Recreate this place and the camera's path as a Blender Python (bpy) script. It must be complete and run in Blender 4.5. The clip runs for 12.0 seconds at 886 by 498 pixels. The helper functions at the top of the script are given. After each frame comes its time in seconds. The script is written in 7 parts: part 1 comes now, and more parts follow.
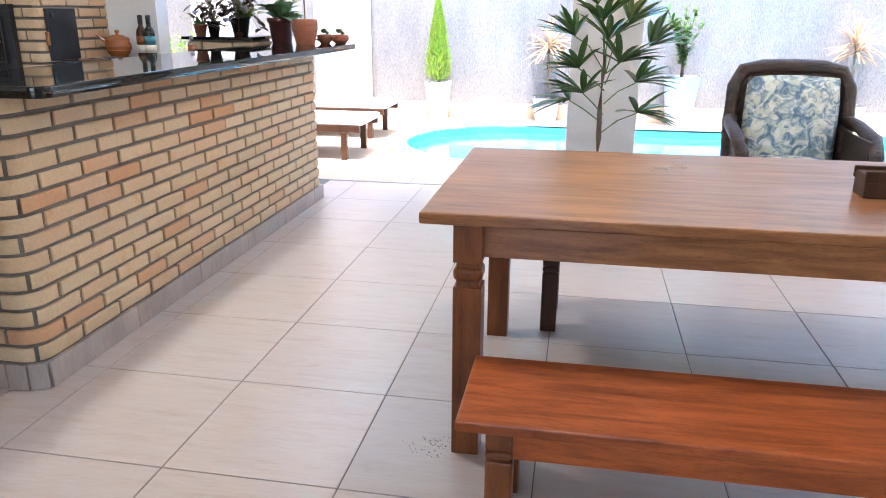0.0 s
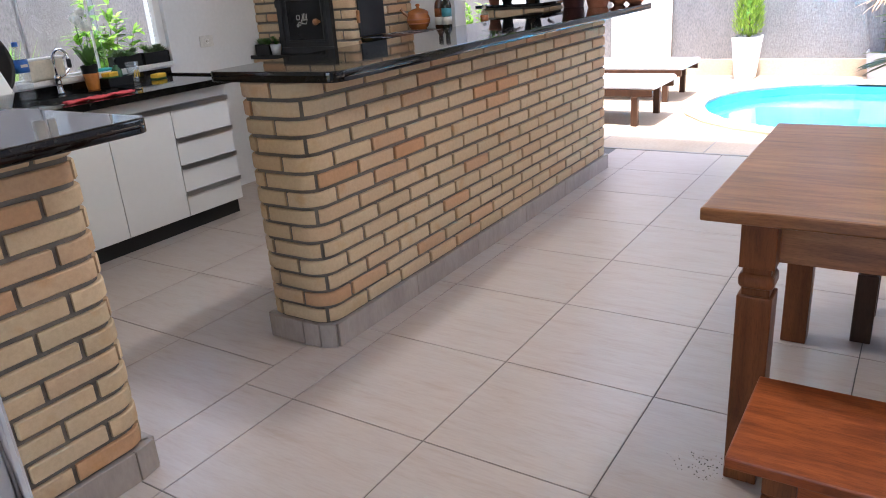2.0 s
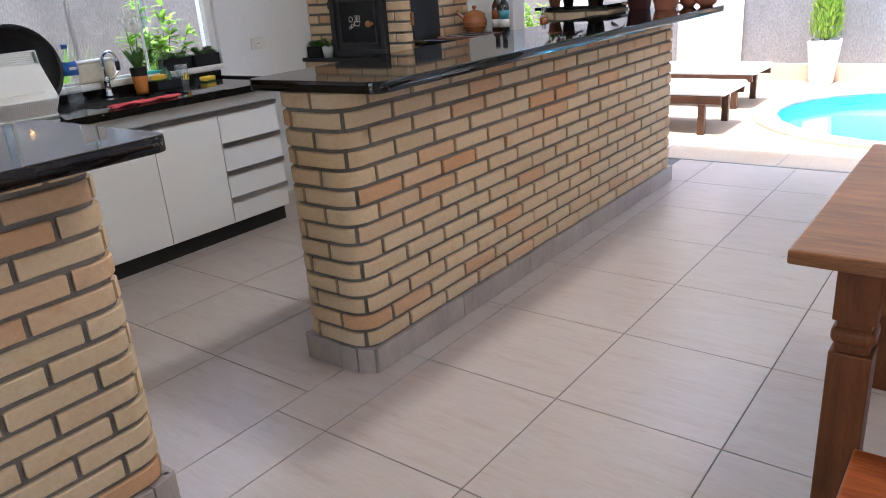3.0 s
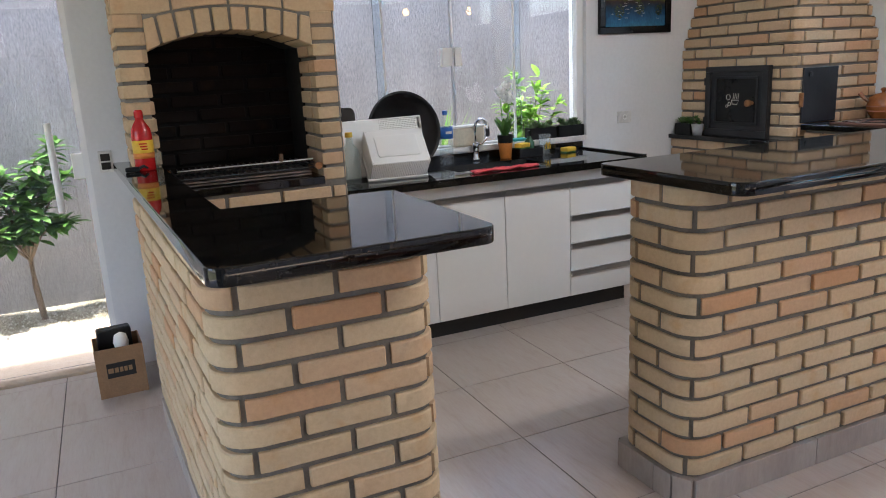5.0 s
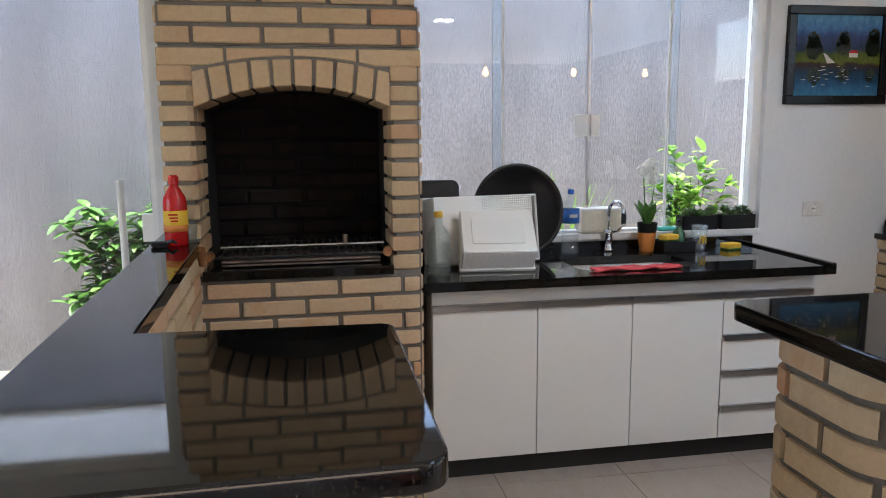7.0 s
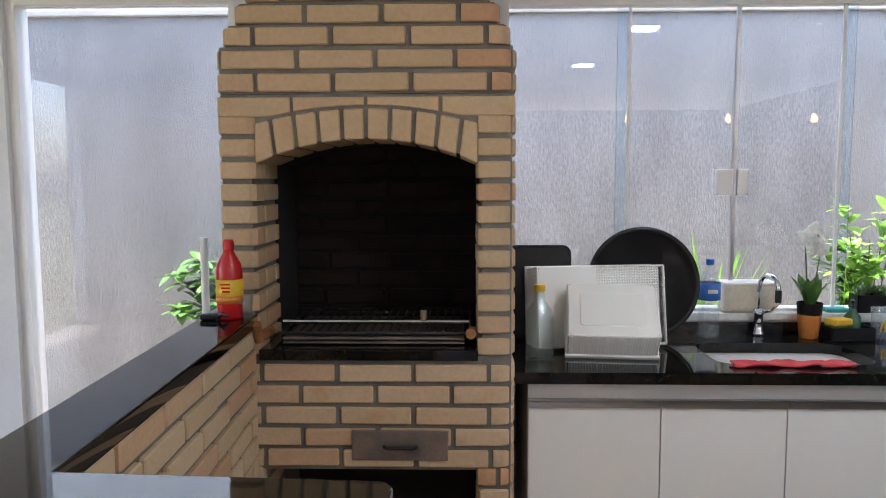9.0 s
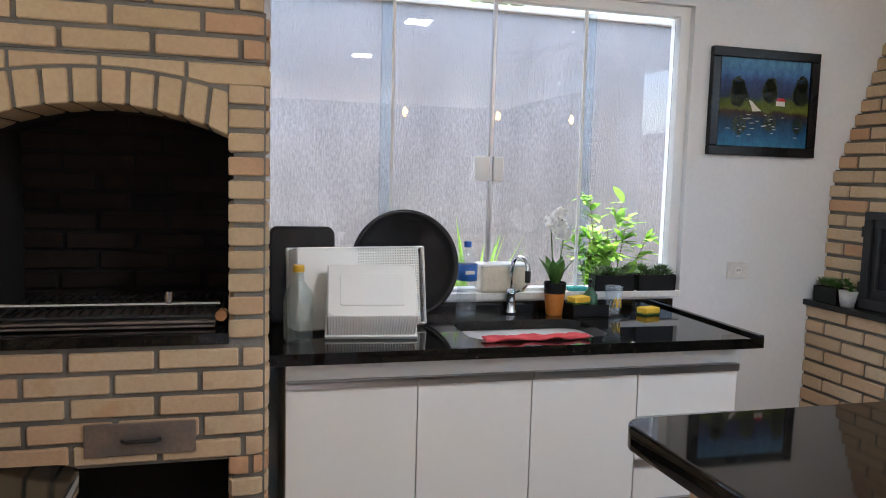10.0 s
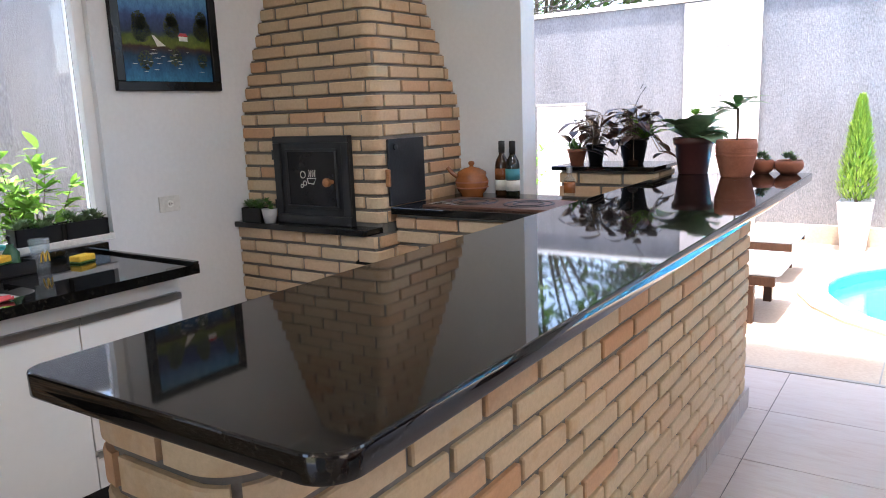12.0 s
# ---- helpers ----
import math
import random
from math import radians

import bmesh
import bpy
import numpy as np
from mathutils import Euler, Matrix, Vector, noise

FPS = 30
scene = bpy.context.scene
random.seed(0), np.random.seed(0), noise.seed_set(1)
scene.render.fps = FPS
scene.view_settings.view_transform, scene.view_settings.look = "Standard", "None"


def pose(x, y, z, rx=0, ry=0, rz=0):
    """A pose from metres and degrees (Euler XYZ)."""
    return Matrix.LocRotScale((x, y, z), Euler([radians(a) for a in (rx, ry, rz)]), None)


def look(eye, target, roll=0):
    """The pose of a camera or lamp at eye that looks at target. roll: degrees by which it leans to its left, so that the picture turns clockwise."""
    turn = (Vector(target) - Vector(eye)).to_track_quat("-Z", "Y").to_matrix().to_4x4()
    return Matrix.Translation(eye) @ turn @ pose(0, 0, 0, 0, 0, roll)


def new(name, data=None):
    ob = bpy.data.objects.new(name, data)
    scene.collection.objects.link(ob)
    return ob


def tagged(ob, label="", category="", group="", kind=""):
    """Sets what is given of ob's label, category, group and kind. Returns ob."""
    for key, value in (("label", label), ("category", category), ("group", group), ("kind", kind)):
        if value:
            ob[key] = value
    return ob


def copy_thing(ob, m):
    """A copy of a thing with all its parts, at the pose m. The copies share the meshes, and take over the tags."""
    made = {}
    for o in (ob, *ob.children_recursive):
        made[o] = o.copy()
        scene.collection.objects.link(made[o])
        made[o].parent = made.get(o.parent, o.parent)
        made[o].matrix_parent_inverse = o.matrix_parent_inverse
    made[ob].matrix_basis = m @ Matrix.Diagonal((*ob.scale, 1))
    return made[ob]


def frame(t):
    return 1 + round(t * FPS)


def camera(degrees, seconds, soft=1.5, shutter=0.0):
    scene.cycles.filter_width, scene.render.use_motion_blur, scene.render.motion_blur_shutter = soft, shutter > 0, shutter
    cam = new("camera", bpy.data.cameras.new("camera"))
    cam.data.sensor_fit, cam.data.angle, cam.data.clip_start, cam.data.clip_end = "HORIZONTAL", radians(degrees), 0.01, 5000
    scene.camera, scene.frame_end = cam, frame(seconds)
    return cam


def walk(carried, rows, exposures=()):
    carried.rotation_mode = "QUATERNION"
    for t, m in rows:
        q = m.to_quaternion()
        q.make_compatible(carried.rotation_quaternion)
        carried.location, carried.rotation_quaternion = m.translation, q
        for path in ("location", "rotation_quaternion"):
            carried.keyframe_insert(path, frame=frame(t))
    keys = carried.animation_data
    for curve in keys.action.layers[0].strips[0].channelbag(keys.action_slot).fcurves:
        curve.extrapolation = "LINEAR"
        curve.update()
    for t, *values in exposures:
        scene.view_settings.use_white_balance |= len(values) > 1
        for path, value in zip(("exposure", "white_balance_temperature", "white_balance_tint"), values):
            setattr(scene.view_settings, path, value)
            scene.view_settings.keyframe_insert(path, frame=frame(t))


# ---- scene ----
cam = camera(62.3, 12.0, 1.0)
PATH = [
    (0, (-0.62, 0.075, 1.371), (-0.962, 1.947, 0.755), 0.3),
    (0.5, (-0.543, 0.211, 1.403), (-1.252, 1.972, 0.772), -0.9),
    (1, (-0.573, 0.189, 1.414), (-1.503, 1.835, 0.762), -3.1),
    (1.5, (-0.605, 0.171, 1.416), (-1.624, 1.753, 0.741), -4.1),
    (2, (-0.618, 0.25, 1.414), (-1.666, 1.804, 0.719), -4.3),
    (2.5, (-0.684, 0.375, 1.418), (-1.766, 1.909, 0.727), -3.9),
    (2.7, (-0.719, 0.416, 1.424), (-1.84, 1.923, 0.735), -4.1),
    (4.3, (-0.733, 0.533, 1.417), (-2.186, 1.716, 0.716), -3.8),
    (4.5, (-0.747, 0.561, 1.436), (-2.294, 1.623, 0.743), -4.0),
    (5, (-0.865, 0.641, 1.477), (-2.637, 1.437, 1.003), -3.0),
    (5.5, (-1.067, 0.77, 1.519), (-2.924, 1.393, 1.112), -1.0),
    (6, (-1.208, 0.985, 1.513), (-3.123, 1.406, 1.117), -1.5),
    (6.5, (-1.297, 1.157, 1.512), (-3.221, 1.555, 1.142), -1.7),
    (7, (-1.466, 1.259, 1.516), (-3.411, 1.606, 1.205), -0.5),
    (7.5, (-1.691, 1.369, 1.498), (-3.658, 1.558, 1.188), -0.7),
    (7.7, (-1.752, 1.444, 1.524), (-3.729, 1.412, 1.223), -0.6),
    (9.3, (-1.962, 1.51, 1.559), (-3.957, 1.497, 1.416), 0.1),
    (9.5, (-1.99, 1.493, 1.507), (-3.976, 1.689, 1.388), 0.0),
    (10, (-1.94, 1.614, 1.507), (-3.863, 2.128, 1.313), 1.6),
    (10.5, (-1.936, 1.655, 1.506), (-3.754, 2.453, 1.27), 0.6),
    (11, (-1.947, 1.699, 1.468), (-3.511, 2.907, 1.161), 0.5),
    (11.5, (-1.87, 1.711, 1.48), (-3.166, 3.194, 1.132), 1.4),
    (12, (-1.805, 1.671, 1.498), (-2.918, 3.292, 1.131), -2.2),
]
walk(cam, [(t, look(*p)) for t, *p in PATH], [(0.0, 3.5, 6380, 13), (0.6, 3.2, 6380, 13), (1.5, 3.0, 6380, 15), (4.5, 2.95, 6380, 13), (9.5, 2.96, 6380, 13), (10.4, 3.16, 6380, 13), (12.0, 3.12, 6380, 15)])

# ---- world and sun ----
world = bpy.data.worlds.new("world")
scene.world = world
world.use_nodes = True
wn = world.node_tree
sky = wn.nodes.new("ShaderNodeTexSky")
sky.sky_type = 'NISHITA'
sky.sun_disc = False
SUN_TO = Vector((0.05, -0.14, 0.99)).normalized()
sky.sun_elevation = math.asin(SUN_TO.z)
sky.sun_rotation = math.atan2(SUN_TO.x, SUN_TO.y)
sky.air_density, sky.dust_density = 1.0, 2.5
wn.links.new(sky.outputs[0], wn.nodes["Background"].inputs[0])
wn.nodes["Background"].inputs[1].default_value = 0.15
sun = new("sun", bpy.data.lights.new("sun", 'SUN'))
sun.data.energy, sun.data.angle, sun.data.color = 3.0, radians(3.0), (1.0, 0.96, 0.90)
sun.matrix_world = look((0, 0, 20), Vector((0, 0, 20)) - SUN_TO)
PANELS = ((-2.37, 2.92), (-0.55, 2.74))
for (x, y), watts in zip(PANELS, (3.6, 1.8)):
    panel = new("ceiling_panel_lamp", bpy.data.lights.new("ceiling_panel_lamp", 'AREA'))
    panel.data.shape, panel.data.size = 'SQUARE', 0.2
    panel.data.energy, panel.data.color = watts, (0.92, 0.97, 1.0)
    panel.matrix_world = pose(x, y, 2.73)
# fill lamp added above the garden strip, topping up its sky light
strip = new("garden_fill_lamp", bpy.data.lights.new("garden_fill_lamp", 'AREA'))
strip.data.shape, strip.data.size, strip.data.size_y = 'RECTANGLE', 6.0, 1.25
strip.data.energy, strip.data.color = 6.5, (0.93, 0.97, 1.0)
strip.matrix_world = pose(-6.02, 2.2, 3.0, 0, 12, 0) @ pose(0, 0, 0, 0, 0, 90)


# ---- material helpers ----
def node(nt, kind, **kw):
    n = nt.nodes.new(kind)
    for k, v in kw.items():
        n.inputs[k].default_value = v
    return n


def ramp(nt, fac, stops):
    r = nt.nodes.new("ShaderNodeValToRGB")
    while len(r.color_ramp.elements) < len(stops):
        r.color_ramp.elements.new(0.5)
    for e, (p, c) in zip(r.color_ramp.elements, stops):
        e.position, e.color = p, (*c, 1)
    nt.links.new(fac, r.inputs[0])
    return r.outputs[0]


def mixc(nt, fac, a, b, mode='MIX'):
    m = nt.nodes.new("ShaderNodeMix")
    m.data_type, m.blend_type = 'RGBA', mode
    for sock, v in ((m.inputs[0], fac), (m.inputs[6], a), (m.inputs[7], b)):
        if isinstance(v, (int, float)):
            sock.default_value = v
        elif isinstance(v, tuple):
            sock.default_value = (*v, 1)
        else:
            nt.links.new(v, sock)
    return m.outputs[2]


def noise_tex(nt, scale, detail=4, rough=0.55, stretch=(1, 1, 1), spread=True, distort=0.0):
    """Noise in object space; spread shifts it by the object's own random number."""
    tc = nt.nodes.new("ShaderNodeTexCoord")
    mp = nt.nodes.new("ShaderNodeMapping")
    mp.inputs["Scale"].default_value = stretch
    nt.links.new(tc.outputs["Object"], mp.inputs["Vector"])
    if spread:
        oi = nt.nodes.new("ShaderNodeObjectInfo")
        mul = nt.nodes.new("ShaderNodeVectorMath")
        mul.operation = 'SCALE'
        mul.inputs[0].default_value = (37, 53, 71)
        nt.links.new(oi.outputs["Random"], mul.inputs["Scale"])
        nt.links.new(mul.outputs[0], mp.inputs["Location"])
    t = node(nt, "ShaderNodeTexNoise", Scale=scale, Detail=detail, Roughness=rough, Distortion=distort)
    nt.links.new(mp.outputs[0], t.inputs["Vector"])
    return t.outputs["Fac"]


def material(name, c1, c2=None, rough=0.5, metal=0.0, big=2.0, fine=60.0, bump=0.1, bump_scale=None, stretch=(1, 1, 1),
             coat=0.0, spread=True, rough_var=0.12, spec=0.5, dist=0.004, g=0.09):
    """A surface with a slow and a fine variation of colour, uneven gloss and a fine relief."""
    m = bpy.data.materials.new(name)
    m.use_nodes = True
    nt = m.node_tree
    p = nt.nodes["Principled BSDF"]
    c2 = c2 or tuple(v * 0.85 for v in c1)
    n1 = noise_tex(nt, big, 3, 0.5, stretch, spread)
    n2 = noise_tex(nt, fine, 3, 0.6, stretch, spread)
    slow = ramp(nt, n1, [(0.35, c1), (0.68, c2)])
    grain = ramp(nt, n2, [(0.3, (1 - g, 1 - g, 1 - g)), (0.7, (1 + g, 1 + g, 1 + g))])
    nt.links.new(mixc(nt, 1.0, slow, grain, 'MULTIPLY'), p.inputs["Base Color"])
    mr = node(nt, "ShaderNodeMapRange", **{"To Min": max(0.0, rough - rough_var / 2), "To Max": min(1.0, rough + rough_var / 2)})
    nt.links.new(n1, mr.inputs["Value"])
    nt.links.new(mr.outputs[0], p.inputs["Roughness"])
    p.inputs["Metallic"].default_value = metal
    p.inputs["Coat Weight"].default_value = coat
    p.inputs["Specular IOR Level"].default_value = spec
    if bump:
        b = node(nt, "ShaderNodeBump", Strength=bump, Distance=dist)
        nt.links.new(noise_tex(nt, bump_scale or fine, 4, 0.6, stretch, spread), b.inputs["Height"])
        nt.links.new(b.outputs[0], p.inputs["Normal"])
    return m


def brick_material(name, stops, mottled=0.5):
    """Fired clay; each brick takes its own tone, with sandy pits and burnt stains."""
    m = bpy.data.materials.new(name)
    m.use_nodes = True
    nt = m.node_tree
    p = nt.nodes["Principled BSDF"]
    oi = nt.nodes.new("ShaderNodeObjectInfo")
    base = ramp(nt, oi.outputs["Random"], stops)
    stain = ramp(nt, noise_tex(nt, 9, 3, 0.5), [(0.60, (0, 0, 0)), (0.74, (1, 1, 1))])
    col = mixc(nt, stain, base, mixc(nt, mottled, base, (0.46, 0.23, 0.07)))
    grain = ramp(nt, noise_tex(nt, 70, 5, 0.7), [(0.28, (0.90, 0.89, 0.88)), (0.62, (1.04, 1.04, 1.04))])
    nt.links.new(mixc(nt, 1.0, col, grain, 'MULTIPLY'), p.inputs["Base Color"])
    p.inputs["Roughness"].default_value = 0.82
    p.inputs["Specular IOR Level"].default_value = 0.25
    b = node(nt, "ShaderNodeBump", Strength=0.32, Distance=0.004)
    nt.links.new(noise_tex(nt, 85, 5, 0.7), b.inputs["Height"])
    nt.links.new(b.outputs[0], p.inputs["Normal"])
    return m


def wood_material(name, dark, light, rough, axis=(1, 9, 9), coat=0.0, scale=3.0):
    m = bpy.data.materials.new(name)
    m.use_nodes = True
    nt = m.node_tree
    p = nt.nodes["Principled BSDF"]
    streak = noise_tex(nt, scale, 6, 0.65, axis, True, 0.6)
    col = ramp(nt, streak, [(0.30, dark), (0.5, tuple((a + b) / 2 for a, b in zip(dark, light))), (0.70, light)])
    pores = ramp(nt, noise_tex(nt, scale * 14, 3, 0.6, axis), [(0.30, (0.72, 0.70, 0.68)), (0.5, (1, 1, 1))])
    nt.links.new(mixc(nt, 1.0, col, pores, 'MULTIPLY'), p.inputs["Base Color"])
    mr = node(nt, "ShaderNodeMapRange", **{"To Min": rough - 0.1, "To Max": rough + 0.12})
    nt.links.new(noise_tex(nt, 2.2, 3), mr.inputs["Value"])
    nt.links.new(mr.outputs[0], p.inputs["Roughness"])
    p.inputs["Coat Weight"].default_value = coat
    p.inputs["Specular IOR Level"].default_value = 0.28
    p.inputs["Coat Roughness"].default_value = 0.25
    b = node(nt, "ShaderNodeBump", Strength=0.12, Distance=0.002)
    nt.links.new(noise_tex(nt, scale * 10, 4, 0.6, axis), b.inputs["Height"])
    nt.links.new(b.outputs[0], p.inputs["Normal"])
    return m


def glass_material(name, tint=(1, 1, 1), rough=0.0, ior=1.45):
    m = bpy.data.materials.new(name)
    m.use_nodes = True
    p = m.node_tree.nodes["Principled BSDF"]
    p.inputs["Base Color"].default_value = (*tint, 1)
    p.inputs["Roughness"].default_value = rough
    p.inputs["IOR"].default_value = ior
    p.inputs["Transmission Weight"].default_value = 1.0
    return m


def granite_material():
    """Polished near-black granite with grey and brown flecks."""
    m = bpy.data.materials.new("black_granite")
    m.use_nodes = True
    nt = m.node_tree
    p = nt.nodes["Principled BSDF"]
    fleck = ramp(nt, noise_tex(nt, 95, 5, 0.75), [(0.46, (0.003, 0.003, 0.0035)), (0.58, (0.011, 0.010, 0.008)), (0.74, (0.050, 0.040, 0.028))])
    cloud = ramp(nt, noise_tex(nt, 5, 3), [(0.4, (0.8, 0.8, 0.8)), (0.7, (1.4, 1.4, 1.4))])
    nt.links.new(mixc(nt, 1.0, fleck, cloud, 'MULTIPLY'), p.inputs["Base Color"])
    mr = node(nt, "ShaderNodeMapRange", **{"To Min": 0.015, "To Max": 0.06})
    nt.links.new(noise_tex(nt, 3, 4), mr.inputs["Value"])
    nt.links.new(mr.outputs[0], p.inputs["Roughness"])
    p.inputs["IOR"].default_value = 1.46
    return m


BUFF = brick_material("buff_brick", [(0.0, (0.500, 0.378, 0.235)), (0.40, (0.552, 0.425, 0.275)), (0.68, (0.535, 0.400, 0.252)),
                                     (0.84, (0.530, 0.370, 0.232)), (0.94, (0.520, 0.330, 0.195)), (1.0, (0.500, 0.285, 0.150))], 0.35)
# buff brick again, its colour darkened for dimmer light on the barbecue
DIM_BUFF = brick_material("dim_buff_brick", [(0.0, (0.440, 0.315, 0.185)), (0.45, (0.480, 0.350, 0.215)), (0.75, (0.465, 0.325, 0.198)), (1.0, (0.450, 0.270, 0.155))], 0.3)
PEACH = brick_material("peach_brick", [(0.0, (0.525, 0.385, 0.245)), (0.4, (0.550, 0.410, 0.268)), (0.75, (0.530, 0.360, 0.225)), (1.0, (0.515, 0.300, 0.170))], 0.35)
SOOT = brick_material("sooty_brick", [(0.0, (0.007, 0.0045, 0.0035)), (1.0, (0.016, 0.010, 0.007))], 0.03)
MORTAR = material("grey_mortar", (0.150, 0.136, 0.118), (0.205, 0.187, 0.162), 0.95, 0, 6, 120, 0.5, dist=0.003, spec=0.15)
GRANITE = granite_material()
PAINT = material("white_wall_paint", (0.74, 0.745, 0.75), (0.69, 0.695, 0.70), 0.75, 0, 1.5, 40, 0.14, 70, dist=0.004, spread=False, spec=0.25, rough_var=0.05, g=0.025)
CEILING = material("ceiling_paint", (0.82, 0.82, 0.81), (0.78, 0.78, 0.77), 0.85, 0, 1, 50, 0.1, spread=False)
STUCCO = material("grey_dragged_stucco", (0.212, 0.210, 0.214), (0.168, 0.166, 0.170), 0.92, 0, 1.2, 34, 1.0, 38, (2.6, 2.6, 0.85), spread=False, dist=0.010, spec=0.2, g=0.22)
CEMENT = material("old_cement", (0.33, 0.31, 0.28), (0.25, 0.24, 0.22), 0.9, 0, 2, 60, 0.4)
GROUT = material("floor_grout", (0.13, 0.12, 0.11), (0.17, 0.16, 0.15), 0.9, 0, 4, 90, 0.2)


def tile_material():
    """Satin porcelain with faint wood-like streaks."""
    m = bpy.data.materials.new("floor_porcelain")
    m.use_nodes = True
    nt = m.node_tree
    p = nt.nodes["Principled BSDF"]
    col = ramp(nt, noise_tex(nt, 3.2, 6, 0.65, (1.2, 6, 1), True, 0.5), [(0.25, (0.420, 0.330, 0.272)), (0.45, (0.475, 0.400, 0.352)), (0.75, (0.505, 0.445, 0.405))])
    vein = ramp(nt, noise_tex(nt, 14, 5, 0.7, (1, 8, 1)), [(0.32, (0.93, 0.915, 0.90)), (0.55, (1.0, 1.0, 1.0))])
    nt.links.new(mixc(nt, 1.0, col, vein, 'MULTIPLY'), p.inputs["Base Color"])
    p.inputs["Roughness"].default_value = 0.29
    return m


TILE = tile_material()
SKIRT = material("skirting_tile", (0.38, 0.33, 0.29), (0.31, 0.265, 0.235), 0.35, 0, 7, 60, 0.05, stretch=(1, 1, 0.3))
SANDSTONE = material("deck_stone", (0.45, 0.365, 0.275), (0.37, 0.285, 0.205), 0.85, 0, 1.5, 45, 0.3)
LAMINATE = material("white_laminate", (0.80, 0.785, 0.75), (0.785, 0.77, 0.735), 0.36, 0, 1, 30, 0.0, rough_var=0.03, g=0.01)
EDGE = material("cabinet_edge", (0.62, 0.61, 0.58), None, 0.5, 0, 2, 40, 0.02)
PLINTH = material("black_plinth", (0.012, 0.012, 0.012), (0.02, 0.02, 0.02), 0.4, 0, 3, 60, 0.05)
ALU = material("brushed_aluminium", (0.55, 0.55, 0.55), (0.45, 0.45, 0.46), 0.3, 1.0, 3, 120, 0.05, stretch=(1, 0.05, 1))
STEEL = material("stainless_steel", (0.6, 0.6, 0.6), (0.5, 0.5, 0.51), 0.22, 1.0, 3, 150, 0.04)
CHROME = material("chrome", (0.75, 0.75, 0.76), None, 0.08, 1.0, 3, 80, 0)
IRON = material("black_cast_iron", (0.015, 0.015, 0.016), (0.03, 0.03, 0.031), 0.45, 0.3, 5, 90, 0.25)
RUST = material("worn_steel_plate", (0.16, 0.14, 0.13), (0.28, 0.22, 0.18), 0.5, 0.7, 8, 80, 0.2)
WHITEFRAME = material("white_frame", (0.82, 0.82, 0.81), (0.78, 0.78, 0.77), 0.35, 0, 2, 40, 0.0, g=0.015)
FRIDGE_WHITE = material("fridge_enamel", (0.47, 0.51, 0.57), (0.45, 0.49, 0.55), 0.22, 0, 1, 200, 0.02, coat=0.3, g=0.01)
GRIP_GREY = material("grip_plastic", (0.33, 0.37, 0.43), (0.30, 0.34, 0.40), 0.35, 0, 2, 90, 0.02, g=0.02)
RUBBER = material("grey_gasket", (0.06, 0.06, 0.065), None, 0.7, 0, 4, 60, 0.05)
GLASS = glass_material("window_glass", (0.97, 0.985, 0.98))
OVERLAP_GLASS = glass_material("overlap_glass", (0.80, 0.90, 0.97))
TABLE_WOOD = wood_material("table_wood", (0.15, 0.055, 0.020), (0.38, 0.165, 0.060), 0.30, (1, 9, 9), 0.35)
LEG_WOOD = wood_material("leg_wood", (0.11, 0.034, 0.011), (0.24, 0.080, 0.026), 0.38, (9, 9, 1), 0.06)
BENCH_WOOD = wood_material("bench_wood", (0.15, 0.030, 0.008), (0.45, 0.115, 0.030), 0.38, (1, 8, 8), 0.1)
DARK_WOOD = wood_material("dark_wood", (0.035, 0.016, 0.009), (0.075, 0.035, 0.02), 0.45, (9, 9, 1))
WATER = glass_material("pool_water", (0.75, 0.93, 0.97), 0.02, 1.33)
POOL = material("pool_liner", (0.03, 0.38, 0.62), (0.05, 0.46, 0.68), 0.6, 0, 2, 20, 0.1, spread=False)
SOIL = material("garden_soil", (0.17, 0.15, 0.10), (0.28, 0.25, 0.19), 0.95, 0, 5, 60, 1.0, 40, dist=0.03, spread=False)
LAWN = material("far_ground", (0.10, 0.12, 0.05), (0.16, 0.14, 0.09), 0.95, 0, 0.5, 10, 0.5)


# ---- mesh helpers ----
def mesh_object(name, bm, mat, parent=None, smooth=False):
    me = bpy.data.meshes.new(name)
    bm.to_mesh(me)
    bm.free()
    me.materials.append(mat)
    if smooth:
        for f in me.polygons:
            f.use_smooth = True
    ob = new(name, me)
    ob.parent = parent
    return ob


def part(name, bm, mat, parent, label="", smooth=False):
    """One mesh object under a thing or a part."""
    ob = mesh_object(name, bm, mat, parent, smooth)
    return tagged(ob, label) if label else ob


def thing(name, label, category, at=(0, 0, 0), turn=0, group=""):
    ob = new(name)
    ob.empty_display_size = 0.05
    ob.matrix_basis = pose(*at, 0, 0, turn)
    return tagged(ob, label, category, group)


def structure(name, bm, mat, label="", category=""):
    return tagged(mesh_object(name, bm, mat), label, category, "", "structure")


def block(x0, x1, y0, y1, z0, z1, bevel=0.0, segs=2, bm=None):
    """A box between two corners with its edges rounded off."""
    b = bmesh.new()
    bmesh.ops.create_cube(b, size=1)
    for v in b.verts:
        v.co = Vector(((x0 + x1) / 2 + v.co.x * (x1 - x0), (y0 + y1) / 2 + v.co.y * (y1 - y0), (z0 + z1) / 2 + v.co.z * (z1 - z0)))
    if bevel:
        bmesh.ops.bevel(b, geom=b.edges[:], offset=bevel, segments=segs, profile=0.5, affect='EDGES')
    if bm is None:
        return b
    join(bm, b)
    return bm


def join(bm, other):
    me = bpy.data.meshes.new("tmp")
    other.to_mesh(me)
    other.free()
    bm.from_mesh(me)
    bpy.data.meshes.remove(me)
    return bm


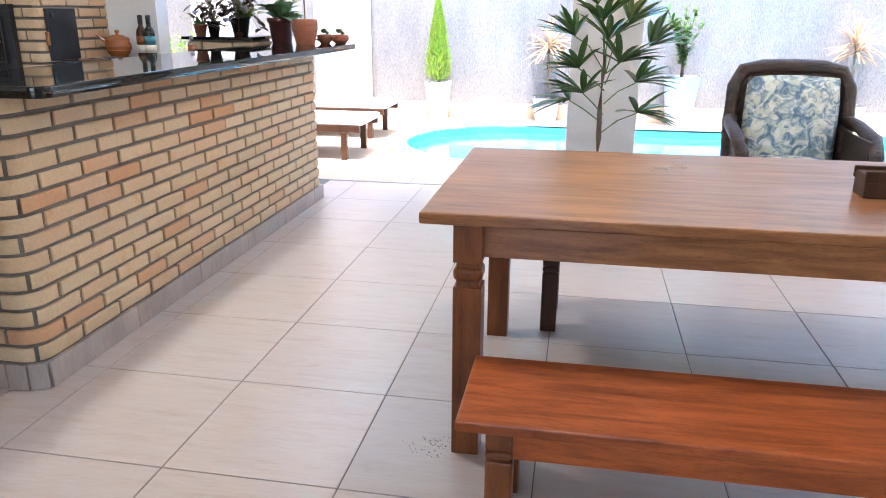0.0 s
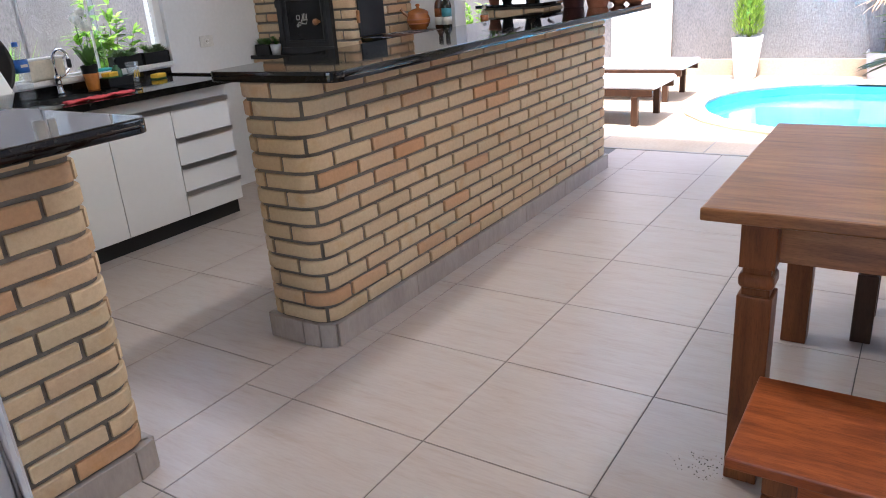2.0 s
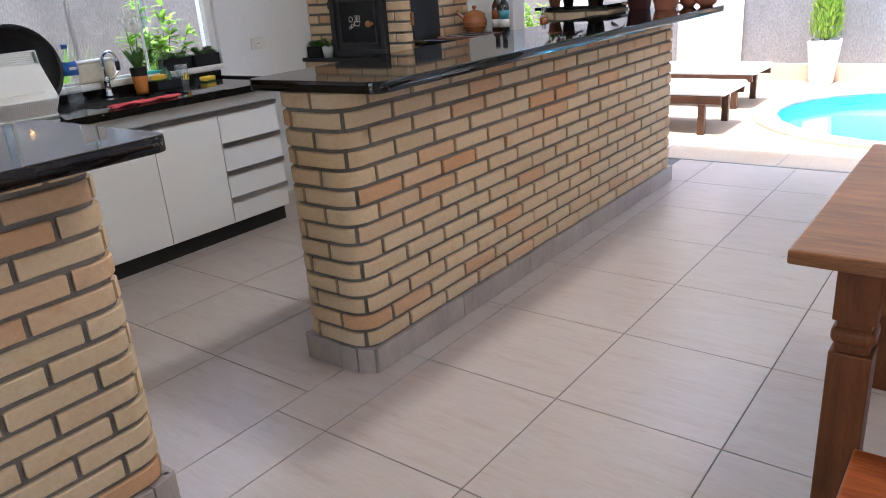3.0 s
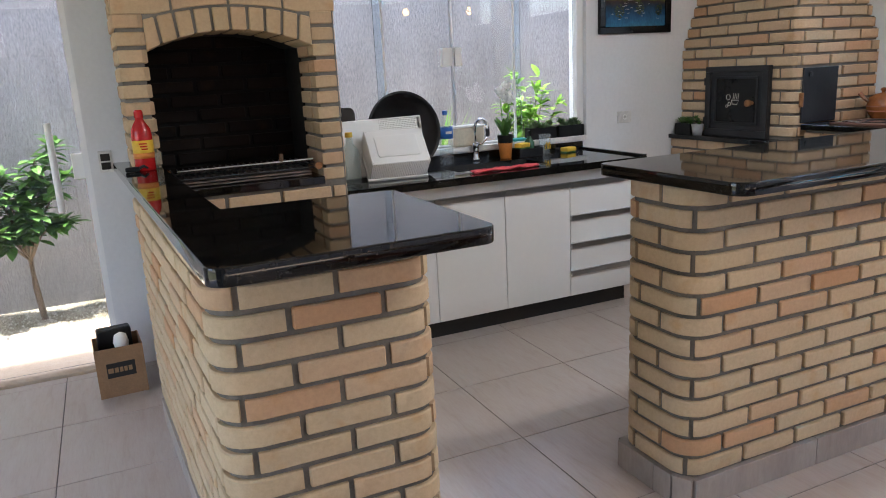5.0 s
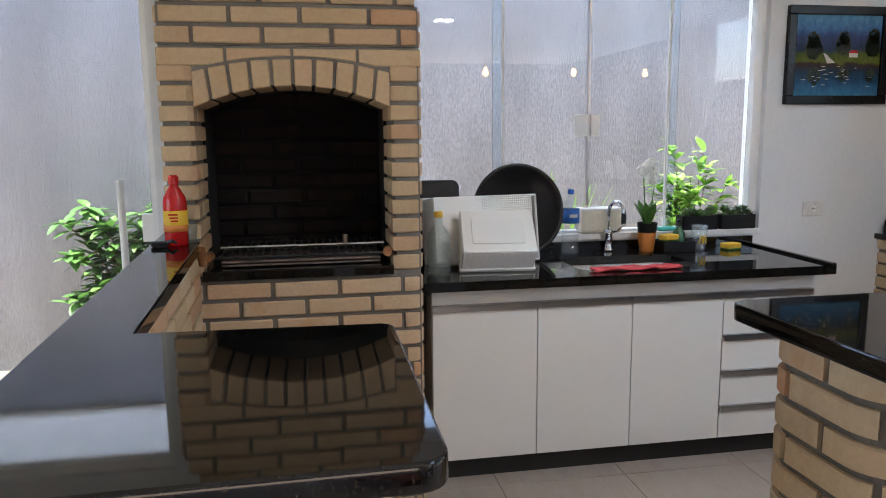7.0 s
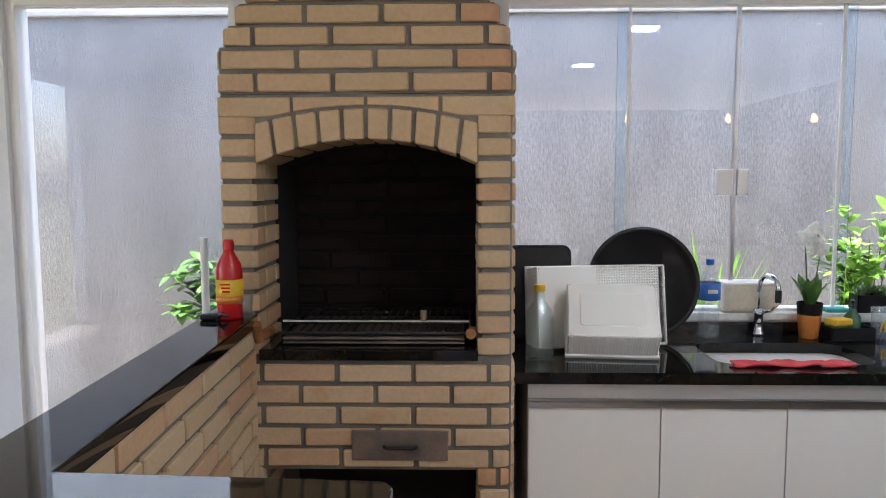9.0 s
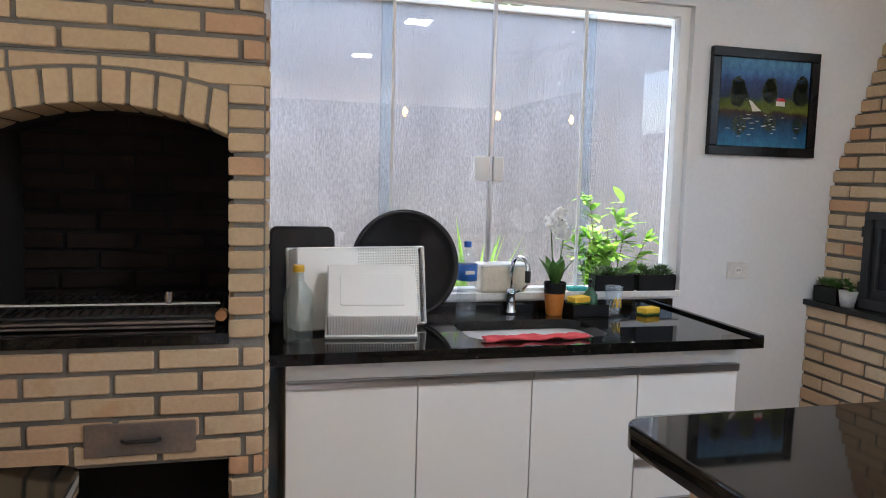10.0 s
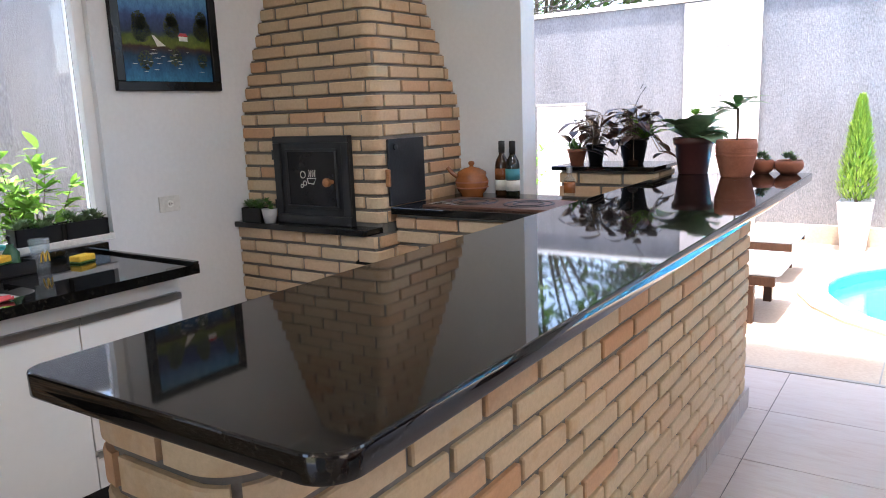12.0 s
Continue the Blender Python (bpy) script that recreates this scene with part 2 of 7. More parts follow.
def lathe(profile, segs=24, at=(0, 0, 0), bm=None):
    """A body turned about z from (radius, height) pairs."""
    b = bm or bmesh.new()
    rings = []
    for r, z in profile:
        if r < 1e-5:
            rings.append([b.verts.new((at[0], at[1], at[2] + z))])
        else:
            rings.append([b.verts.new((at[0] + r * math.cos(2 * math.pi * i / segs), at[1] + r * math.sin(2 * math.pi * i / segs), at[2] + z)) for i in range(segs)])
    for a, c in zip(rings, rings[1:]):
        for i in range(segs):
            j = (i + 1) % segs
            if len(a) == 1 and len(c) == 1:
                continue
            if len(a) == 1:
                b.faces.new((a[0], c[j], c[i]))
            elif len(c) == 1:
                b.faces.new((a[i], a[j], c[0]))
            else:
                b.faces.new((a[i], a[j], c[j], c[i]))
    bmesh.ops.recalc_face_normals(b, faces=b.faces)
    return b


def tube(points, radius, segs=8, bm=None, taper=1.0):
    """A round bar along a line of points."""
    b = bm or bmesh.new()
    pts = [Vector(p) for p in points]
    rings = []
    for i, p in enumerate(pts):
        d = (pts[min(i + 1, len(pts) - 1)] - pts[max(i - 1, 0)]).normalized()
        side = d.cross(Vector((0, 0, 1)))
        if side.length < 1e-3:
            side = d.cross(Vector((1, 0, 0)))
        side.normalize()
        up = side.cross(d)
        r = radius * (1 + (taper - 1) * i / max(1, len(pts) - 1))
        rings.append([b.verts.new(p + r * (math.cos(2 * math.pi * k / segs) * side + math.sin(2 * math.pi * k / segs) * up)) for k in range(segs)])
    for a, c in zip(rings, rings[1:]):
        for k in range(segs):
            b.faces.new((a[k], a[(k + 1) % segs], c[(k + 1) % segs], c[k]))
    b.faces.new(rings[0])
    b.faces.new(rings[-1])
    bmesh.ops.recalc_face_normals(b, faces=b.faces)
    return b


def prism(outline, z0, z1, bevel=0.0, bm=None):
    """A flat slab with the given outline."""
    b = bmesh.new()
    f = b.faces.new([b.verts.new((x, y, z0)) for x, y in outline])
    up = bmesh.ops.extrude_face_region(b, geom=[f])
    bmesh.ops.translate(b, verts=[v for v in up["geom"] if isinstance(v, bmesh.types.BMVert)], vec=(0, 0, z1 - z0))
    bmesh.ops.recalc_face_normals(b, faces=b.faces)
    if bevel:
        rim = [e for e in b.edges if abs(e.verts[0].co.z - e.verts[1].co.z) < 1e-6]
        bmesh.ops.bevel(b, geom=rim, offset=bevel, segments=2, profile=0.5, affect='EDGES')
    if bm is None:
        return b
    return join(bm, b)


def rounded(outline, radii, segs=5):
    """The outline with each corner turned into an arc of its own radius."""
    out = []
    n = len(outline)
    for i, (p, r) in enumerate(zip(outline, radii)):
        p, a, c = Vector(p), Vector(outline[i - 1]), Vector(outline[(i + 1) % n])
        if r <= 0:
            out.append(tuple(p))
            continue
        da, dc = (a - p).normalized(), (c - p).normalized()
        centre = p + (da + dc) * r
        for k in range(segs + 1):
            w = k / segs * math.pi / 2
            out.append(tuple(centre - dc * r * math.cos(w) - da * r * math.sin(w)))
    return out


# ---- bricks laid along a line with rounded corners ----
PITCH, COURSE, BRICK_H, JOINT = 0.244, 0.0705, 0.0545, 0.016
BRICK_MESHES = {}


class Line:
    """A plan line of straight runs and quarter turns, walked by its length; bricks face its left side when left is 1."""

    def __init__(self, corners, radii, closed=False):
        self.bits = []
        n = len(corners)
        pts = [Vector(c) for c in corners]
        cut = [0.0] * n
        for i in range(n):
            if 0 < i < n - 1:
                cut[i] = radii[i]
        s = 0.0
        for i in range(n - 1):
            d = (pts[i + 1] - pts[i])
            length = d.length
            d.normalize()
            a, b = pts[i] + d * cut[i], pts[i + 1] - d * cut[i + 1]
            if (b - a).length > 1e-6:
                self.bits.append((s, (b - a).length, a, d, 0.0, None))
                s += (b - a).length
            if i + 1 < n - 1 and cut[i + 1] > 0:
                e = (pts[i + 2] - pts[i + 1]).normalized()
                turn = 1.0 if d.x * e.y - d.y * e.x > 0 else -1.0
                r = cut[i + 1]
                centre = b + turn * r * Vector((-d.y, d.x))
                self.bits.append((s, r * math.pi / 2, b, d, turn / r, centre))
                s += r * math.pi / 2
        self.length = s

    def at(self, s):
        for s0, l, p, d, k, c in self.bits:
            if s <= s0 + l + 1e-9:
                break
        u = s - s0
        if k == 0:
            return p + d * u, d
        w = u * k
        e = Vector((d.x * math.cos(w) - d.y * math.sin(w), d.x * math.sin(w) + d.y * math.cos(w)))
        rel = p - c
        return c + Vector((rel.x * math.cos(w) - rel.y * math.sin(w), rel.x * math.sin(w) + rel.y * math.cos(w))), e

    def straight(self, a, b):
        return any(k == 0 and s0 - 1e-6 <= a and b <= s0 + l + 1e-6 for s0, l, p, d, k, c in self.bits)


def round_shading(me, angle=30):
    """Smooth over the curve, sharp at the edges."""
    for f in me.polygons:
        f.use_smooth = True
    me.set_sharp_from_angle(angle=radians(angle))


def straight_brick(length, height, depth):
    key = (round(length, 3), round(height, 4), round(depth, 3))
    if key not in BRICK_MESHES:
        l, h, d = key
        bm = block(-l / 2, l / 2, -0.006, d, -h / 2, h / 2)
        edges = [e for e in bm.edges if not (e.verts[0].co.y > d - 1e-4 and e.verts[1].co.y > d - 1e-4)]
        bmesh.ops.bevel(bm, geom=edges, offset=0.004, segments=1, affect='EDGES')
        me = bpy.data.meshes.new("brick")
        bm.to_mesh(me)
        bm.free()
        BRICK_MESHES[key] = me
    return BRICK_MESHES[key]


def lay_bricks(parent, line, z0, courses, mat, seed=0, depth=0.022, pitch=PITCH, skip=None, left=False, course=COURSE, first=0, height=BRICK_H):
    """Courses in running bond; each brick is an object of its own, proud of the mortar behind it. The face looks to the line's right."""
    rng = random.Random(seed)
    side = -1 if left else 1
    for row in range(courses):
        z = z0 + row * course + course / 2
        cuts = [0.0]
        s = pitch * (0.5 if (row + first) % 2 else 1.0) + rng.uniform(-0.012, 0.012)
        while s < line.length - 0.04:
            cuts.append(s)
            s += pitch + rng.uniform(-0.004, 0.004)
        cuts.append(line.length)
        for a, b in zip(cuts, cuts[1:]):
            a2, b2 = round(a + (JOINT / 2 if a > 0 else 0), 3), round(b - (JOINT / 2 if b < line.length else 0), 3)
            mid, d = line.at((a2 + b2) / 2)
            if b2 - a2 < 0.015 or (skip and skip(mid.x, mid.y, z)):
                continue
            if line.straight(a2, b2):
                l = round((b2 - a2) / 0.004) * 0.004
                ob = new("brick", straight_brick(l, height, depth))
                if not ob.data.materials:
                    ob.data.materials.append(mat)
                elif ob.data.materials[0] != mat:
                    ob.material_slots[0].link = 'OBJECT'
                    ob.material_slots[0].material = mat
                ang = math.degrees(math.atan2(d.y, d.x)) + (180 if left else 0)
                nrm = Vector((d.y, -d.x)) * side
                pos = mid + nrm * rng.uniform(-0.0025, 0.0025)
                ob.matrix_basis = pose(pos.x, pos.y, z + rng.uniform(-0.0012, 0.0012), rng.uniform(-0.5, 0.5), rng.uniform(-0.4, 0.4), ang + rng.uniform(-0.5, 0.5))
            else:
                bm = bmesh.new()
                steps = max(3, int((b2 - a2) / 0.018))
                rings = []
                for k in range(steps + 1):
                    q, e = line.at(a2 + (b2 - a2) * k / steps)
                    nn = Vector((e.y, -e.x)) * side
                    shrink = 0.004 if k in (0, steps) else 0.0
                    o1, o2 = q + nn * (0.006 - shrink), q + nn * 0.002
                    i1 = q - nn * depth
                    h = height / 2
                    rings.append([bm.verts.new(((pp - mid).x, (pp - mid).y, zz)) for pp, zz in ((i1, -h), (o2, -h), (o1, -h + 0.004), (o1, h - 0.004), (o2, h), (i1, h))])
                for r1, r2 in zip(rings, rings[1:]):
                    for k in range(6):
                        bm.faces.new((r1[k], r1[(k + 1) % 6], r2[(k + 1) % 6], r2[k]))
                bm.faces.new(rings[0])
                bm.faces.new(rings[-1])
                bmesh.ops.recalc_face_normals(bm, faces=bm.faces)
                me = bpy.data.meshes.new("brick")
                bm.to_mesh(me)
                bm.free()
                round_shading(me)
                me.materials.append(mat)
                ob = new("brick", me)
                ob.matrix_basis = pose(mid.x, mid.y, z)
            ob.parent = parent


def outline_of(line, inset, n=0.03, left=False):
    """Points of a line moved inwards, for the mortar body behind its bricks."""
    side = -1 if left else 1
    out = []
    k = max(2, int(line.length / n))
    for i in range(k + 1):
        q, e = line.at(line.length * i / k)
        out.append(tuple(q - Vector((e.y, -e.x)) * side * inset))
    return out

# ---- setting: floors, walls, ceiling ----
WALL_X, BACK_Y, CEIL = -5.0, 5.15, 2.75
T = 0.578
base = structure("floor", block(-5.2, 4.2, -2.6, 5.93, -0.12, -0.004), GROUT, "pale porcelain tiled floor with thin dark joints", "floor")


def deck_with_pool():
    """Ground slab of the terrace with the pool's opening in it."""
    bm = bmesh.new()
    def loop(pts, z):
        vs = [bm.verts.new((x, y, z)) for x, y in pts]
        return [bm.edges.new((vs[i], vs[(i + 1) % len(vs)])) for i in range(len(vs))]
    edges = loop([(-6.71, 5.95), (9, 5.95), (9, 10.15), (-6.71, 10.15)], -0.01) + loop(POOL_RIM, -0.01)
    bmesh.ops.triangle_fill(bm, use_beauty=True, edges=edges)
    bmesh.ops.recalc_face_normals(bm, faces=bm.faces)
    if bm.faces[:][0].normal.z < 0:
        bmesh.ops.reverse_faces(bm, faces=bm.faces)
    return bm


def pool_rim(grow=0.0):
    pts = []
    for k in range(0, 13):
        w = radians(90 + 180 * k / 12)
        pts.append((-1.25 + (1.26 + grow) * math.cos(w), 8.20 + (1.30 + grow) * math.sin(w)))
    pts += [(5.2 + grow, 6.90 - grow), (5.2 + grow, 9.50 + grow)]
    return pts


POOL_RIM = pool_rim()
structure("terrace", deck_with_pool(), SANDSTONE, "sunlit beige stone pool terrace", "terrace")
ground = structure("ground", block(-120, 120, -120, 120, -2.2, -2.0), LAWN, "ground reaching the horizon", "ground")
pool = structure("pool", bmesh.new(), POOL, "blue tiled swimming pool", "pool")
bm = bmesh.new()
rim = POOL_RIM
lo = [bm.verts.new((x, y, -1.25)) for x, y in rim]
hi = [bm.verts.new((x, y, -0.012)) for x, y in rim]
for i in range(len(rim)):
    j = (i + 1) % len(rim)
    bm.faces.new((lo[i], lo[j], hi[j], hi[i]))
bm.faces.new(lo)
bmesh.ops.recalc_face_normals(bm, faces=bm.faces)
bm.to_mesh(pool.data)
bm.free()
structure("water", prism(rim, -0.16, -0.10), WATER, "clear blue pool water", "water").visible_shadow = False
bm = bmesh.new()
outer = pool_rim(0.22)
a = [bm.verts.new((x, y, 0.012)) for x, y in rim]
b = [bm.verts.new((x, y, 0.012)) for x, y in outer]
a2 = [bm.verts.new((x, y, -0.03)) for x, y in rim]
b2 = [bm.verts.new((x, y, -0.03)) for x, y in outer]
for i in range(len(rim)):
    j = (i + 1) % len(rim)
    for q in ((a[i], a[j], b[j], b[i]), (a2[i], a2[j], a[j], a[i]), (b[i], b[j], b2[j], b2[i])):
        bm.faces.new(q)
bmesh.ops.recalc_face_normals(bm, faces=bm.faces)
structure("pool_coping", bm, SANDSTONE, "rounded beige stone pool edge", "coping")

# left wall with the sink window and the glazed garden door
W0, W1, WZ0, WZ1 = 1.70, 3.605, 1.003, 2.325
D0, D1, DZ = -0.42, 0.56, 2.35
wall = bmesh.new()
for (y0, y1, z0, z1) in ((-2.6, D0, 0, CEIL), (D0, D1, DZ, CEIL), (D1, W0, 0, CEIL), (W0, W1, 0, WZ0 - 0.03), (W0, W1, WZ1, CEIL), (W1, 5.3, 0, CEIL)):
    block(-5.2, WALL_X, y0, y1, z0, z1, bm=wall)
structure("wall_west", wall, PAINT, "white painted rough plaster wall", "wall")
structure("wall_north", block(WALL_X, -3.655, BACK_Y, 5.30, 0, CEIL), PAINT, "white painted plaster wall behind the oven", "wall")
# south wall is out of view; its opening is added to let daylight in
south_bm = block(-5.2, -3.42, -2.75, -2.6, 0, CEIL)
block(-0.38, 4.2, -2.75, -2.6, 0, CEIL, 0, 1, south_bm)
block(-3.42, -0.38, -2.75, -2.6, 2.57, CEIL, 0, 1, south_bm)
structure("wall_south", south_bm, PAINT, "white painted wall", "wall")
# east wall, also unseen, is kept short to admit more daylight
structure("wall_east", block(4.2, 4.35, -2.75, -0.55, 0, CEIL), PAINT, "white painted wall", "wall")
structure("ceiling", block(-5.3, 4.5, -2.75, 6.05, CEIL, CEIL + 0.2), CEILING, "flat white painted ceiling", "ceiling")
structure("pillar", block(-0.707, -0.205, 5.60, 5.90, 0, CEIL, 0.01), PAINT, "square white plastered pillar", "pillar")
# paving out of view, added so sunlight bounces into the room
structure("terrace_side", block(4.2, 9, -2.75, 5.95, -0.12, -0.01), SANDSTONE, "unseen beige stone paving added to bounce sunlight indoors", "terrace")
# tall unseen wall, added to keep bright sky out of the window reflections
structure("sky_block_wall", block(9.0, 9.16, -6, 10.32, -0.2, 4.6), STUCCO, "unseen grey stucco wall added to block the low sky", "wall")
structure("garden_wall", block(-6.87, -6.71, -6, 10.3, -0.2, 2.62), STUCCO, "grey dragged stucco boundary wall", "wall")
structure("far_wall", block(-6.71, 9, 10.15, 10.32, -0.1, 2.58), STUCCO, "grey dragged stucco wall behind the pool", "wall")
structure("garden_bed", block(-6.71, -5.93, -6, 5.95, -0.2, -0.05), SOIL, "bare garden soil strip", "soil")
structure("garden_path", block(-5.93, -5.2, -6, 5.95, -0.2, -0.015), SANDSTONE, "pale stone garden path", "path")

# ---- peninsula, island, grill, oven ----
SLAB = 1.135


def masonry(name, label, category):
    return thing(name, label, category)


island = masonry("brick_island", "long bar island of buff bricks with rounded corners", "island")
line = Line([(-2.875, 3.4), (-2.875, 2.228), (-2.532, 2.228), (-2.532, 5.34), (-2.875, 5.34), (-2.875, 5.15)], [0, 0.085, 0.085, 0.085, 0.085, 0])
part("core", prism(outline_of(line, 0.008), 0.0, 1.096), MORTAR, island, "grey mortar body")
lay_bricks(island, line, 0.108, 14, BUFF, 3)
pen = masonry("brick_peninsula", "low buff brick wall with a wide rounded end", "peninsula")
line = Line([(-4.22, 0.722), (-2.535, 0.800), (-2.535, 1.367), (-2.93, 1.367), (-2.93, 0.895), (-4.22, 0.842)], [0, 0.085, 0.085, 0, 0, 0])
part("core", prism(outline_of(line, 0.008), 0.0, 1.096), MORTAR, pen, "grey mortar body")
lay_bricks(pen, line, 0.108, 14, BUFF, 5)


def granite_top(name, label, outline, radii, z0, z1):
    ob = thing(name, label, "worktop")
    slab_mesh = part("slab", prism(rounded(outline, radii, 14), z0, z1, 0.004), GRANITE, ob).data
    for f in slab_mesh.polygons:
        f.use_smooth = abs(f.normal.z) < 0.1
    return ob


granite_top("island_worktop", "polished black granite bar top on the brick island", [(-2.958, 2.182), (-2.322, 2.198), (-2.335, 5.69), (-3.0, 5.69)], [0.04, 0.055, 0.02, 0.02], SLAB - 0.04, SLAB)
granite_top("peninsula_worktop", "polished black granite top on the brick peninsula",
            [(-4.62, 0.665), (-2.255, 0.779), (-2.268, 1.413), (-2.922, 1.413), (-2.945, 0.908), (-4.22, 0.852), (-4.22, 0.738), (-4.62, 0.738)], [0, 0.045, 0.04, 0.03, 0, 0, 0, 0], SLAB - 0.04, SLAB)


def skirting(parent, corners):
    """Cut tiles round the foot of a brick wall, one run per side."""
    for p, q in zip(corners, corners[1:]):
        p, q = Vector(p), Vector(q)
        run = (q - p).length
        d = (q - p) / run
        u = 0.0
        while u < run - 0.01:
            e = min(u + 0.575, run)
            mid, l = p + d * (u + e) / 2, e - u - 0.003
            bm = block(-l / 2, l / 2, -0.012, 0.02, 0.001, 0.106, 0.0015, 1)
            ob = part("skirting_tile", bm, SKIRT, parent)
            ob.matrix_basis = pose(mid.x, mid.y, 0, 0, 0, math.degrees(math.atan2(d.y, d.x)))
            u = e


skirting(island, [(-2.875, 3.0), (-2.875, 2.228), (-2.680, 2.228), (-2.594, 2.230), (-2.532, 2.262), (-2.532, 5.34)])
skirting(pen, [(-4.2, 0.722), (-2.62, 0.796), (-2.535, 0.86), (-2.530, 1.292), (-2.545, 1.367), (-2.93, 1.367)])

# grill
GX, GY0, GY1, GO0, GO1 = -4.225, 0.740, 1.673, 0.851, 1.562
grill = masonry("brick_barbecue", "buff brick barbecue with an arched sooty fire opening", "barbecue")
ARCH_R, ARCH_C = 0.841, 0.850


def arch_z(y):
    return ARCH_C + math.sqrt(ARCH_R ** 2 - (y - (GO0 + GO1) / 2) ** 2)


for (x0, x1, y0, y1, z0, z1) in ((-4.98, GX - 0.008, GY0 + 0.008, GO0 - 0.01, 0, 1.83), (-4.98, GX - 0.008, GO1 + 0.01, GY1 - 0.008, 0, 1.83),
                                 (-4.98, GX - 0.008, GO0 - 0.01, GO1 + 0.01, 0.62, 1.0), (-4.98, GX - 0.008, GY0 + 0.008, GY1 - 0.008, 1.832, 1.976)):
    part("core", block(x0, x1, y0, y1, z0, z1), MORTAR, grill, "grey mortar body")
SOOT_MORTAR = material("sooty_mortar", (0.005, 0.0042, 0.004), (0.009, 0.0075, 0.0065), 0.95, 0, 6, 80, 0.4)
part("fire_back", block(-4.98, -4.80, GO0 - 0.01, GO1 + 0.01, 1.0, 1.83), SOOT_MORTAR, grill, "soot-black fire back")
# wood store back reuses the fire lining's near-black mortar
part("fire_back", block(-4.98, -4.80, GO0 - 0.01, GO1 + 0.01, 0.0, 0.62), SOOT_MORTAR, grill, "near-black wood store back")
for y0, y1 in ((GO0 - 0.006, GO0 + 0.002), (GO1 - 0.002, GO1 + 0.006)):
    part("fire_side", block(-4.80, -4.50, y0, y1, 1.0, 1.64), SOOT_MORTAR, grill, "soot-black side lining")


def arch_slab(x0, x1, spread):
    """The masonry over the fire opening, with its arched underside."""
    core = bmesh.new()
    n = 24
    cols = []
    for k in range(n + 1):
        y = GO0 - spread + (GO1 - GO0 + 2 * spread) * k / n
        z = arch_z(min(max(y, GO0), GO1)) + 0.006
        cols.append([core.verts.new(p) for p in ((x0, y, z), (x1, y, z), (x1, y, 1.83), (x0, y, 1.83))])
    for c1, c2 in zip(cols, cols[1:]):
        for k in range(4):
            core.faces.new((c1[k], c2[k], c2[(k + 1) % 4], c1[(k + 1) % 4]))
    core.faces.new(cols[0])
    core.faces.new(cols[-1])
    bmesh.ops.recalc_face_normals(core, faces=core.faces)
    return core


part("arch_core", arch_slab(-4.8, GX - 0.05, 0.01), SOOT_MORTAR, grill, "soot-black arch lining")
part("arch_bed", arch_slab(GX - 0.05, GX - 0.0075, 0.014), MORTAR, grill, "grey mortar body")
lay_bricks(grill, Line([(-4.6, GY0), (GX, GY0), (GX, GY1), (-4.6, GY1)], [0, 0.03, 0.05, 0]), 0.625, 5, PEACH, 11)
low_r = Line([(-4.5, GO1), (GX, GO1), (GX, GY1), (-4.6, GY1)], [0, 0.012, 0.05, 0])
low_l = Line([(-4.6, GY0), (GX, GY0), (GX, GO0), (-4.5, GO0)], [0, 0.03, 0.012, 0])
lay_bricks(grill, low_r, 0.0, 9, PEACH, 12, pitch=0.34)
lay_bricks(grill, low_l, 0.0, 9, PEACH, 13, pitch=0.34)
lay_bricks(grill, Line([(GX - 0.1, GO1), (GX, GO1), (GX, GY1), (GX - 0.1, GY1)], [0, 0.012, 0.05, 0]), 0.995, 11, DIM_BUFF, 14, pitch=2.0)
lay_bricks(grill, Line([(GX - 0.1, GY0), (GX, GY0), (GX, GO0), (GX - 0.1, GO0)], [0, 0.03, 0.012, 0]), 0.995, 11, DIM_BUFF, 15, pitch=2.0)
for q, (xa, xb, y) in enumerate(((GX - 0.11, -4.6, GY1), (-4.5, GX - 0.11, GO1), (-4.6, GX - 0.11, GY0), (GX - 0.11, -4.5, GO0))):
    lay_bricks(grill, Line([(xa, y), (xb, y)], [0, 0]), 0.995, 11, DIM_BUFF, 50 + q)
lay_bricks(grill, Line([(-4.6, GY0), (GX, GY0), (GX, GY1), (-4.6, GY1)], [0, 0.03, 0.05, 0]), 1.831, 2, DIM_BUFF, 16)
lay_bricks(grill, Line([(-4.79, GO0), (-4.79, GO1)], [0, 0]), 1.0, 13, SOOT, 17, depth=0.01)
# arch bricks
ARCH_TOP = 1.786
mid_y = (GO0 + GO1) / 2
spread_a = math.asin((GO1 - GO0) / 2 / ARCH_R) 
for k in range(10):
    a0 = -spread_a + 2 * spread_a * k / 10 + 0.0075
    a1 = -spread_a + 2 * spread_a * (k + 1) / 10 - 0.0075
    bm = bmesh.new()
    vs = []
    def edge(aa, top):
        y = ARCH_R * math.sin(aa) + (0.04 * math.sin(aa) if top else 0.0)
        y = min(max(y, GO0 + 0.006 - mid_y), GO1 - 0.006 - mid_y)
        return mid_y + y, (ARCH_TOP - 0.055 * (y / 0.38) ** 2 if top else ARCH_C + ARCH_R * math.cos(aa))
    for x in (GX - 0.3, GX + 0.003):
        for aa, top in ((a0, False), (a1, False), (a1, True), (a0, True)):
            vs.append(bm.verts.new((x, *edge(aa, top))))
    for f in ((0, 1, 2, 3), (4, 5, 6, 7), (0, 1, 5, 4), (1, 2, 6, 5), (2, 3, 7, 6), (3, 0, 4, 7)):
        bm.faces.new([vs[i] for i in f])
    bmesh.ops.recalc_face_normals(bm, faces=bm.faces)
    bmesh.ops.bevel(bm, geom=bm.edges[:], offset=0.004, segments=1, affect='EDGES')
    part("arch_brick", bm, DIM_BUFF, grill)
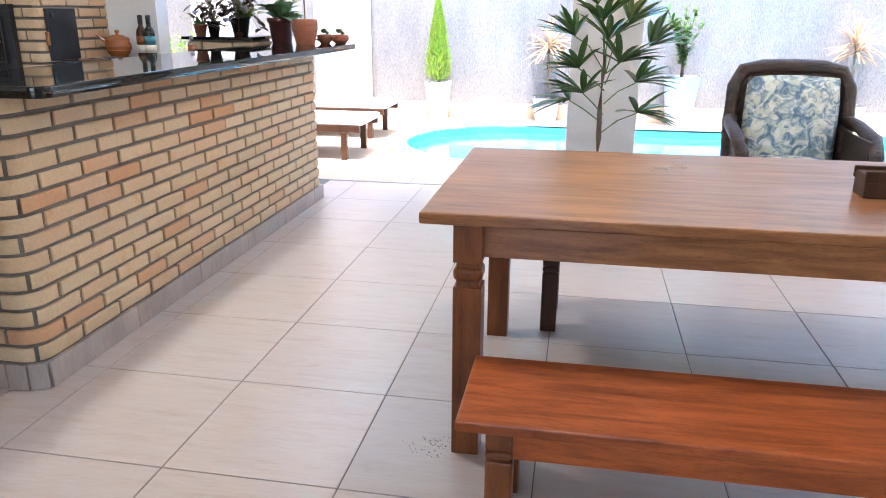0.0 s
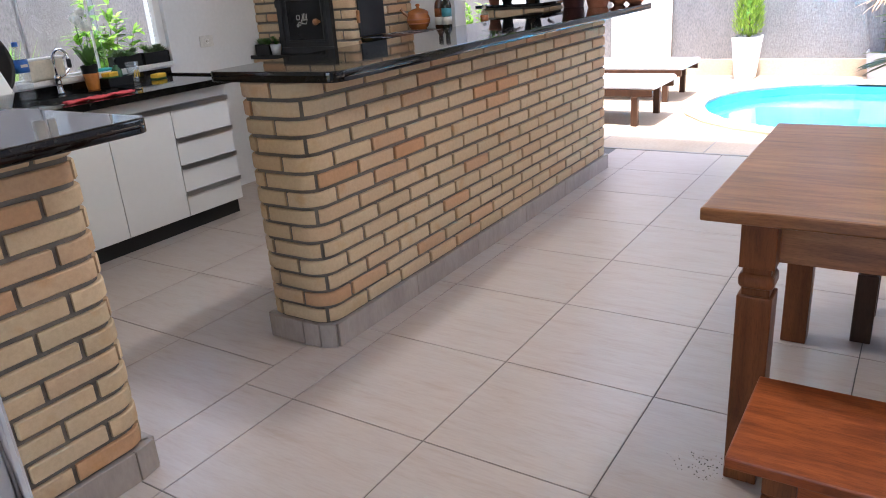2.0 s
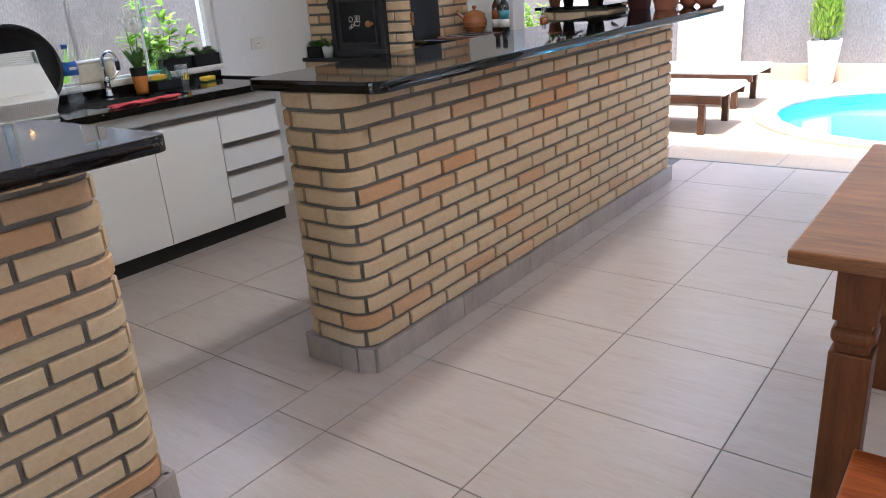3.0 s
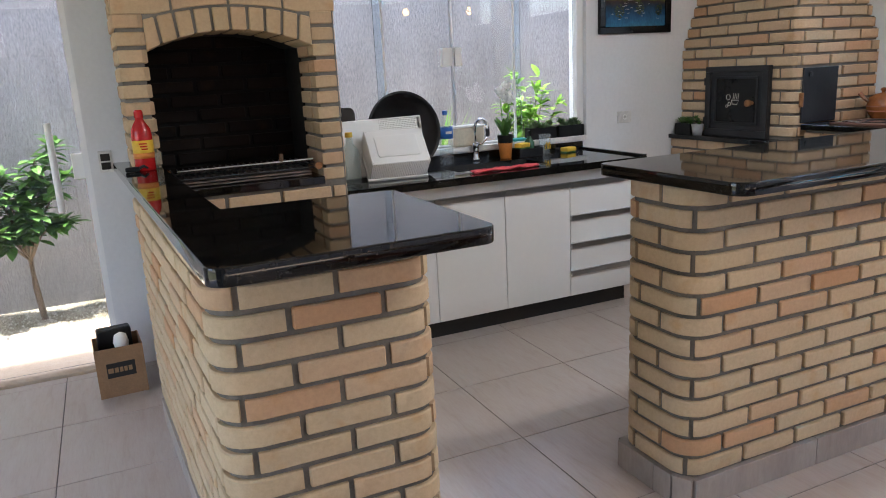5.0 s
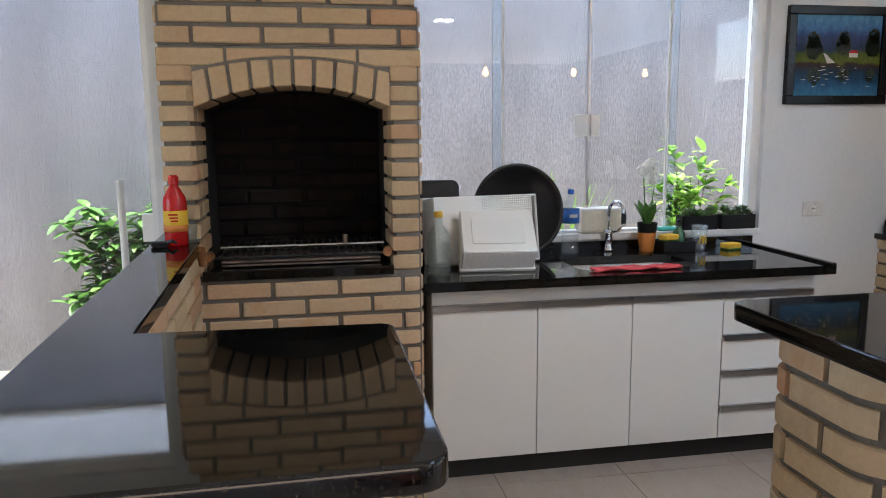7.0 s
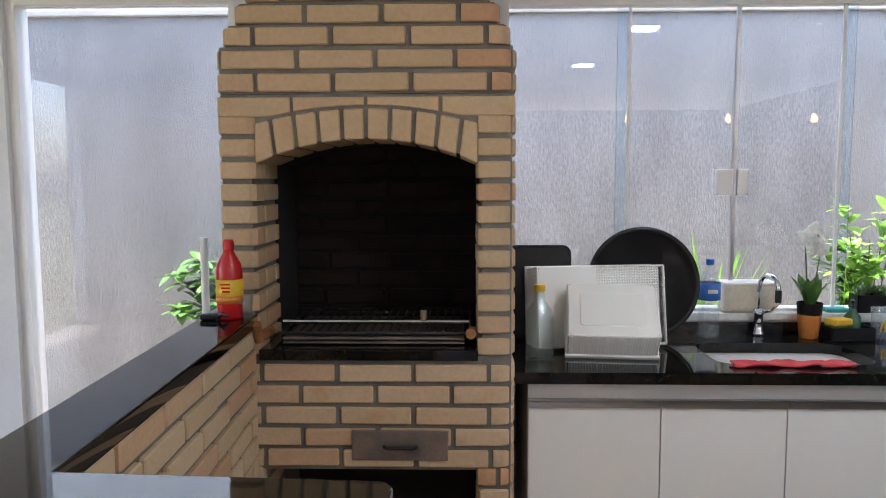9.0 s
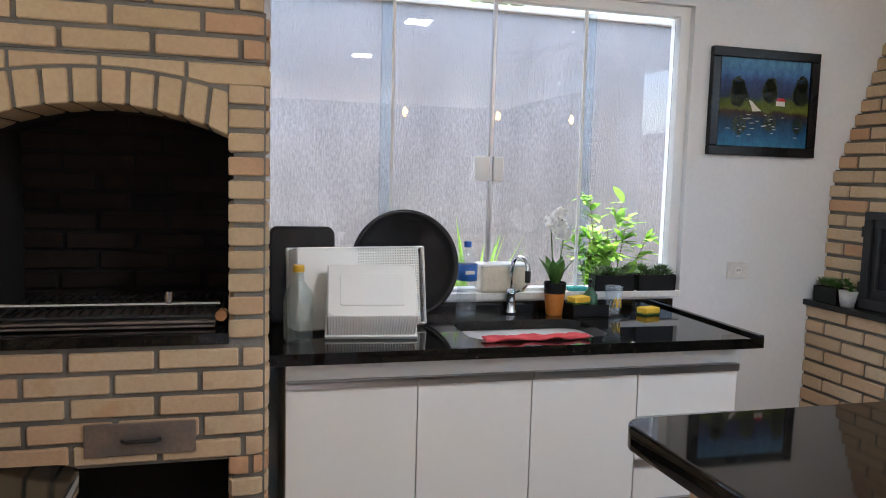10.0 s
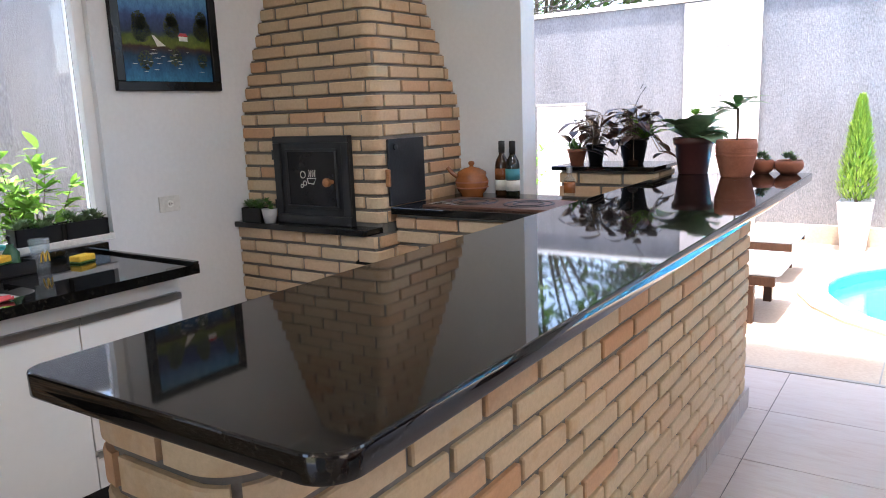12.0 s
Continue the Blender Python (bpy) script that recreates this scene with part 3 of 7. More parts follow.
# the course that rides over the arch, its underside cut to the curve
for k in range(4):
    ya, yb = GY0 + (GY1 - GY0) * k / 4 + (0.005 if k else 0), GY0 + (GY1 - GY0) * (k + 1) / 4 - (0.005 if k < 3 else 0)
    under = []
    for q in range(9):
        y = ya + (yb - ya) * q / 8
        under.append((y, max(1.762, ARCH_TOP + 0.010 - 0.055 * ((y - mid_y) / 0.38) ** 2)))
    rim_pts = under + [(yb, 1.8215), (ya, 1.8215)]
    bm = bmesh.new()
    front = [bm.verts.new((GX - 0.001 * (k % 2), y, z)) for y, z in rim_pts]
    back = [bm.verts.new((GX - 0.1, y, z)) for y, z in rim_pts]
    bm.faces.new(front)
    bm.faces.new(back)
    for q in range(len(front)):
        bm.faces.new((front[q], front[q - 1], back[q - 1], back[q]))
    bmesh.ops.recalc_face_normals(bm, faces=bm.faces)
    bmesh.ops.bevel(bm, geom=[e for e in bm.edges if all(abs(v.co.x - GX) < 0.01 for v in e.verts)], offset=0.003, segments=1, affect='EDGES')
    part("brick", bm, DIM_BUFF, grill)
lay_bricks(grill, Line([(-4.6, GY0), (GX - 0.108, GY0)], [0, 0]), 1.762, 1, DIM_BUFF, 18)
lay_bricks(grill, Line([(GX - 0.108, GY1), (-4.6, GY1)], [0, 0]), 1.762, 1, DIM_BUFF, 19)
# tapering hood above
zz, k = 1.974, 0
hood = bmesh.new()
while zz < CEIL - 0.02:
    ins = min(0.032 * (k + 0.6), 0.24)
    ln = Line([(-4.88, GY0 + ins), (GX - ins * 0.5, GY0 + ins), (GX - ins * 0.5, GY1 - ins), (-4.88, GY1 - ins)], [0, 0.03, 0.04, 0])
    lay_bricks(grill, ln, zz, 1, DIM_BUFF, 30 + k, first=k)
    prism(outline_of(ln, 0.008), zz - 0.004, zz + COURSE, bm=hood)
    zz += COURSE
    k += 1
part("hood_core", hood, MORTAR, grill, "grey mortar body")

# oven block in the corner
OX, OY = -4.05, 4.43
oven = masonry("brick_oven", "corner oven of buff bricks with a tapering chimney hood", "oven")
ln = Line([(WALL_X, OY), (OX, OY), (OX, BACK_Y)], [0, 0.05, 0])
part("core", prism(outline_of(ln, 0.008) + [(WALL_X, BACK_Y)], 0.0, 1.5), MORTAR, oven, "grey mortar body")
lay_bricks(oven, ln, 0.965, 8, PEACH, 40)
base_ln = Line([(WALL_X, OY - 0.085), (OX + 0.03, OY - 0.085), (OX + 0.03, BACK_Y)], [0, 0.03, 0])
part("base_core", prism(outline_of(base_ln, 0.008) + [(WALL_X, BACK_Y)], 0.0, 0.92), MORTAR, oven, "grey mortar body")
lay_bricks(oven, base_ln, 0.01, 13, PEACH, 41)
part("shelf", prism(rounded([(WALL_X, OY - 0.115), (OX - 0.02, OY - 0.115), (OX - 0.02, OY + 0.1), (WALL_X, OY + 0.1)], [0, 0.02, 0, 0]), 0.922, 0.952, 0.004), GRANITE, oven, "black granite oven shelf")
zz, k = 1.529, 0
hood = bmesh.new()
while zz < CEIL - 0.02:
    ins = 0.026 * (k + 0.5)
    ln = Line([(WALL_X, OY + ins), (OX - ins, OY + ins), (OX - ins, BACK_Y)], [0, 0.05, 0])
    lay_bricks(oven, ln, zz, 1, PEACH, 60 + k, first=k)
    prism(outline_of(ln, 0.008) + [(WALL_X, BACK_Y)], zz - 0.004, zz + COURSE, bm=hood)
    zz += COURSE
    k += 1
part("hood_core", hood, MORTAR, oven, "grey mortar body")

# wood stove bench between oven and island
stove = masonry("brick_stove", "brick wood stove bench with a black granite top", "stove")
ln = Line([(OX + 0.03, 4.50), (-3.0, 4.50)], [0, 0])
part("core", block(OX + 0.03, -2.9, 4.51, BACK_Y, 0, 1.015), MORTAR, stove, "grey mortar body")
lay_bricks(stove, ln, 0.02, 14, PEACH, 80)
part("slab", block(OX + 0.022, -3.01, 4.47, BACK_Y, 1.015, 1.05, 0.004), GRANITE, stove, "black granite stove top")

# ---- sink run ----
CX = -4.425
worktop = thing("sink_worktop", "polished black granite sink worktop with a raised rim", "worktop")
SY0, SY1, SX0, SX1 = 2.41, 2.98, -4.80, -4.455


def sink_ring(grow, r, z, bm):
    pts = rounded([(SX0 - grow, SY0 - grow), (SX1 + grow, SY0 - grow), (SX1 + grow, SY1 + grow), (SX0 - grow, SY1 + grow)], [r] * 4)
    return [bm.verts.new((x, y, z)) for x, y in pts]


def wall_between(bm, r1, r2):
    for q in range(len(r1)):
        bm.faces.new((r1[q - 1], r1[q], r2[q], r2[q - 1]))


slab = bmesh.new()
rings = []
for z in (0.878, 0.918):
    outer_ring = [slab.verts.new((x, y, z)) for x, y in ((WALL_X, 1.678), (-4.335, 1.678), (-4.335, 3.562), (WALL_X, 3.562))]
    inner_ring = sink_ring(0, 0.08, z, slab)
    edges = [slab.edges.new((rg[q - 1], rg[q])) for rg in (outer_ring, inner_ring) for q in range(len(rg))]
    bmesh.ops.triangle_fill(slab, edges=edges, use_beauty=True)
    rings.append((outer_ring, inner_ring))
wall_between(slab, rings[0][0], rings[1][0])
wall_between(slab, rings[0][1], rings[1][1])
bmesh.ops.recalc_face_normals(slab, faces=slab.faces)
part("slab", slab, GRANITE, worktop)
bowl = bmesh.new()
levels = [sink_ring(gr, rr, z, bowl) for gr, rr, z in ((0.02, 0.09, 0.876), (-0.004, 0.08, 0.876), (-0.012, 0.075, 0.843), (-0.018, 0.075, 0.773), (-0.03, 0.07, 0.748), (-0.07, 0.05, 0.738))]
for l1, l2 in zip(levels, levels[1:]):
    wall_between(bowl, l1, l2)
bowl.faces.new(levels[-1])
bmesh.ops.recalc_face_normals(bowl, faces=bowl.faces)
ob = part("sink_bowl", bowl, STEEL, worktop, "stainless steel sink bowl", smooth=True)
md = ob.modifiers.new("thick", 'SOLIDIFY')
md.thickness, md.offset = 0.0015, -1.0
part("upstand", block(WALL_X, WALL_X + 0.02, 1.678, 3.562, 0.918, 0.966, 0.002), GRANITE, worktop)
part("rim", block(-4.98, -4.335, 3.536, 3.562, 0.918, 0.930, 0.003), GRANITE, worktop)


def handle_bar(y0, y1, z, parent):
    h = bmesh.new()
    block(CX, CX + 0.014, y0, y1, z - 0.004, z + 0.004, bm=h)
    block(CX + 0.010, CX + 0.014, y0, y1, z - 0.024, z, bm=h)
    part("handle", h, ALU, parent, "aluminium strip handle")


def cabinet(y0, y1, drawers):
    c = thing("drawer_cabinet" if drawers else "base_cabinet", "white laminate drawer unit under the sink worktop" if drawers else "white laminate cupboard under the sink worktop", "cabinet", group="sink cabinets")
    part("body", block(-4.98, CX - 0.02, y0, y1, 0.10, 0.877), EDGE, c)
    part("plinth", block(-4.98, CX - 0.06, y0, y1, 0.0, 0.10), PLINTH, c, "black plinth")
    if drawers:
        edges = [0.105, 0.262, 0.430, 0.600, 0.797]
        for z0, z1 in zip(edges, edges[1:]):
            d = part("drawer", block(CX - 0.018, CX, y0 + 0.003, y1 - 0.003, z0 + 0.002, z1 - 0.022, 0.001, 1), LAMINATE, c)
            handle_bar(y0 + 0.003, y1 - 0.003, z1 - 0.002, d)
    else:
        d = part("door", block(CX - 0.018, CX, y0 + 0.002, y1 - 0.002, 0.107, 0.773, 0.001, 1), LAMINATE, c)
        handle_bar(y0 + 0.002, y1 - 0.002, 0.797, d)
    part("top_rail", block(CX - 0.018, CX - 0.002, y0, y1, 0.803, 0.877), LAMINATE, c)


cabinet(1.738, 2.200, False)
cabinet(2.200, 2.636, False)
cabinet(2.636, 3.074, False)
cabinet(3.074, 3.52, True)

# ---- table and benches ----
TZ = 0.812


def turned_leg(size, height):
    """A square leg with a turned neck below its top block."""
    s = size / 2
    bm = block(-s, s, -s, s, 0, height * 0.745, 0.004)
    block(-s, s, -s, s, height * 0.845, height, 0.003, bm=bm)
    n, w = s * 0.80, s * 1.03
    block(-n, n, -n, n, height * 0.74, height * 0.85, 0.004, bm=bm)
    return block(-w, w, -w, w, height * 0.768, height * 0.826, height * 0.022, 4, bm)


table = thing("dining_table", "varnished reddish wooden dining table with turned square legs", "table", (0.085, 2.665, 0))
TX, TY = 1.15, 0.56
part("tabletop", block(-TX, TX, -TY, TY, TZ - 0.036, TZ, 0.006), TABLE_WOOD, table)
for sx in (-1, 1):
    for sy in (-1, 1):
        leg = part("leg", turned_leg(0.088, TZ - 0.036), LEG_WOOD, table)
        leg.matrix_basis = pose(sx * (TX - 0.145), -TY + 0.06 if sy < 0 else TY - 0.13, 0)
part("apron", block(-TX + 0.16, TX - 0.16, -TY + 0.07, -TY + 0.095, 0.662, TZ - 0.036, 0.002), TABLE_WOOD, table)
part("apron", block(-TX + 0.16, TX - 0.16, TY - 0.095, TY - 0.07, 0.662, TZ - 0.036, 0.002), TABLE_WOOD, table)
for sx in (-1, 1):
    part("apron", block(sx * (TX - 0.13) - 0.012, sx * (TX - 0.13) + 0.012, -TY + 0.12, TY - 0.12, 0.662, TZ - 0.036, 0.002), TABLE_WOOD, table)

BZ = 0.40
BX, BY = 0.985, 0.19


def bench(at, seat_mat, leg_mat, label, aprons=True):
    o = thing("bench", label, "bench", at, group="benches at the table")
    part("seat", block(-BX, BX, -BY, BY, BZ - 0.03, BZ, 0.005), seat_mat, o)
    for sx in (-1, 1):
        for sy in (-1, 1):
            leg = part("leg", turned_leg(0.07, BZ - 0.03), leg_mat, o)
            leg.matrix_basis = pose(sx * (BX - 0.11), sy * (BY - 0.06), 0)
    for sy in (-1, 1) if aprons else ():
        part("apron", block(-BX + 0.14, BX - 0.14, sy * (BY - 0.045) - 0.01, sy * (BY - 0.045) + 0.01, BZ - 0.115, BZ - 0.03, 0.002), seat_mat, o)


bench((0.107, 1.851, 0), BENCH_WOOD, LEG_WOOD, "red-brown varnished wooden bench beside the dining table")
bench((0.175, 3.31, 0), DARK_WOOD, DARK_WOOD, "dark wooden bench on the table's pool side", False)

# ---- fridge ----
fridge = thing("fridge", "white two-door fridge with side handle recesses", "fridge", (-1.40, 0.065, 0))
part("body", block(-0.33, 0.33, -0.36, 0.265, 0.04, 1.77, 0.012), FRIDGE_WHITE, fridge)
part("gasket", block(-0.315, 0.315, 0.265, 0.283, 0.06, 1.72), RUBBER, fridge, "grey door gasket")


def grip_side(y0, y1, z0, z1):
    """A door edge's hollowed grip: a raised rounded rim round a sunken panel."""
    rim_line = rounded([(y0, z0), (y1, z0), (y1, z1), (y0, z1)], [0.022] * 4, 6)
    bm = tube([(0.331, y, z) for y, z in rim_line + rim_line[:2]], 0.0055, 8)
    return bm


for z0, z1, g0, g1 in ((0.06, 1.285, 1.02, 1.262), (1.310, 1.76, 1.335, 1.66)):
    d = part("door", block(-0.33, 0.33, 0.283, 0.365, z0, z1, 0.018, 4), FRIDGE_WHITE, fridge)
    part("grip_rim", grip_side(0.291, 0.352, g0, g1), FRIDGE_WHITE, d, "raised rounded grip rim", smooth=True)
    part("grip_panel", block(0.3295, 0.3312, 0.294, 0.349, g0 + 0.004, g1 - 0.004), GRIP_GREY, d, "blue-grey sunken grip")

# floor tiles
tile_mesh = {}


def tile(x0, x1, y0, y1, parent, mat=TILE, th=0.004):
    l, w = round(x1 - x0 - 0.004, 3), round(y1 - y0 - 0.004, 3)
    if l < 0.01 or w < 0.01:
        return
    if (l, w) not in tile_mesh:
        me = bpy.data.meshes.new("tile")
        bm = block(-l / 2, l / 2, -w / 2, w / 2, -th, 0.0, 0.0012, 1)
        bm.to_mesh(me)
        bm.free()
        me.materials.append(mat)
        tile_mesh[l, w] = me
    ob = new("tile", tile_mesh[l, w])
    ob.matrix_basis = pose((x0 + x1) / 2, (y0 + y1) / 2, 0)
    ob.parent = parent


xs = [-2.424 + T * k for k in range(0, 12)]
ys = [2.447 + T * k for k in range(-9, 6)] + [5.93]
for x0, x1 in zip(xs, xs[1:]):
    for y0, y1 in zip(ys, ys[1:]):
        tile(x0, x1, y0, y1, base)
for y0, y1 in zip(ys, ys[1:]):
    tile(-2.672, -2.424, y0, y1, base)
xs = [-2.672 - 0.565 * k for k in range(0, 5)] + [-5.2]
ys = [2.02 + T * k for k in range(-8, 6)]
for x1, x0 in zip(xs, xs[1:]):
    for y0, y1 in zip(ys, ys[1:]):
        tile(x0, x1, y0, y1, base)

# ---- more materials ----
def leaf_material(name, c1, c2, rough=0.45, through_light=0.25):
    m = bpy.data.materials.new(name)
    m.use_nodes = True
    nt = m.node_tree
    p = nt.nodes["Principled BSDF"]
    g = nt.nodes.new("ShaderNodeNewGeometry")
    col = ramp(nt, g.outputs["Random Per Island"], [(0.0, c1), (1.0, c2)])
    mott = ramp(nt, noise_tex(nt, 35, 3), [(0.3, (0.8, 0.8, 0.8)), (0.7, (1.15, 1.15, 1.1))])
    c = mixc(nt, 1.0, col, mott, 'MULTIPLY')
    nt.links.new(c, p.inputs["Base Color"])
    p.inputs["Roughness"].default_value = rough
    t = nt.nodes.new("ShaderNodeBsdfTranslucent")
    nt.links.new(c, t.inputs["Color"])
    mix = nt.nodes.new("ShaderNodeMixShader")
    mix.inputs[0].default_value = through_light
    nt.links.new(p.outputs[0], mix.inputs[1])
    nt.links.new(t.outputs[0], mix.inputs[2])
    nt.links.new(mix.outputs[0], nt.nodes["Material Output"].inputs["Surface"])
    return m


LEAF = leaf_material("green_leaf", (0.045, 0.13, 0.025), (0.10, 0.22, 0.045))
LIME = leaf_material("lime_leaf", (0.12, 0.30, 0.03), (0.24, 0.42, 0.07), 0.5, 0.4)
CONIFER = leaf_material("conifer_sprig", (0.13, 0.26, 0.025), (0.28, 0.42, 0.06), 0.6, 0.3)
PALM = leaf_material("palm_leaf", (0.035, 0.085, 0.02), (0.07, 0.14, 0.035), 0.35, 0.2)
DRY = leaf_material("dry_leaf", (0.42, 0.27, 0.17), (0.55, 0.36, 0.25), 0.6, 0.3)
PURPLE = leaf_material("bronze_leaf", (0.045, 0.018, 0.018), (0.10, 0.05, 0.03), 0.35, 0.1)
SUCC = leaf_material("succulent_leaf", (0.09, 0.16, 0.07), (0.17, 0.24, 0.12), 0.5, 0.1)
GREY_GREEN = leaf_material("felty_leaf", (0.16, 0.25, 0.12), (0.22, 0.32, 0.17), 0.6, 0.15)
TREE = leaf_material("tree_leaf", (0.04, 0.11, 0.02), (0.12, 0.22, 0.05), 0.5, 0.3)
PETAL = leaf_material("white_petal", (0.80, 0.80, 0.79), (0.86, 0.86, 0.84), 0.5, 0.3)
BARK = material("bark", (0.10, 0.075, 0.05), (0.16, 0.12, 0.085), 0.9, 0, 8, 60, 0.6)
EARTH = material("potting_soil", (0.035, 0.025, 0.018), (0.06, 0.045, 0.03), 0.95, 0, 20, 90, 0.8)
BLACK_PLASTIC = material("black_plastic", (0.007, 0.007, 0.008), (0.013, 0.013, 0.013), 0.42, 0, 4, 60, 0.05, spec=0.25)
SHINY_BLACK = material("black_enamel", (0.006, 0.006, 0.007), (0.010, 0.010, 0.010), 0.24, 0, 4, 60, 0.03, spec=0.22)
WHITE_PLASTIC = material("white_plastic", (0.86, 0.86, 0.83), (0.83, 0.83, 0.80), 0.4, 0, 3, 60, 0.0, g=0.01)
CREAM_PLASTIC = material("cream_plastic", (0.72, 0.66, 0.52), None, 0.35, 0, 3, 60, 0.03)
WHITE_POT = material("white_glazed_pot", (0.80, 0.79, 0.76), (0.76, 0.75, 0.72), 0.3, 0, 3, 60, 0.03)
GREY_POT = material("grey_pot", (0.42, 0.42, 0.42), (0.36, 0.36, 0.37), 0.6, 0, 6, 80, 0.2)
BLUE_POT = material("blue_grey_pot", (0.36, 0.40, 0.46), (0.31, 0.34, 0.40), 0.35, 0, 4, 60, 0.05)
TERRACOTTA = material("terracotta", (0.36, 0.13, 0.07), (0.28, 0.095, 0.05), 0.75, 0, 7, 80, 0.25)
PLUM_POT = material("plum_brown_pot", (0.10, 0.035, 0.03), (0.075, 0.026, 0.024), 0.35, 0, 5, 70, 0.1)
ORANGE_POT = material("orange_pot", (0.55, 0.20, 0.04), (0.48, 0.16, 0.03), 0.35, 0, 6, 70, 0.05)
GLAZED_CLAY = material("glazed_clay", (0.33, 0.115, 0.035), (0.24, 0.075, 0.025), 0.25, 0, 8, 80, 0.08)
RED_PLASTIC = material("red_sauce", (0.50, 0.012, 0.012), (0.42, 0.01, 0.01), 0.22, 0, 5, 60, 0.02)
YELLOW_LABEL = material("yellow_label", (0.72, 0.45, 0.03), (0.66, 0.40, 0.03), 0.45, 0, 10, 60, 0.0)
ORANGE_LABEL = material("orange_label", (0.62, 0.20, 0.03), None, 0.45, 0, 10, 60, 0.0)
BLUE_LABEL = material("blue_label", (0.02, 0.10, 0.40), (0.03, 0.16, 0.5), 0.4, 0, 12, 60, 0.0)
WHITE_LABEL = material("paper_label", (0.66, 0.64, 0.58), (0.58, 0.55, 0.48), 0.6, 0, 14, 80, 0.0)
TEAL_LABEL = material("teal_label", (0.05, 0.25, 0.30), (0.10, 0.32, 0.34), 0.5, 0, 14, 60, 0.0)
def thin_clear(name, tint, veil):
    """Thin clear plastic or glass: see-through with a sharp sheen and a trace of haze."""
    m = bpy.data.materials.new(name)
    m.use_nodes = True
    nt = m.node_tree
    tr = node(nt, "ShaderNodeBsdfTransparent", Color=(*tint, 1))
    df = node(nt, "ShaderNodeBsdfDiffuse", Color=(0.8, 0.82, 0.82, 1))
    gl = node(nt, "ShaderNodeBsdfGlossy", Roughness=0.06)
    m1, m2 = nt.nodes.new("ShaderNodeMixShader"), nt.nodes.new("ShaderNodeMixShader")
    m1.inputs[0].default_value = veil
    nt.links.new(tr.outputs[0], m1.inputs[1])
    nt.links.new(df.outputs[0], m1.inputs[2])
    m2.inputs[0].default_value = 0.07
    nt.links.new(m1.outputs[0], m2.inputs[1])
    nt.links.new(gl.outputs[0], m2.inputs[2])
    nt.links.new(m2.outputs[0], nt.nodes["Material Output"].inputs["Surface"])
    return m


CLEAR = thin_clear("clear_plastic", (0.93, 0.96, 0.97), 0.08)
BOTTLE_GLASS = thin_clear("clear_bottle_glass", (0.90, 0.93, 0.92), 0.05)
DARK_GLASS = material("dark_bottle_glass", (0.010, 0.014, 0.008), (0.02, 0.02, 0.012), 0.08, 0, 3, 60, 0.0)
GREEN_SOAP = material("green_soap", (0.03, 0.10, 0.05), (0.05, 0.14, 0.07), 0.2, 0, 6, 60, 0.0)
SPONGE = material("yellow_sponge", (0.78, 0.50, 0.05), (0.70, 0.42, 0.04), 0.95, 0, 12, 140, 0.8, dist=0.004)
CLOTH = material("red_cloth", (0.68, 0.09, 0.10), (0.56, 0.05, 0.06), 0.9, 0, 12, 200, 0.5)
TEAL = material("teal_cloth", (0.05, 0.42, 0.38), None, 0.8, 0, 12, 100, 0.3)
CARDBOARD = material("cardboard", (0.33, 0.20, 0.11), (0.27, 0.16, 0.085), 0.85, 0, 6, 120, 0.15)
INK = material("black_ink", (0.02, 0.018, 0.016), None, 0.7, 0, 6, 60, 0.0)
HANDLE_WOOD = wood_material("handle_wood", (0.20, 0.08, 0.03), (0.40, 0.19, 0.08), 0.45, (1, 6, 6))
WICKER = material("dark_wicker", (0.035, 0.022, 0.017), (0.06, 0.04, 0.03), 0.5, 0, 9, 90, 1.0, 45, (1, 1, 2.5), dist=0.01)
CUSHION = material("lounger_canvas", (0.50, 0.52, 0.56), (0.44, 0.46, 0.50), 0.9, 0, 3, 150, 0.3)
SHOWER_TILE = material("shower_tile", (0.58, 0.52, 0.49), (0.50, 0.44, 0.41), 0.4, 0, 1.4, 20, 0.05, stretch=(3, 1, 0.6))
PLATE_RUST = material("iron_stove_plate", (0.14, 0.065, 0.045), (0.20, 0.10, 0.07), 0.5, 0.4, 6, 70, 0.3)
OUTLET = material("socket_plastic", (0.72, 0.71, 0.68), None, 0.4, 0, 4, 50, 0.0)


def floral_material():
    """Cream canvas printed with blue-grey leaf shapes."""
    m = bpy.data.materials.new("floral_canvas")
    m.use_nodes = True
    nt = m.node_tree
    p = nt.nodes["Principled BSDF"]
    a = ramp(nt, noise_tex(nt, 13, 4, 0.6, (1, 1, 1), True, 1.2), [(0.44, (0.62, 0.64, 0.58)), (0.5, (0.34, 0.42, 0.46)), (0.60, (0.12, 0.20, 0.30))])
    b = ramp(nt, noise_tex(nt, 22, 3), [(0.45, (0.85, 0.9, 0.85)), (0.6, (1.1, 1.1, 1.1))])
    nt.links.new(mixc(nt, 1.0, a, b, 'MULTIPLY'), p.inputs["Base Color"])
    p.inputs["Roughness"].default_value = 0.9
    return m


FLORAL = floral_material()


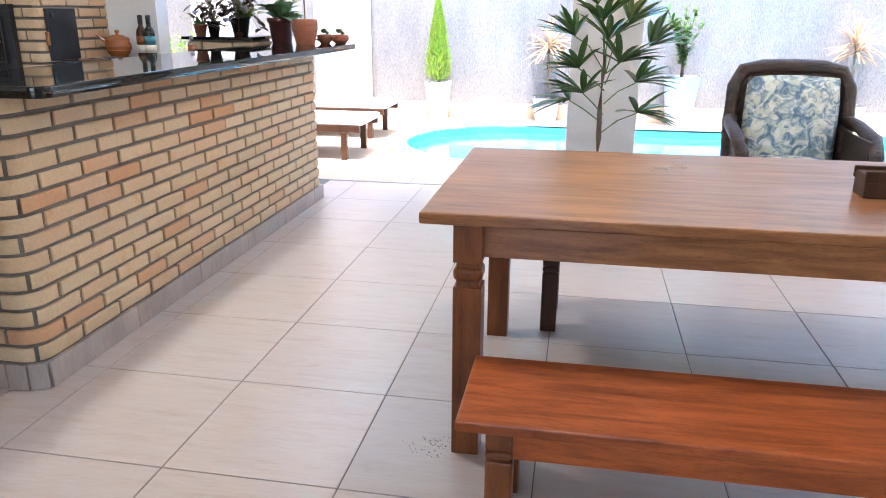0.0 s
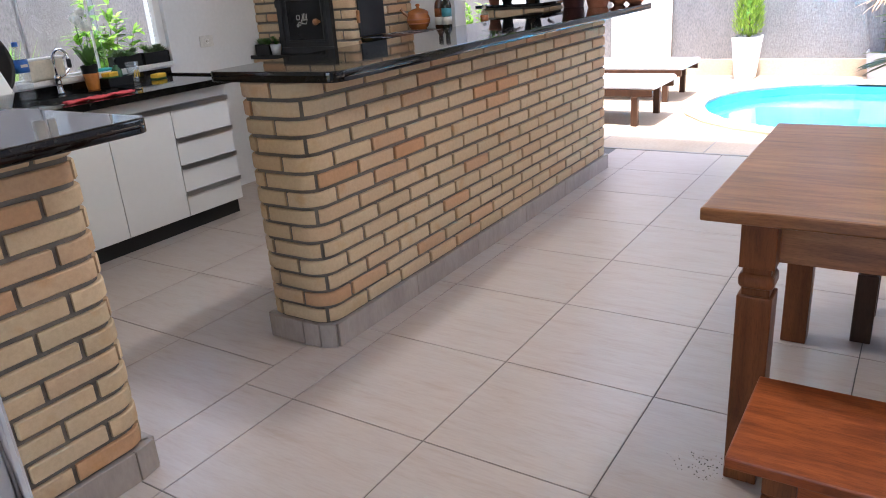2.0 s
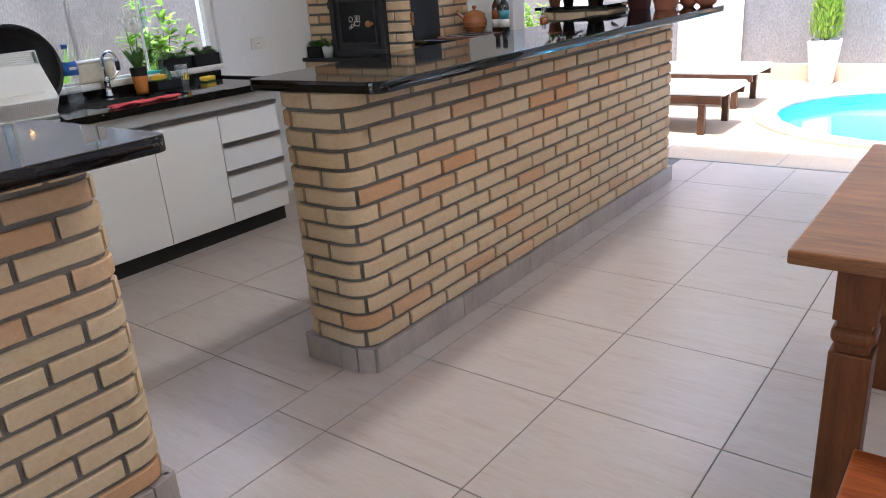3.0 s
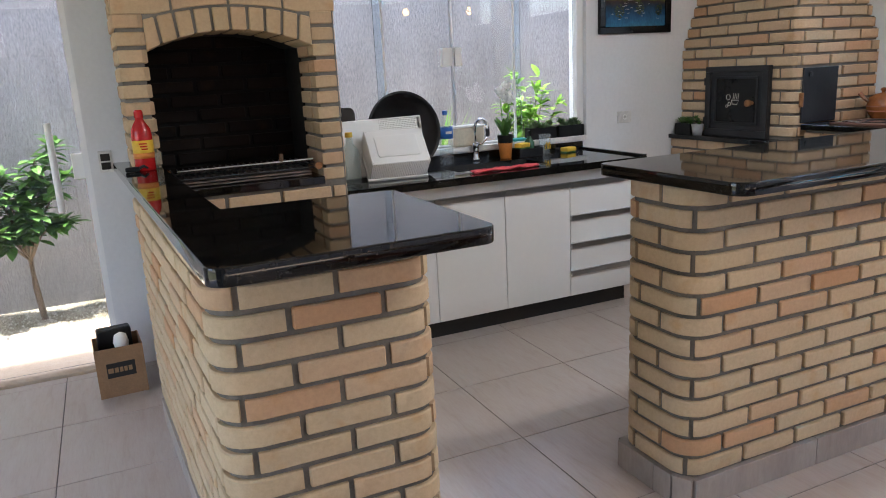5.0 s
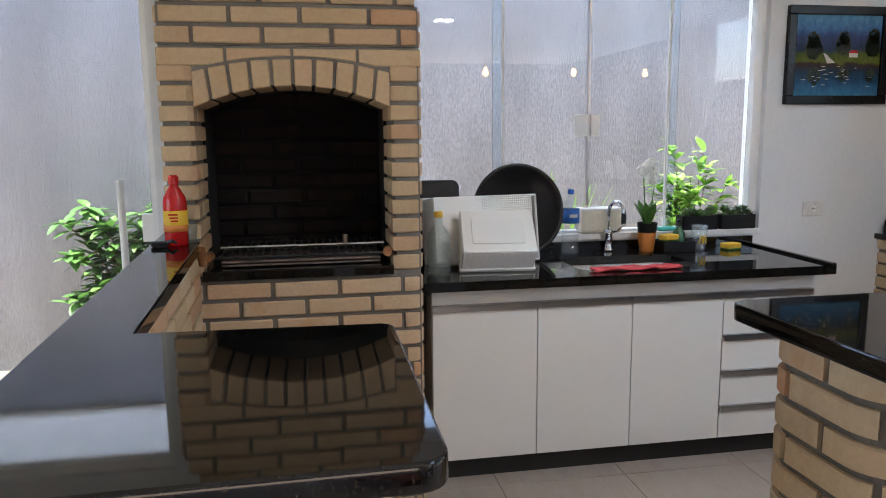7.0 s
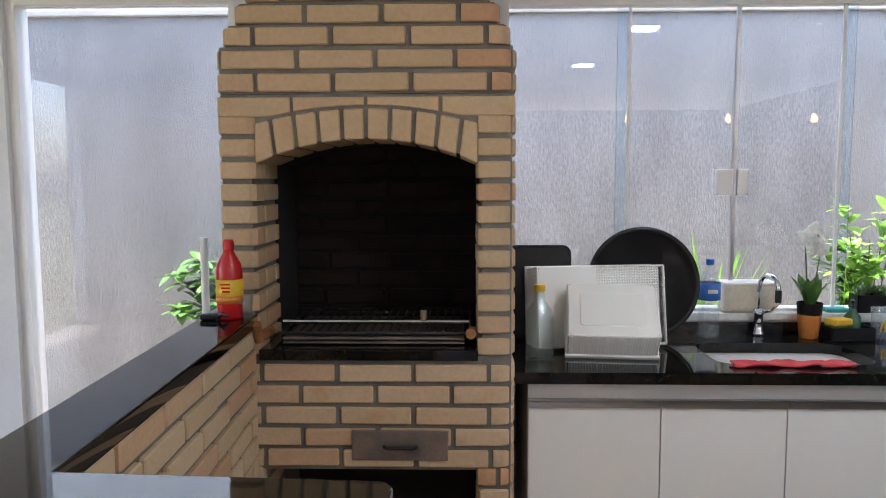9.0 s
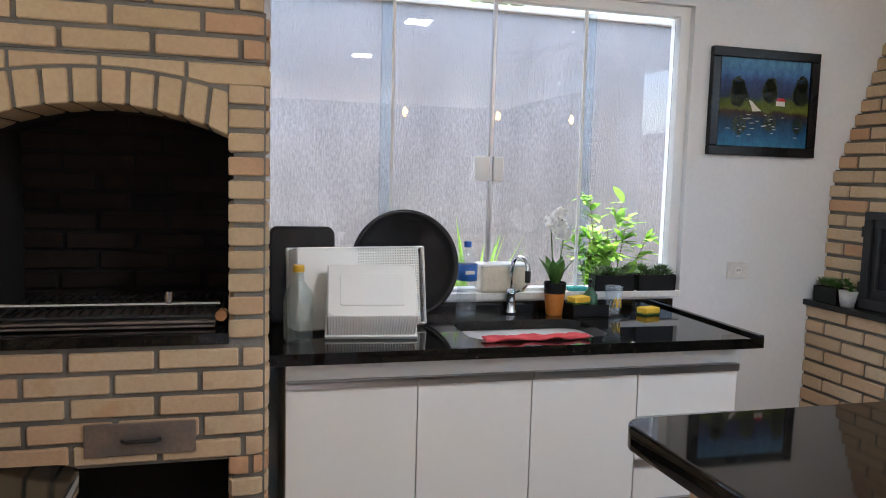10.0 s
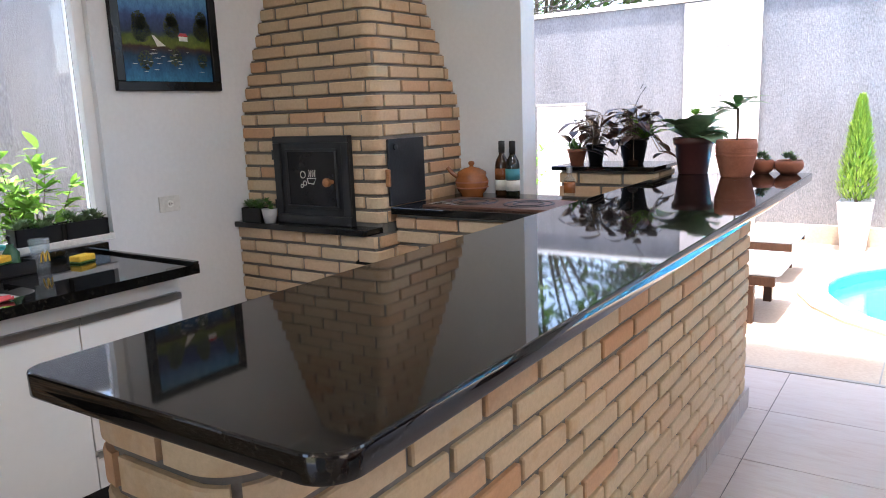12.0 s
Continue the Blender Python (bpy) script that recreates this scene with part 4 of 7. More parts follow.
def painting_material():
    """Oil landscape: hazy sky and hills, dark woods, a bright bank and a blue lake."""
    m = bpy.data.materials.new("lake_painting")
    m.use_nodes = True
    nt = m.node_tree
    p = nt.nodes["Principled BSDF"]
    tc = nt.nodes.new("ShaderNodeTexCoord")
    sep = nt.nodes.new("ShaderNodeSeparateXYZ")
    nt.links.new(tc.outputs["Object"], sep.inputs[0])
    wob = noise_tex(nt, 14, 4, 0.6, (1, 1, 1), False)
    mul = nt.nodes.new("ShaderNodeMath")
    mul.operation = 'MULTIPLY_ADD'
    mul.inputs[1].default_value, mul.inputs[2].default_value = 0.06, -0.03
    nt.links.new(wob, mul.inputs[0])
    add = nt.nodes.new("ShaderNodeMath")
    nt.links.new(sep.outputs["Z"], add.inputs[0])
    nt.links.new(mul.outputs[0], add.inputs[1])
    mr = node(nt, "ShaderNodeMapRange", **{"From Min": -0.205, "From Max": 0.205})
    nt.links.new(add.outputs[0], mr.inputs["Value"])
    col = ramp(nt, mr.outputs[0], [(0.0, (0.035, 0.17, 0.30)), (0.14, (0.02, 0.10, 0.21)), (0.30, (0.012, 0.035, 0.07)), (0.385, (0.05, 0.025, 0.015)), (0.42, (0.10, 0.13, 0.016)),
                                   (0.52, (0.07, 0.10, 0.014)), (0.58, (0.02, 0.035, 0.075)), (0.74, (0.035, 0.06, 0.16)), (0.84, (0.06, 0.16, 0.33)), (1.0, (0.10, 0.27, 0.42))])
    dab = ramp(nt, noise_tex(nt, 40, 5, 0.7, (1, 1, 0.6), False), [(0.3, (0.6, 0.6, 0.65)), (0.7, (1.35, 1.3, 1.2))])
    nt.links.new(mixc(nt, 1.0, col, dab, 'MULTIPLY'), p.inputs["Base Color"])
    p.inputs["Roughness"].default_value = 0.55
    p.inputs["Specular IOR Level"].default_value = 0.25
    return m


PAINTING = painting_material()


# ---- plant helpers ----
def leaf(bm, base_p, direction, length, width, droop=0.3, fold=0.15, tip=0.0, segs=4):
    """A pointed leaf that bends down along its length, folded at the midrib."""
    d = Vector(direction).normalized()
    side = d.cross(Vector((0, 0, 1)))
    if side.length < 0.05:
        side = Vector((1, 0, 0))
    side.normalize()
    p = Vector(base_p)
    prev = None
    for i in range(segs + 1):
        u = i / segs
        w = width * math.sin(math.pi * min(1, (0.10 + 0.90 * u) * (1 - tip))) ** 0.8 if u < 1 else 0.0
        up = side.cross(d).normalized()
        if i == segs:
            cur = [bm.verts.new(p)]
        else:
            w = max(w, width * 0.08) / 2
            cur = [bm.verts.new(p - side * w + up * w * fold), bm.verts.new(p), bm.verts.new(p + side * w + up * w * fold)]
        if prev:
            if len(cur) == 1:
                bm.faces.new((prev[0], prev[1], cur[0]))
                bm.faces.new((prev[1], prev[2], cur[0]))
            else:
                bm.faces.new((prev[0], prev[1], cur[1], cur[0]))
                bm.faces.new((prev[1], prev[2], cur[2], cur[1]))
        prev = cur
        p = p + d * (length / segs)
        d = (d + Vector((0, 0, -droop / segs))).normalized()


def rdir(rng, up_min=-0.2, up_max=1.0):
    a = rng.uniform(0, 2 * math.pi)
    z = rng.uniform(up_min, up_max)
    r = math.sqrt(max(0.05, 1 - min(1, z * z)))
    return Vector((r * math.cos(a), r * math.sin(a), z))


def bush(parent, rng, height, width, z0, n_stems, n_leaves, leaf_l, leaf_w, mat, lean=0.4, stem_r=0.006, leaf_name="foliage", bark=BARK):
    """Stems that fork upwards and carry leaves in loose tufts."""
    stems, crown = bmesh.new(), bmesh.new()
    for s in range(n_stems):
        a = rng.uniform(0, 2 * math.pi)
        out = Vector((math.cos(a), math.sin(a), 0)) * width * 0.5 * rng.uniform(0.25, 1.0)
        top = out + Vector((0, 0, z0 + height * rng.uniform(0.65, 1.0)))
        b0 = Vector((out.x * 0.08, out.y * 0.08, z0))
        pts = [b0 + (top - b0) * (k / 4) + Vector((rng.uniform(-1, 1), rng.uniform(-1, 1), 0)) * width * 0.04 * k / 4 - out * 0.35 * math.sin(math.pi * k / 4) for k in range(5)]
        tube(pts, stem_r, 6, stems, 0.35)
        for k in range(n_leaves):
            u = 0.25 + 0.75 * rng.random() ** 0.7
            i = min(3, int(u * 4))
            p = pts[i].lerp(pts[i + 1], u * 4 - i)
            d = rdir(rng, -0.2, 0.9) + out.normalized() * 0.3
            leaf(crown, p, d, leaf_l * rng.uniform(0.6, 1.15), leaf_w * rng.uniform(0.7, 1.15), rng.uniform(0.1, 0.7))
    part("stem", stems, bark, parent)
    part(leaf_name, crown, mat, parent)


def rosette(bm, rng, at, n, length, width, up=0.5):
    for k in range(n):
        a = 2 * math.pi * k * 0.382
        u = k / n
        d = Vector((math.cos(a) * (1 - 0.6 * u), math.sin(a) * (1 - 0.6 * u), up * (0.4 + 1.4 * u)))
        leaf(bm, at, d, length * (1 - 0.35 * u) * rng.uniform(0.85, 1.1), width, 0.1, 0.35, 0.0, 3)


def square_pot(parent, w_top, w_bot, h, mat, name="pot", rim=0.012):
    """A tapered four-sided pot, hollow at the top."""
    bm = bmesh.new()
    def ring(w, z):
        return [bm.verts.new((sx * w / 2, sy * w / 2, z)) for sx, sy in ((-1, -1), (1, -1), (1, 1), (-1, 1))]
    rings = [ring(w_bot, 0), ring(w_top, h), ring(w_top - 2 * rim, h), ring(w_top - 2 * rim - 0.01, h - 0.05)]
    for a, b in zip(rings, rings[1:]):
        for k in range(4):
            bm.faces.new((a[k], a[(k + 1) % 4], b[(k + 1) % 4], b[k]))
    bm.faces.new(rings[0])
    bm.faces.new(rings[-1])
    bmesh.ops.recalc_face_normals(bm, faces=bm.faces)
    bmesh.ops.bevel(bm, geom=[e for e in bm.edges if e.calc_face_angle(0) > 0.5], offset=0.006, segments=2, affect='EDGES')
    part(name, bm, mat, parent)
    part("soil", block(-w_top / 2 + rim, w_top / 2 - rim, -w_top / 2 + rim, w_top / 2 - rim, h - 0.055, h - 0.04), EARTH, parent)


def round_pot(parent, profile, mat, soil_r, soil_z, name="pot"):
    part(name, lathe(profile, 28), mat, parent, smooth=True)
    part("soil", lathe([(0, soil_z), (soil_r, soil_z), (soil_r, soil_z - 0.01), (0, soil_z - 0.01)], 20), EARTH, parent)


# ---- window over the sink ----
GLX = -5.08
win = tagged(new("window_1"), "frameless sliding glass window over the sink", "window", "", "structure")
joints = [W0, 2.208, 2.655, 3.092, W1 - 0.05]
for k, (y0, y1) in enumerate(zip(joints, joints[1:])):
    pane = part("pane", block(GLX, GLX + 0.008, y0 + 0.003, y1 - 0.003, WZ0 + 0.008, WZ1 - 0.04, 0.001, 1), GLASS, win)
    pane.visible_shadow = False
for y in (2.208, 3.092):
    part("glass_edge", block(GLX + 0.0085, GLX + 0.02, y - 0.006, y + 0.007, WZ0 + 0.008, WZ1 - 0.04), WHITEFRAME, win, "pale aluminium edge strip")
for y0, y1 in ((2.158, 2.2015), (3.099, 3.142)):
    part("overlap_strip", block(GLX + 0.009, GLX + 0.017, y0, y1, WZ0 + 0.013, WZ1 - 0.046), OVERLAP_GLASS, win, "bluish overlap of two panes").visible_shadow = False
part("meeting_strip", block(GLX + 0.0085, GLX + 0.03, 2.648, 2.662, WZ0 + 0.008, WZ1 - 0.04), ALU, win, "grey meeting strip")
part("top_rail", block(GLX - 0.02, GLX + 0.045, W0, W1, WZ1 - 0.045, WZ1), WHITEFRAME, win)
part("bottom_rail", block(GLX - 0.02, GLX + 0.045, W0, W1, WZ0, WZ0 + 0.012), WHITEFRAME, win)
part("side_rail", block(GLX - 0.02, GLX + 0.045, W1 - 0.05, W1, WZ0 + 0.012, WZ1 - 0.045), WHITEFRAME, win)
part("window_sill", block(-5.2, WALL_X + 0.012, W0, W1, WZ0 - 0.03, WZ0, 0.003), WHITE_POT, win, "white stone sill")
latch = part("latch", block(GLX + 0.009, GLX + 0.04, 2.578, 2.646, 1.496, 1.606, 0.004), WHITE_PLASTIC, win, "white plastic latch plate")
part("latch", block(GLX + 0.009, GLX + 0.04, 2.663, 2.712, 1.496, 1.606, 0.004), WHITE_PLASTIC, win, "white plastic latch plate")

# ---- glass garden door ----
door = tagged(new("door_1"), "closed frameless glass door to the garden strip", "door", "", "structure")
part("pane", block(GLX, GLX + 0.009, D0 + 0.03, D1 - 0.02, 0.03, DZ - 0.05, 0.001, 1), GLASS, door).visible_shadow = False
part("jamb", block(GLX - 0.03, GLX + 0.05, D1 - 0.03, D1, 0.0, DZ - 0.05), WHITEFRAME, door, "white aluminium jamb")
part("jamb", block(GLX - 0.03, GLX + 0.05, D0, D0 + 0.045, 0.0, DZ - 0.05), WHITEFRAME, door, "white aluminium jamb")
part("head_rail", block(GLX - 0.03, GLX + 0.05, D0, D1, DZ - 0.05, DZ), WHITEFRAME, door)
part("threshold", block(-5.2, WALL_X - 0.002, D0, D1, -0.006, 0.018, 0.004), SANDSTONE, door, "pale stone threshold")
hd = part("handle", tube([(GLX + 0.055, 0.398, 0.87), (GLX + 0.055, 0.398, 1.32)], 0.017, 14), WHITE_PLASTIC, door, "white tubular pull handle")
for z in (0.95, 1.28):
    part("handle_stud", tube([(GLX + 0.008, 0.398, z), (GLX + 0.05, 0.398, z)], 0.008, 10), CHROME, hd)
part("lock", block(GLX + 0.009, GLX + 0.04, 0.478, 0.542, 1.03, 1.16, 0.004), WHITE_PLASTIC, door, "white lock box")

sw = thing("light_switch", "small black and white switch on the rough pier", "switch", (WALL_X, 0.635, 1.11))
part("plate", block(0, 0.008, -0.032, 0.032, -0.055, 0.055, 0.003), OUTLET, sw)
part("rocker", block(0.008, 0.014, -0.022, 0.022, -0.04, -0.004, 0.002), INK, sw, "black rocker")
part("rocker", block(0.008, 0.014, -0.022, 0.022, 0.004, 0.04, 0.002), INK, sw, "black rocker")
so = thing("wall_socket", "off-white double socket plate on the wall", "socket", (WALL_X, 3.917, 1.099))
part("plate", block(0, 0.009, -0.06, 0.06, -0.04, 0.04, 0.004), OUTLET, so)
part("outlet", lathe([(0.019, 0.0), (0.019, 0.004), (0.014, 0.004), (0.012, 0.0)], 6), WHITE_PLASTIC, so).matrix_basis = pose(0.009, 0.0, 0, 0, 90, 0)
for y in (-0.007, 0.007):
    part("pin_hole", block(0.013, 0.0145, y - 0.0025, y + 0.0025, -0.0025, 0.0025), INK, so)

# ---- painting ----
pic = thing("painting", "framed oil painting of a lake with trees and a cottage", "painting", (WALL_X, 3.994, 1.901))
PW, PH = 0.297, 0.250
for y0, y1, z0, z1 in ((-PW, PW, -PH, -PH + 0.045), (-PW, PW, PH - 0.045, PH), (-PW, -PW + 0.045, -PH + 0.045, PH - 0.045), (PW - 0.045, PW, -PH + 0.045, PH - 0.045)):
    part("frame", block(0.0, 0.03, y0, y1, z0, z1, 0.004), SHINY_BLACK, pic, "dark moulded frame bar")
canvas = part("canvas", block(0.002, 0.014, -PW + 0.045, PW - 0.045, -PH + 0.045, PH - 0.045), PAINTING, pic, "painted landscape canvas")
rng = random.Random(5)
art = bmesh.new()
for y, z, s, n in ((-0.14, 0.035, 0.058, 420), (-0.145, 0.075, 0.045, 260), (0.03, 0.055, 0.052, 360), (0.035, 0.09, 0.035, 160), (0.205, 0.05, 0.055, 400), (0.21, 0.10, 0.04, 220),
                   (-0.13, -0.105, 0.045, 150), (0.04, -0.09, 0.04, 130), (0.20, -0.10, 0.035, 110)):
    for k in range(n):
        a, r = rng.uniform(0, 6.28), s * math.sqrt(rng.random())
        y1, z1 = y + r * math.cos(a) * 0.85, z + r * math.sin(a)
        if abs(y1) > PW - 0.052 or abs(z1) > PH - 0.052:
            continue
        vs = [art.verts.new(Vector((0.0146, y1, z1)) + Vector((0.0, 0.0045 * math.cos(w), 0.004 * math.sin(w)))) for w in (0, 1.3, 2.4, 3.6, 5.0)]
        art.faces.new(vs)
part("painted_tree", art, leaf_material("painted_green", (0.006, 0.016, 0.006), (0.06, 0.075, 0.012), 0.4, 0.0), canvas)
glints = bmesh.new()
for k in range(26):
    y, z, w = rng.uniform(-0.20, 0.20), rng.uniform(-0.16, -0.05), rng.uniform(0.008, 0.022)
    glints.faces.new([glints.verts.new((0.0150, y + dy * w, z + dz * 0.0016)) for dy, dz in ((-1, 0), (0, -1), (1, 0), (0, 1))])
part("painted_glint", glints, WHITE_LABEL, canvas)
for nm, mat, pts in (("painted_stream", WHITE_LABEL, ((-0.085, 0.012), (-0.07, 0.010), (-0.045, -0.012), (-0.012, -0.036), (-0.06, -0.040), (-0.072, -0.012))),
                     ("painted_cottage", WHITE_LABEL, ((0.068, -0.008), (0.118, -0.008), (0.118, 0.014), (0.068, 0.014))),
                     ("painted_roof", RED_PLASTIC, ((0.062, 0.014), (0.124, 0.014), (0.112, 0.030), (0.076, 0.030)))):
    bm = bmesh.new()
    bm.faces.new([bm.verts.new((0.0152, y, z)) for y, z in pts])
    part(nm, bm, mat, canvas)

# ---- things on the sink worktop ----
SZ = 0.918


def at_sink(x, y):
    return (x, y, SZ)


jar = thing("glass_bottle", "empty clear glass bottle with a gold cap", "bottle", at_sink(-4.52, 1.785))
part("bottle", lathe([(0, 0.002), (0.045, 0.002), (0.052, 0.012), (0.052, 0.15), (0.046, 0.18), (0.02, 0.215), (0.017, 0.25), (0.014, 0.25), (0.016, 0.215), (0.042, 0.178), (0.047, 0.15), (0.047, 0.014), (0, 0.010)], 28), BOTTLE_GLASS, jar, smooth=True)
part("cap", lathe([(0, 0.272), (0.018, 0.272), (0.020, 0.266), (0.020, 0.248), (0, 0.248)], 20), YELLOW_LABEL, jar, "gold screw cap")


def basket(parent, w, d, h, mat, rows=6, open_bottom=False):
    """An open plastic crate with a solid rim and rows of small slots in its sides."""
    bm = bmesh.new()
    t = 0.0068
    def side(o, u, v, lu, lv):
        n_u, n_v = int(lu / 0.010), int(lv / 0.010)
        for i in range(n_u + 1):
            c = o + u * (lu * i / n_u)
            bar(bm, c, c + v * lv, t * 0.9)
        for j in range(n_v + 1):
            c = o + v * (lv * j / n_v)
            bar(bm, c, c + u * lu, t)
    def bar(bm, p, q, r):
        d = q - p
        a = d.orthogonal().normalized() * r * 0.5
        b = d.cross(a).normalized() * r * 0.5
        vs = [bm.verts.new(p + s * a + w2 * b) for s, w2 in ((-1, -1), (1, -1), (1, 1), (-1, 1))] + [bm.verts.new(q + s * a + w2 * b) for s, w2 in ((-1, -1), (1, -1), (1, 1), (-1, 1))]
        for f in ((0, 1, 5, 4), (1, 2, 6, 5), (2, 3, 7, 6), (3, 0, 4, 7)):
            bm.faces.new([vs[k] for k in f])
    X, Y, Z = Vector((1, 0, 0)), Vector((0, 1, 0)), Vector((0, 0, 1))
    o = Vector((-w / 2, -d / 2, 0))
    side(o, X, Z, w, h)
    side(o + Y * d, X, Z, w, h)
    side(o, Y, Z, d, h)
    side(o + X * w, Y, Z, d, h)
    if open_bottom:
        side(o + X * (w * 0.45), X, Y, w * 0.5, d)
    part("side_grid", bm, mat, parent)
    rim = bmesh.new()
    for x0, x1, y0, y1 in ((-w / 2 - 0.012, w / 2 + 0.012, -d / 2 - 0.012, -d / 2 + 0.004), (-w / 2 - 0.012, w / 2 + 0.012, d / 2 - 0.004, d / 2 + 0.012), (-w / 2 - 0.012, -w / 2 + 0.004, -d / 2 + 0.004, d / 2 - 0.004), (w / 2 - 0.004, w / 2 + 0.012, -d / 2 + 0.004, d / 2 - 0.004)):
        block(x0, x1, y0, y1, h - 0.012, h + 0.004, 0.002, 1, rim)
    part("rim", rim, mat, parent)
    wb_ = -0.02 if open_bottom else w / 2
    part("bottom", prism(rounded([(-w / 2, -d / 2), (wb_, -d / 2), (wb_, d / 2), (-w / 2, d / 2)], [0.02] * 4), -0.004, 0.004, 0.002), mat, parent)
    if open_bottom:
        return
    part("bottom_panel", prism(rounded([(-w / 2 + 0.04, -d / 2 + 0.04), (w / 2 - 0.04, -d / 2 + 0.04), (w / 2 - 0.04, d / 2 - 0.04), (-w / 2 + 0.04, d / 2 - 0.04)], [0.012] * 4), -0.009, -0.002, 0.002), mat, parent)


b1 = thing("plastic_basket", "white perforated plastic basket tipped up to dry", "basket", group="drying baskets")
basket(b1, 0.31, 0.22, 0.13, WHITE_PLASTIC)
b1.matrix_basis = Matrix.Translation((-4.515, 2.045, SZ + 0.180)) @ Euler((0, radians(-134), radians(-6))).to_matrix().to_4x4() @ pose(0, 0, 0, 0, 0, 90)
b2 = thing("plastic_crate", "large white perforated plastic crate standing on edge", "basket", group="drying baskets")
basket(b2, 0.50, 0.30, 0.15, WHITE_PLASTIC, 8, True)
b2.matrix_basis = Matrix.Translation((-4.69, 2.04, SZ + 0.165)) @ Euler((0, radians(-99), radians(9))).to_matrix().to_4x4() @ pose(0, 0, 0, 0, 0, 90)
tray = thing("round_tray", "large round black enamel tray leaning on the window", "tray", (-4.86, 2.235, SZ + 0.225))
t = part("dish", lathe([(0, -0.006), (0.182, -0.006), (0.206, 0.012), (0.224, 0.022), (0.228, 0.016), (0.211, 0.004), (0.187, -0.012), (0, -0.012)], 48), SHINY_BLACK, tray, smooth=True)
tray.matrix_basis = Matrix.Translation((-4.90, 2.243, SZ + 0.226)) @ Euler((0, radians(80), 0)).to_matrix().to_4x4()
tr2 = thing("baking_tray", "black rectangular baking tray leaning beside the barbecue", "tray")
part("pan", prism(rounded([(-0.18, -0.12), (0.18, -0.12), (0.18, 0.12), (-0.18, 0.12)], [0.03] * 4), 0, 0.006, 0.002), SHINY_BLACK, tr2)
part("rim", prism(rounded([(-0.19, -0.13), (0.19, -0.13), (0.19, 0.13), (-0.19, 0.13)], [0.035] * 4), -0.012, -0.002, 0.002), SHINY_BLACK, tr2)
tr2.matrix_basis = Matrix.Translation((-4.88, 1.822, SZ + 0.192)) @ Euler((0, radians(82), 0)).to_matrix().to_4x4()

wb = thing("water_bottle", "clear plastic water bottle with a blue cap and label", "bottle", at_sink(-4.92, 2.520))
part("bottle", lathe([(0, 0.002), (0.038, 0.002), (0.043, 0.012), (0.041, 0.05), (0.043, 0.09), (0.041, 0.12), (0.043, 0.16), (0.043, 0.215), (0.034, 0.25), (0.014, 0.285), (0.013, 0.30), (0, 0.30)], 24), CLEAR, wb, smooth=True)
part("label", lathe([(0.0435, 0.155), (0.0445, 0.155), (0.0445, 0.225), (0.0435, 0.225)], 24), BLUE_LABEL, wb, "blue paper label", smooth=True)
part("label_mark", block(0.0445, 0.0455, -0.02, 0.02, 0.185, 0.20), WHITE_LABEL, wb)
part("cap", lathe([(0, 0.322), (0.014, 0.322), (0.016, 0.318), (0.016, 0.298), (0, 0.298)], 18), BLUE_LABEL, wb, "blue screw cap")

box = thing("plastic_tub", "cream translucent plastic tub on the window sill", "container", (-5.035, 2.715, WZ0))
part("tub", block(-0.05, 0.05, -0.11, 0.11, 0.0, 0.125, 0.018, 3), CREAM_PLASTIC, box)
part("lid", block(-0.054, 0.054, -0.114, 0.114, 0.118, 0.13, 0.004), WHITE_PLASTIC, box)

tap = thing("faucet", "chrome gooseneck kitchen tap with side lever", "tap", at_sink(-4.95, 2.735))
part("base", lathe([(0, 0), (0.026, 0), (0.026, 0.01), (0.019, 0.02), (0.019, 0.085), (0.022, 0.09), (0.022, 0.11), (0, 0.112)], 20), CHROME, tap, smooth=True)
pts = [(0, 0, 0.10), (0, 0, 0.20)] + [(0.045 - 0.045 * math.cos(a), 0.02 - 0.02 * math.cos(a), 0.20 + 0.055 * math.sin(a)) for a in [math.pi * k / 10 for k in range(1, 11)]] + [(0.09, 0.04, 0.165)]
part("spout", tube(pts, 0.0095, 12), CHROME, tap, smooth=True)
part("nozzle", tube([(0.09, 0.04, 0.20), (0.09, 0.04, 0.15)], 0.0125, 12), IRON, tap, "black nozzle")
part("lever", tube([(0, 0.02, 0.095), (0.0, 0.05, 0.105), (0.0, 0.085, 0.135)], 0.006, 8), CHROME, tap)

orchid = thing("potted_orchid", "white orchid in an orange pot wrapped in clear film", "plant", at_sink(-4.905, 2.922))
round_pot(orchid, [(0, 0), (0.034, 0), (0.036, 0.004), (0.046, 0.095), (0.046, 0.10), (0.042, 0.10), (0.04, 0.085), (0, 0.085)], ORANGE_POT, 0.041, 0.09)
part("inner_pot", lathe([(0.046, 0.095), (0.05, 0.145), (0.047, 0.145), (0.044, 0.095)], 24), BLACK_PLASTIC, orchid, "black nursery pot")
rng = random.Random(8)
for k in range(6):
    a = k * 2.4
    bm = bmesh.new()
    leaf(bm, (0, 0, 0.12), (math.cos(a) * 0.5, math.sin(a) * 0.5, 1.0), 0.16, 0.05, 0.5)
    part("leaf", bm, LEAF, orchid)
for k, lean in enumerate((-0.03, 0.035)):
    part("stem", tube([(0, 0, 0.1), (0.0, lean * 0.6, 0.25), (0.005, lean, 0.38), (0.02, lean * 0.6 - 0.02, 0.45)], 0.003, 6), LEAF, orchid)
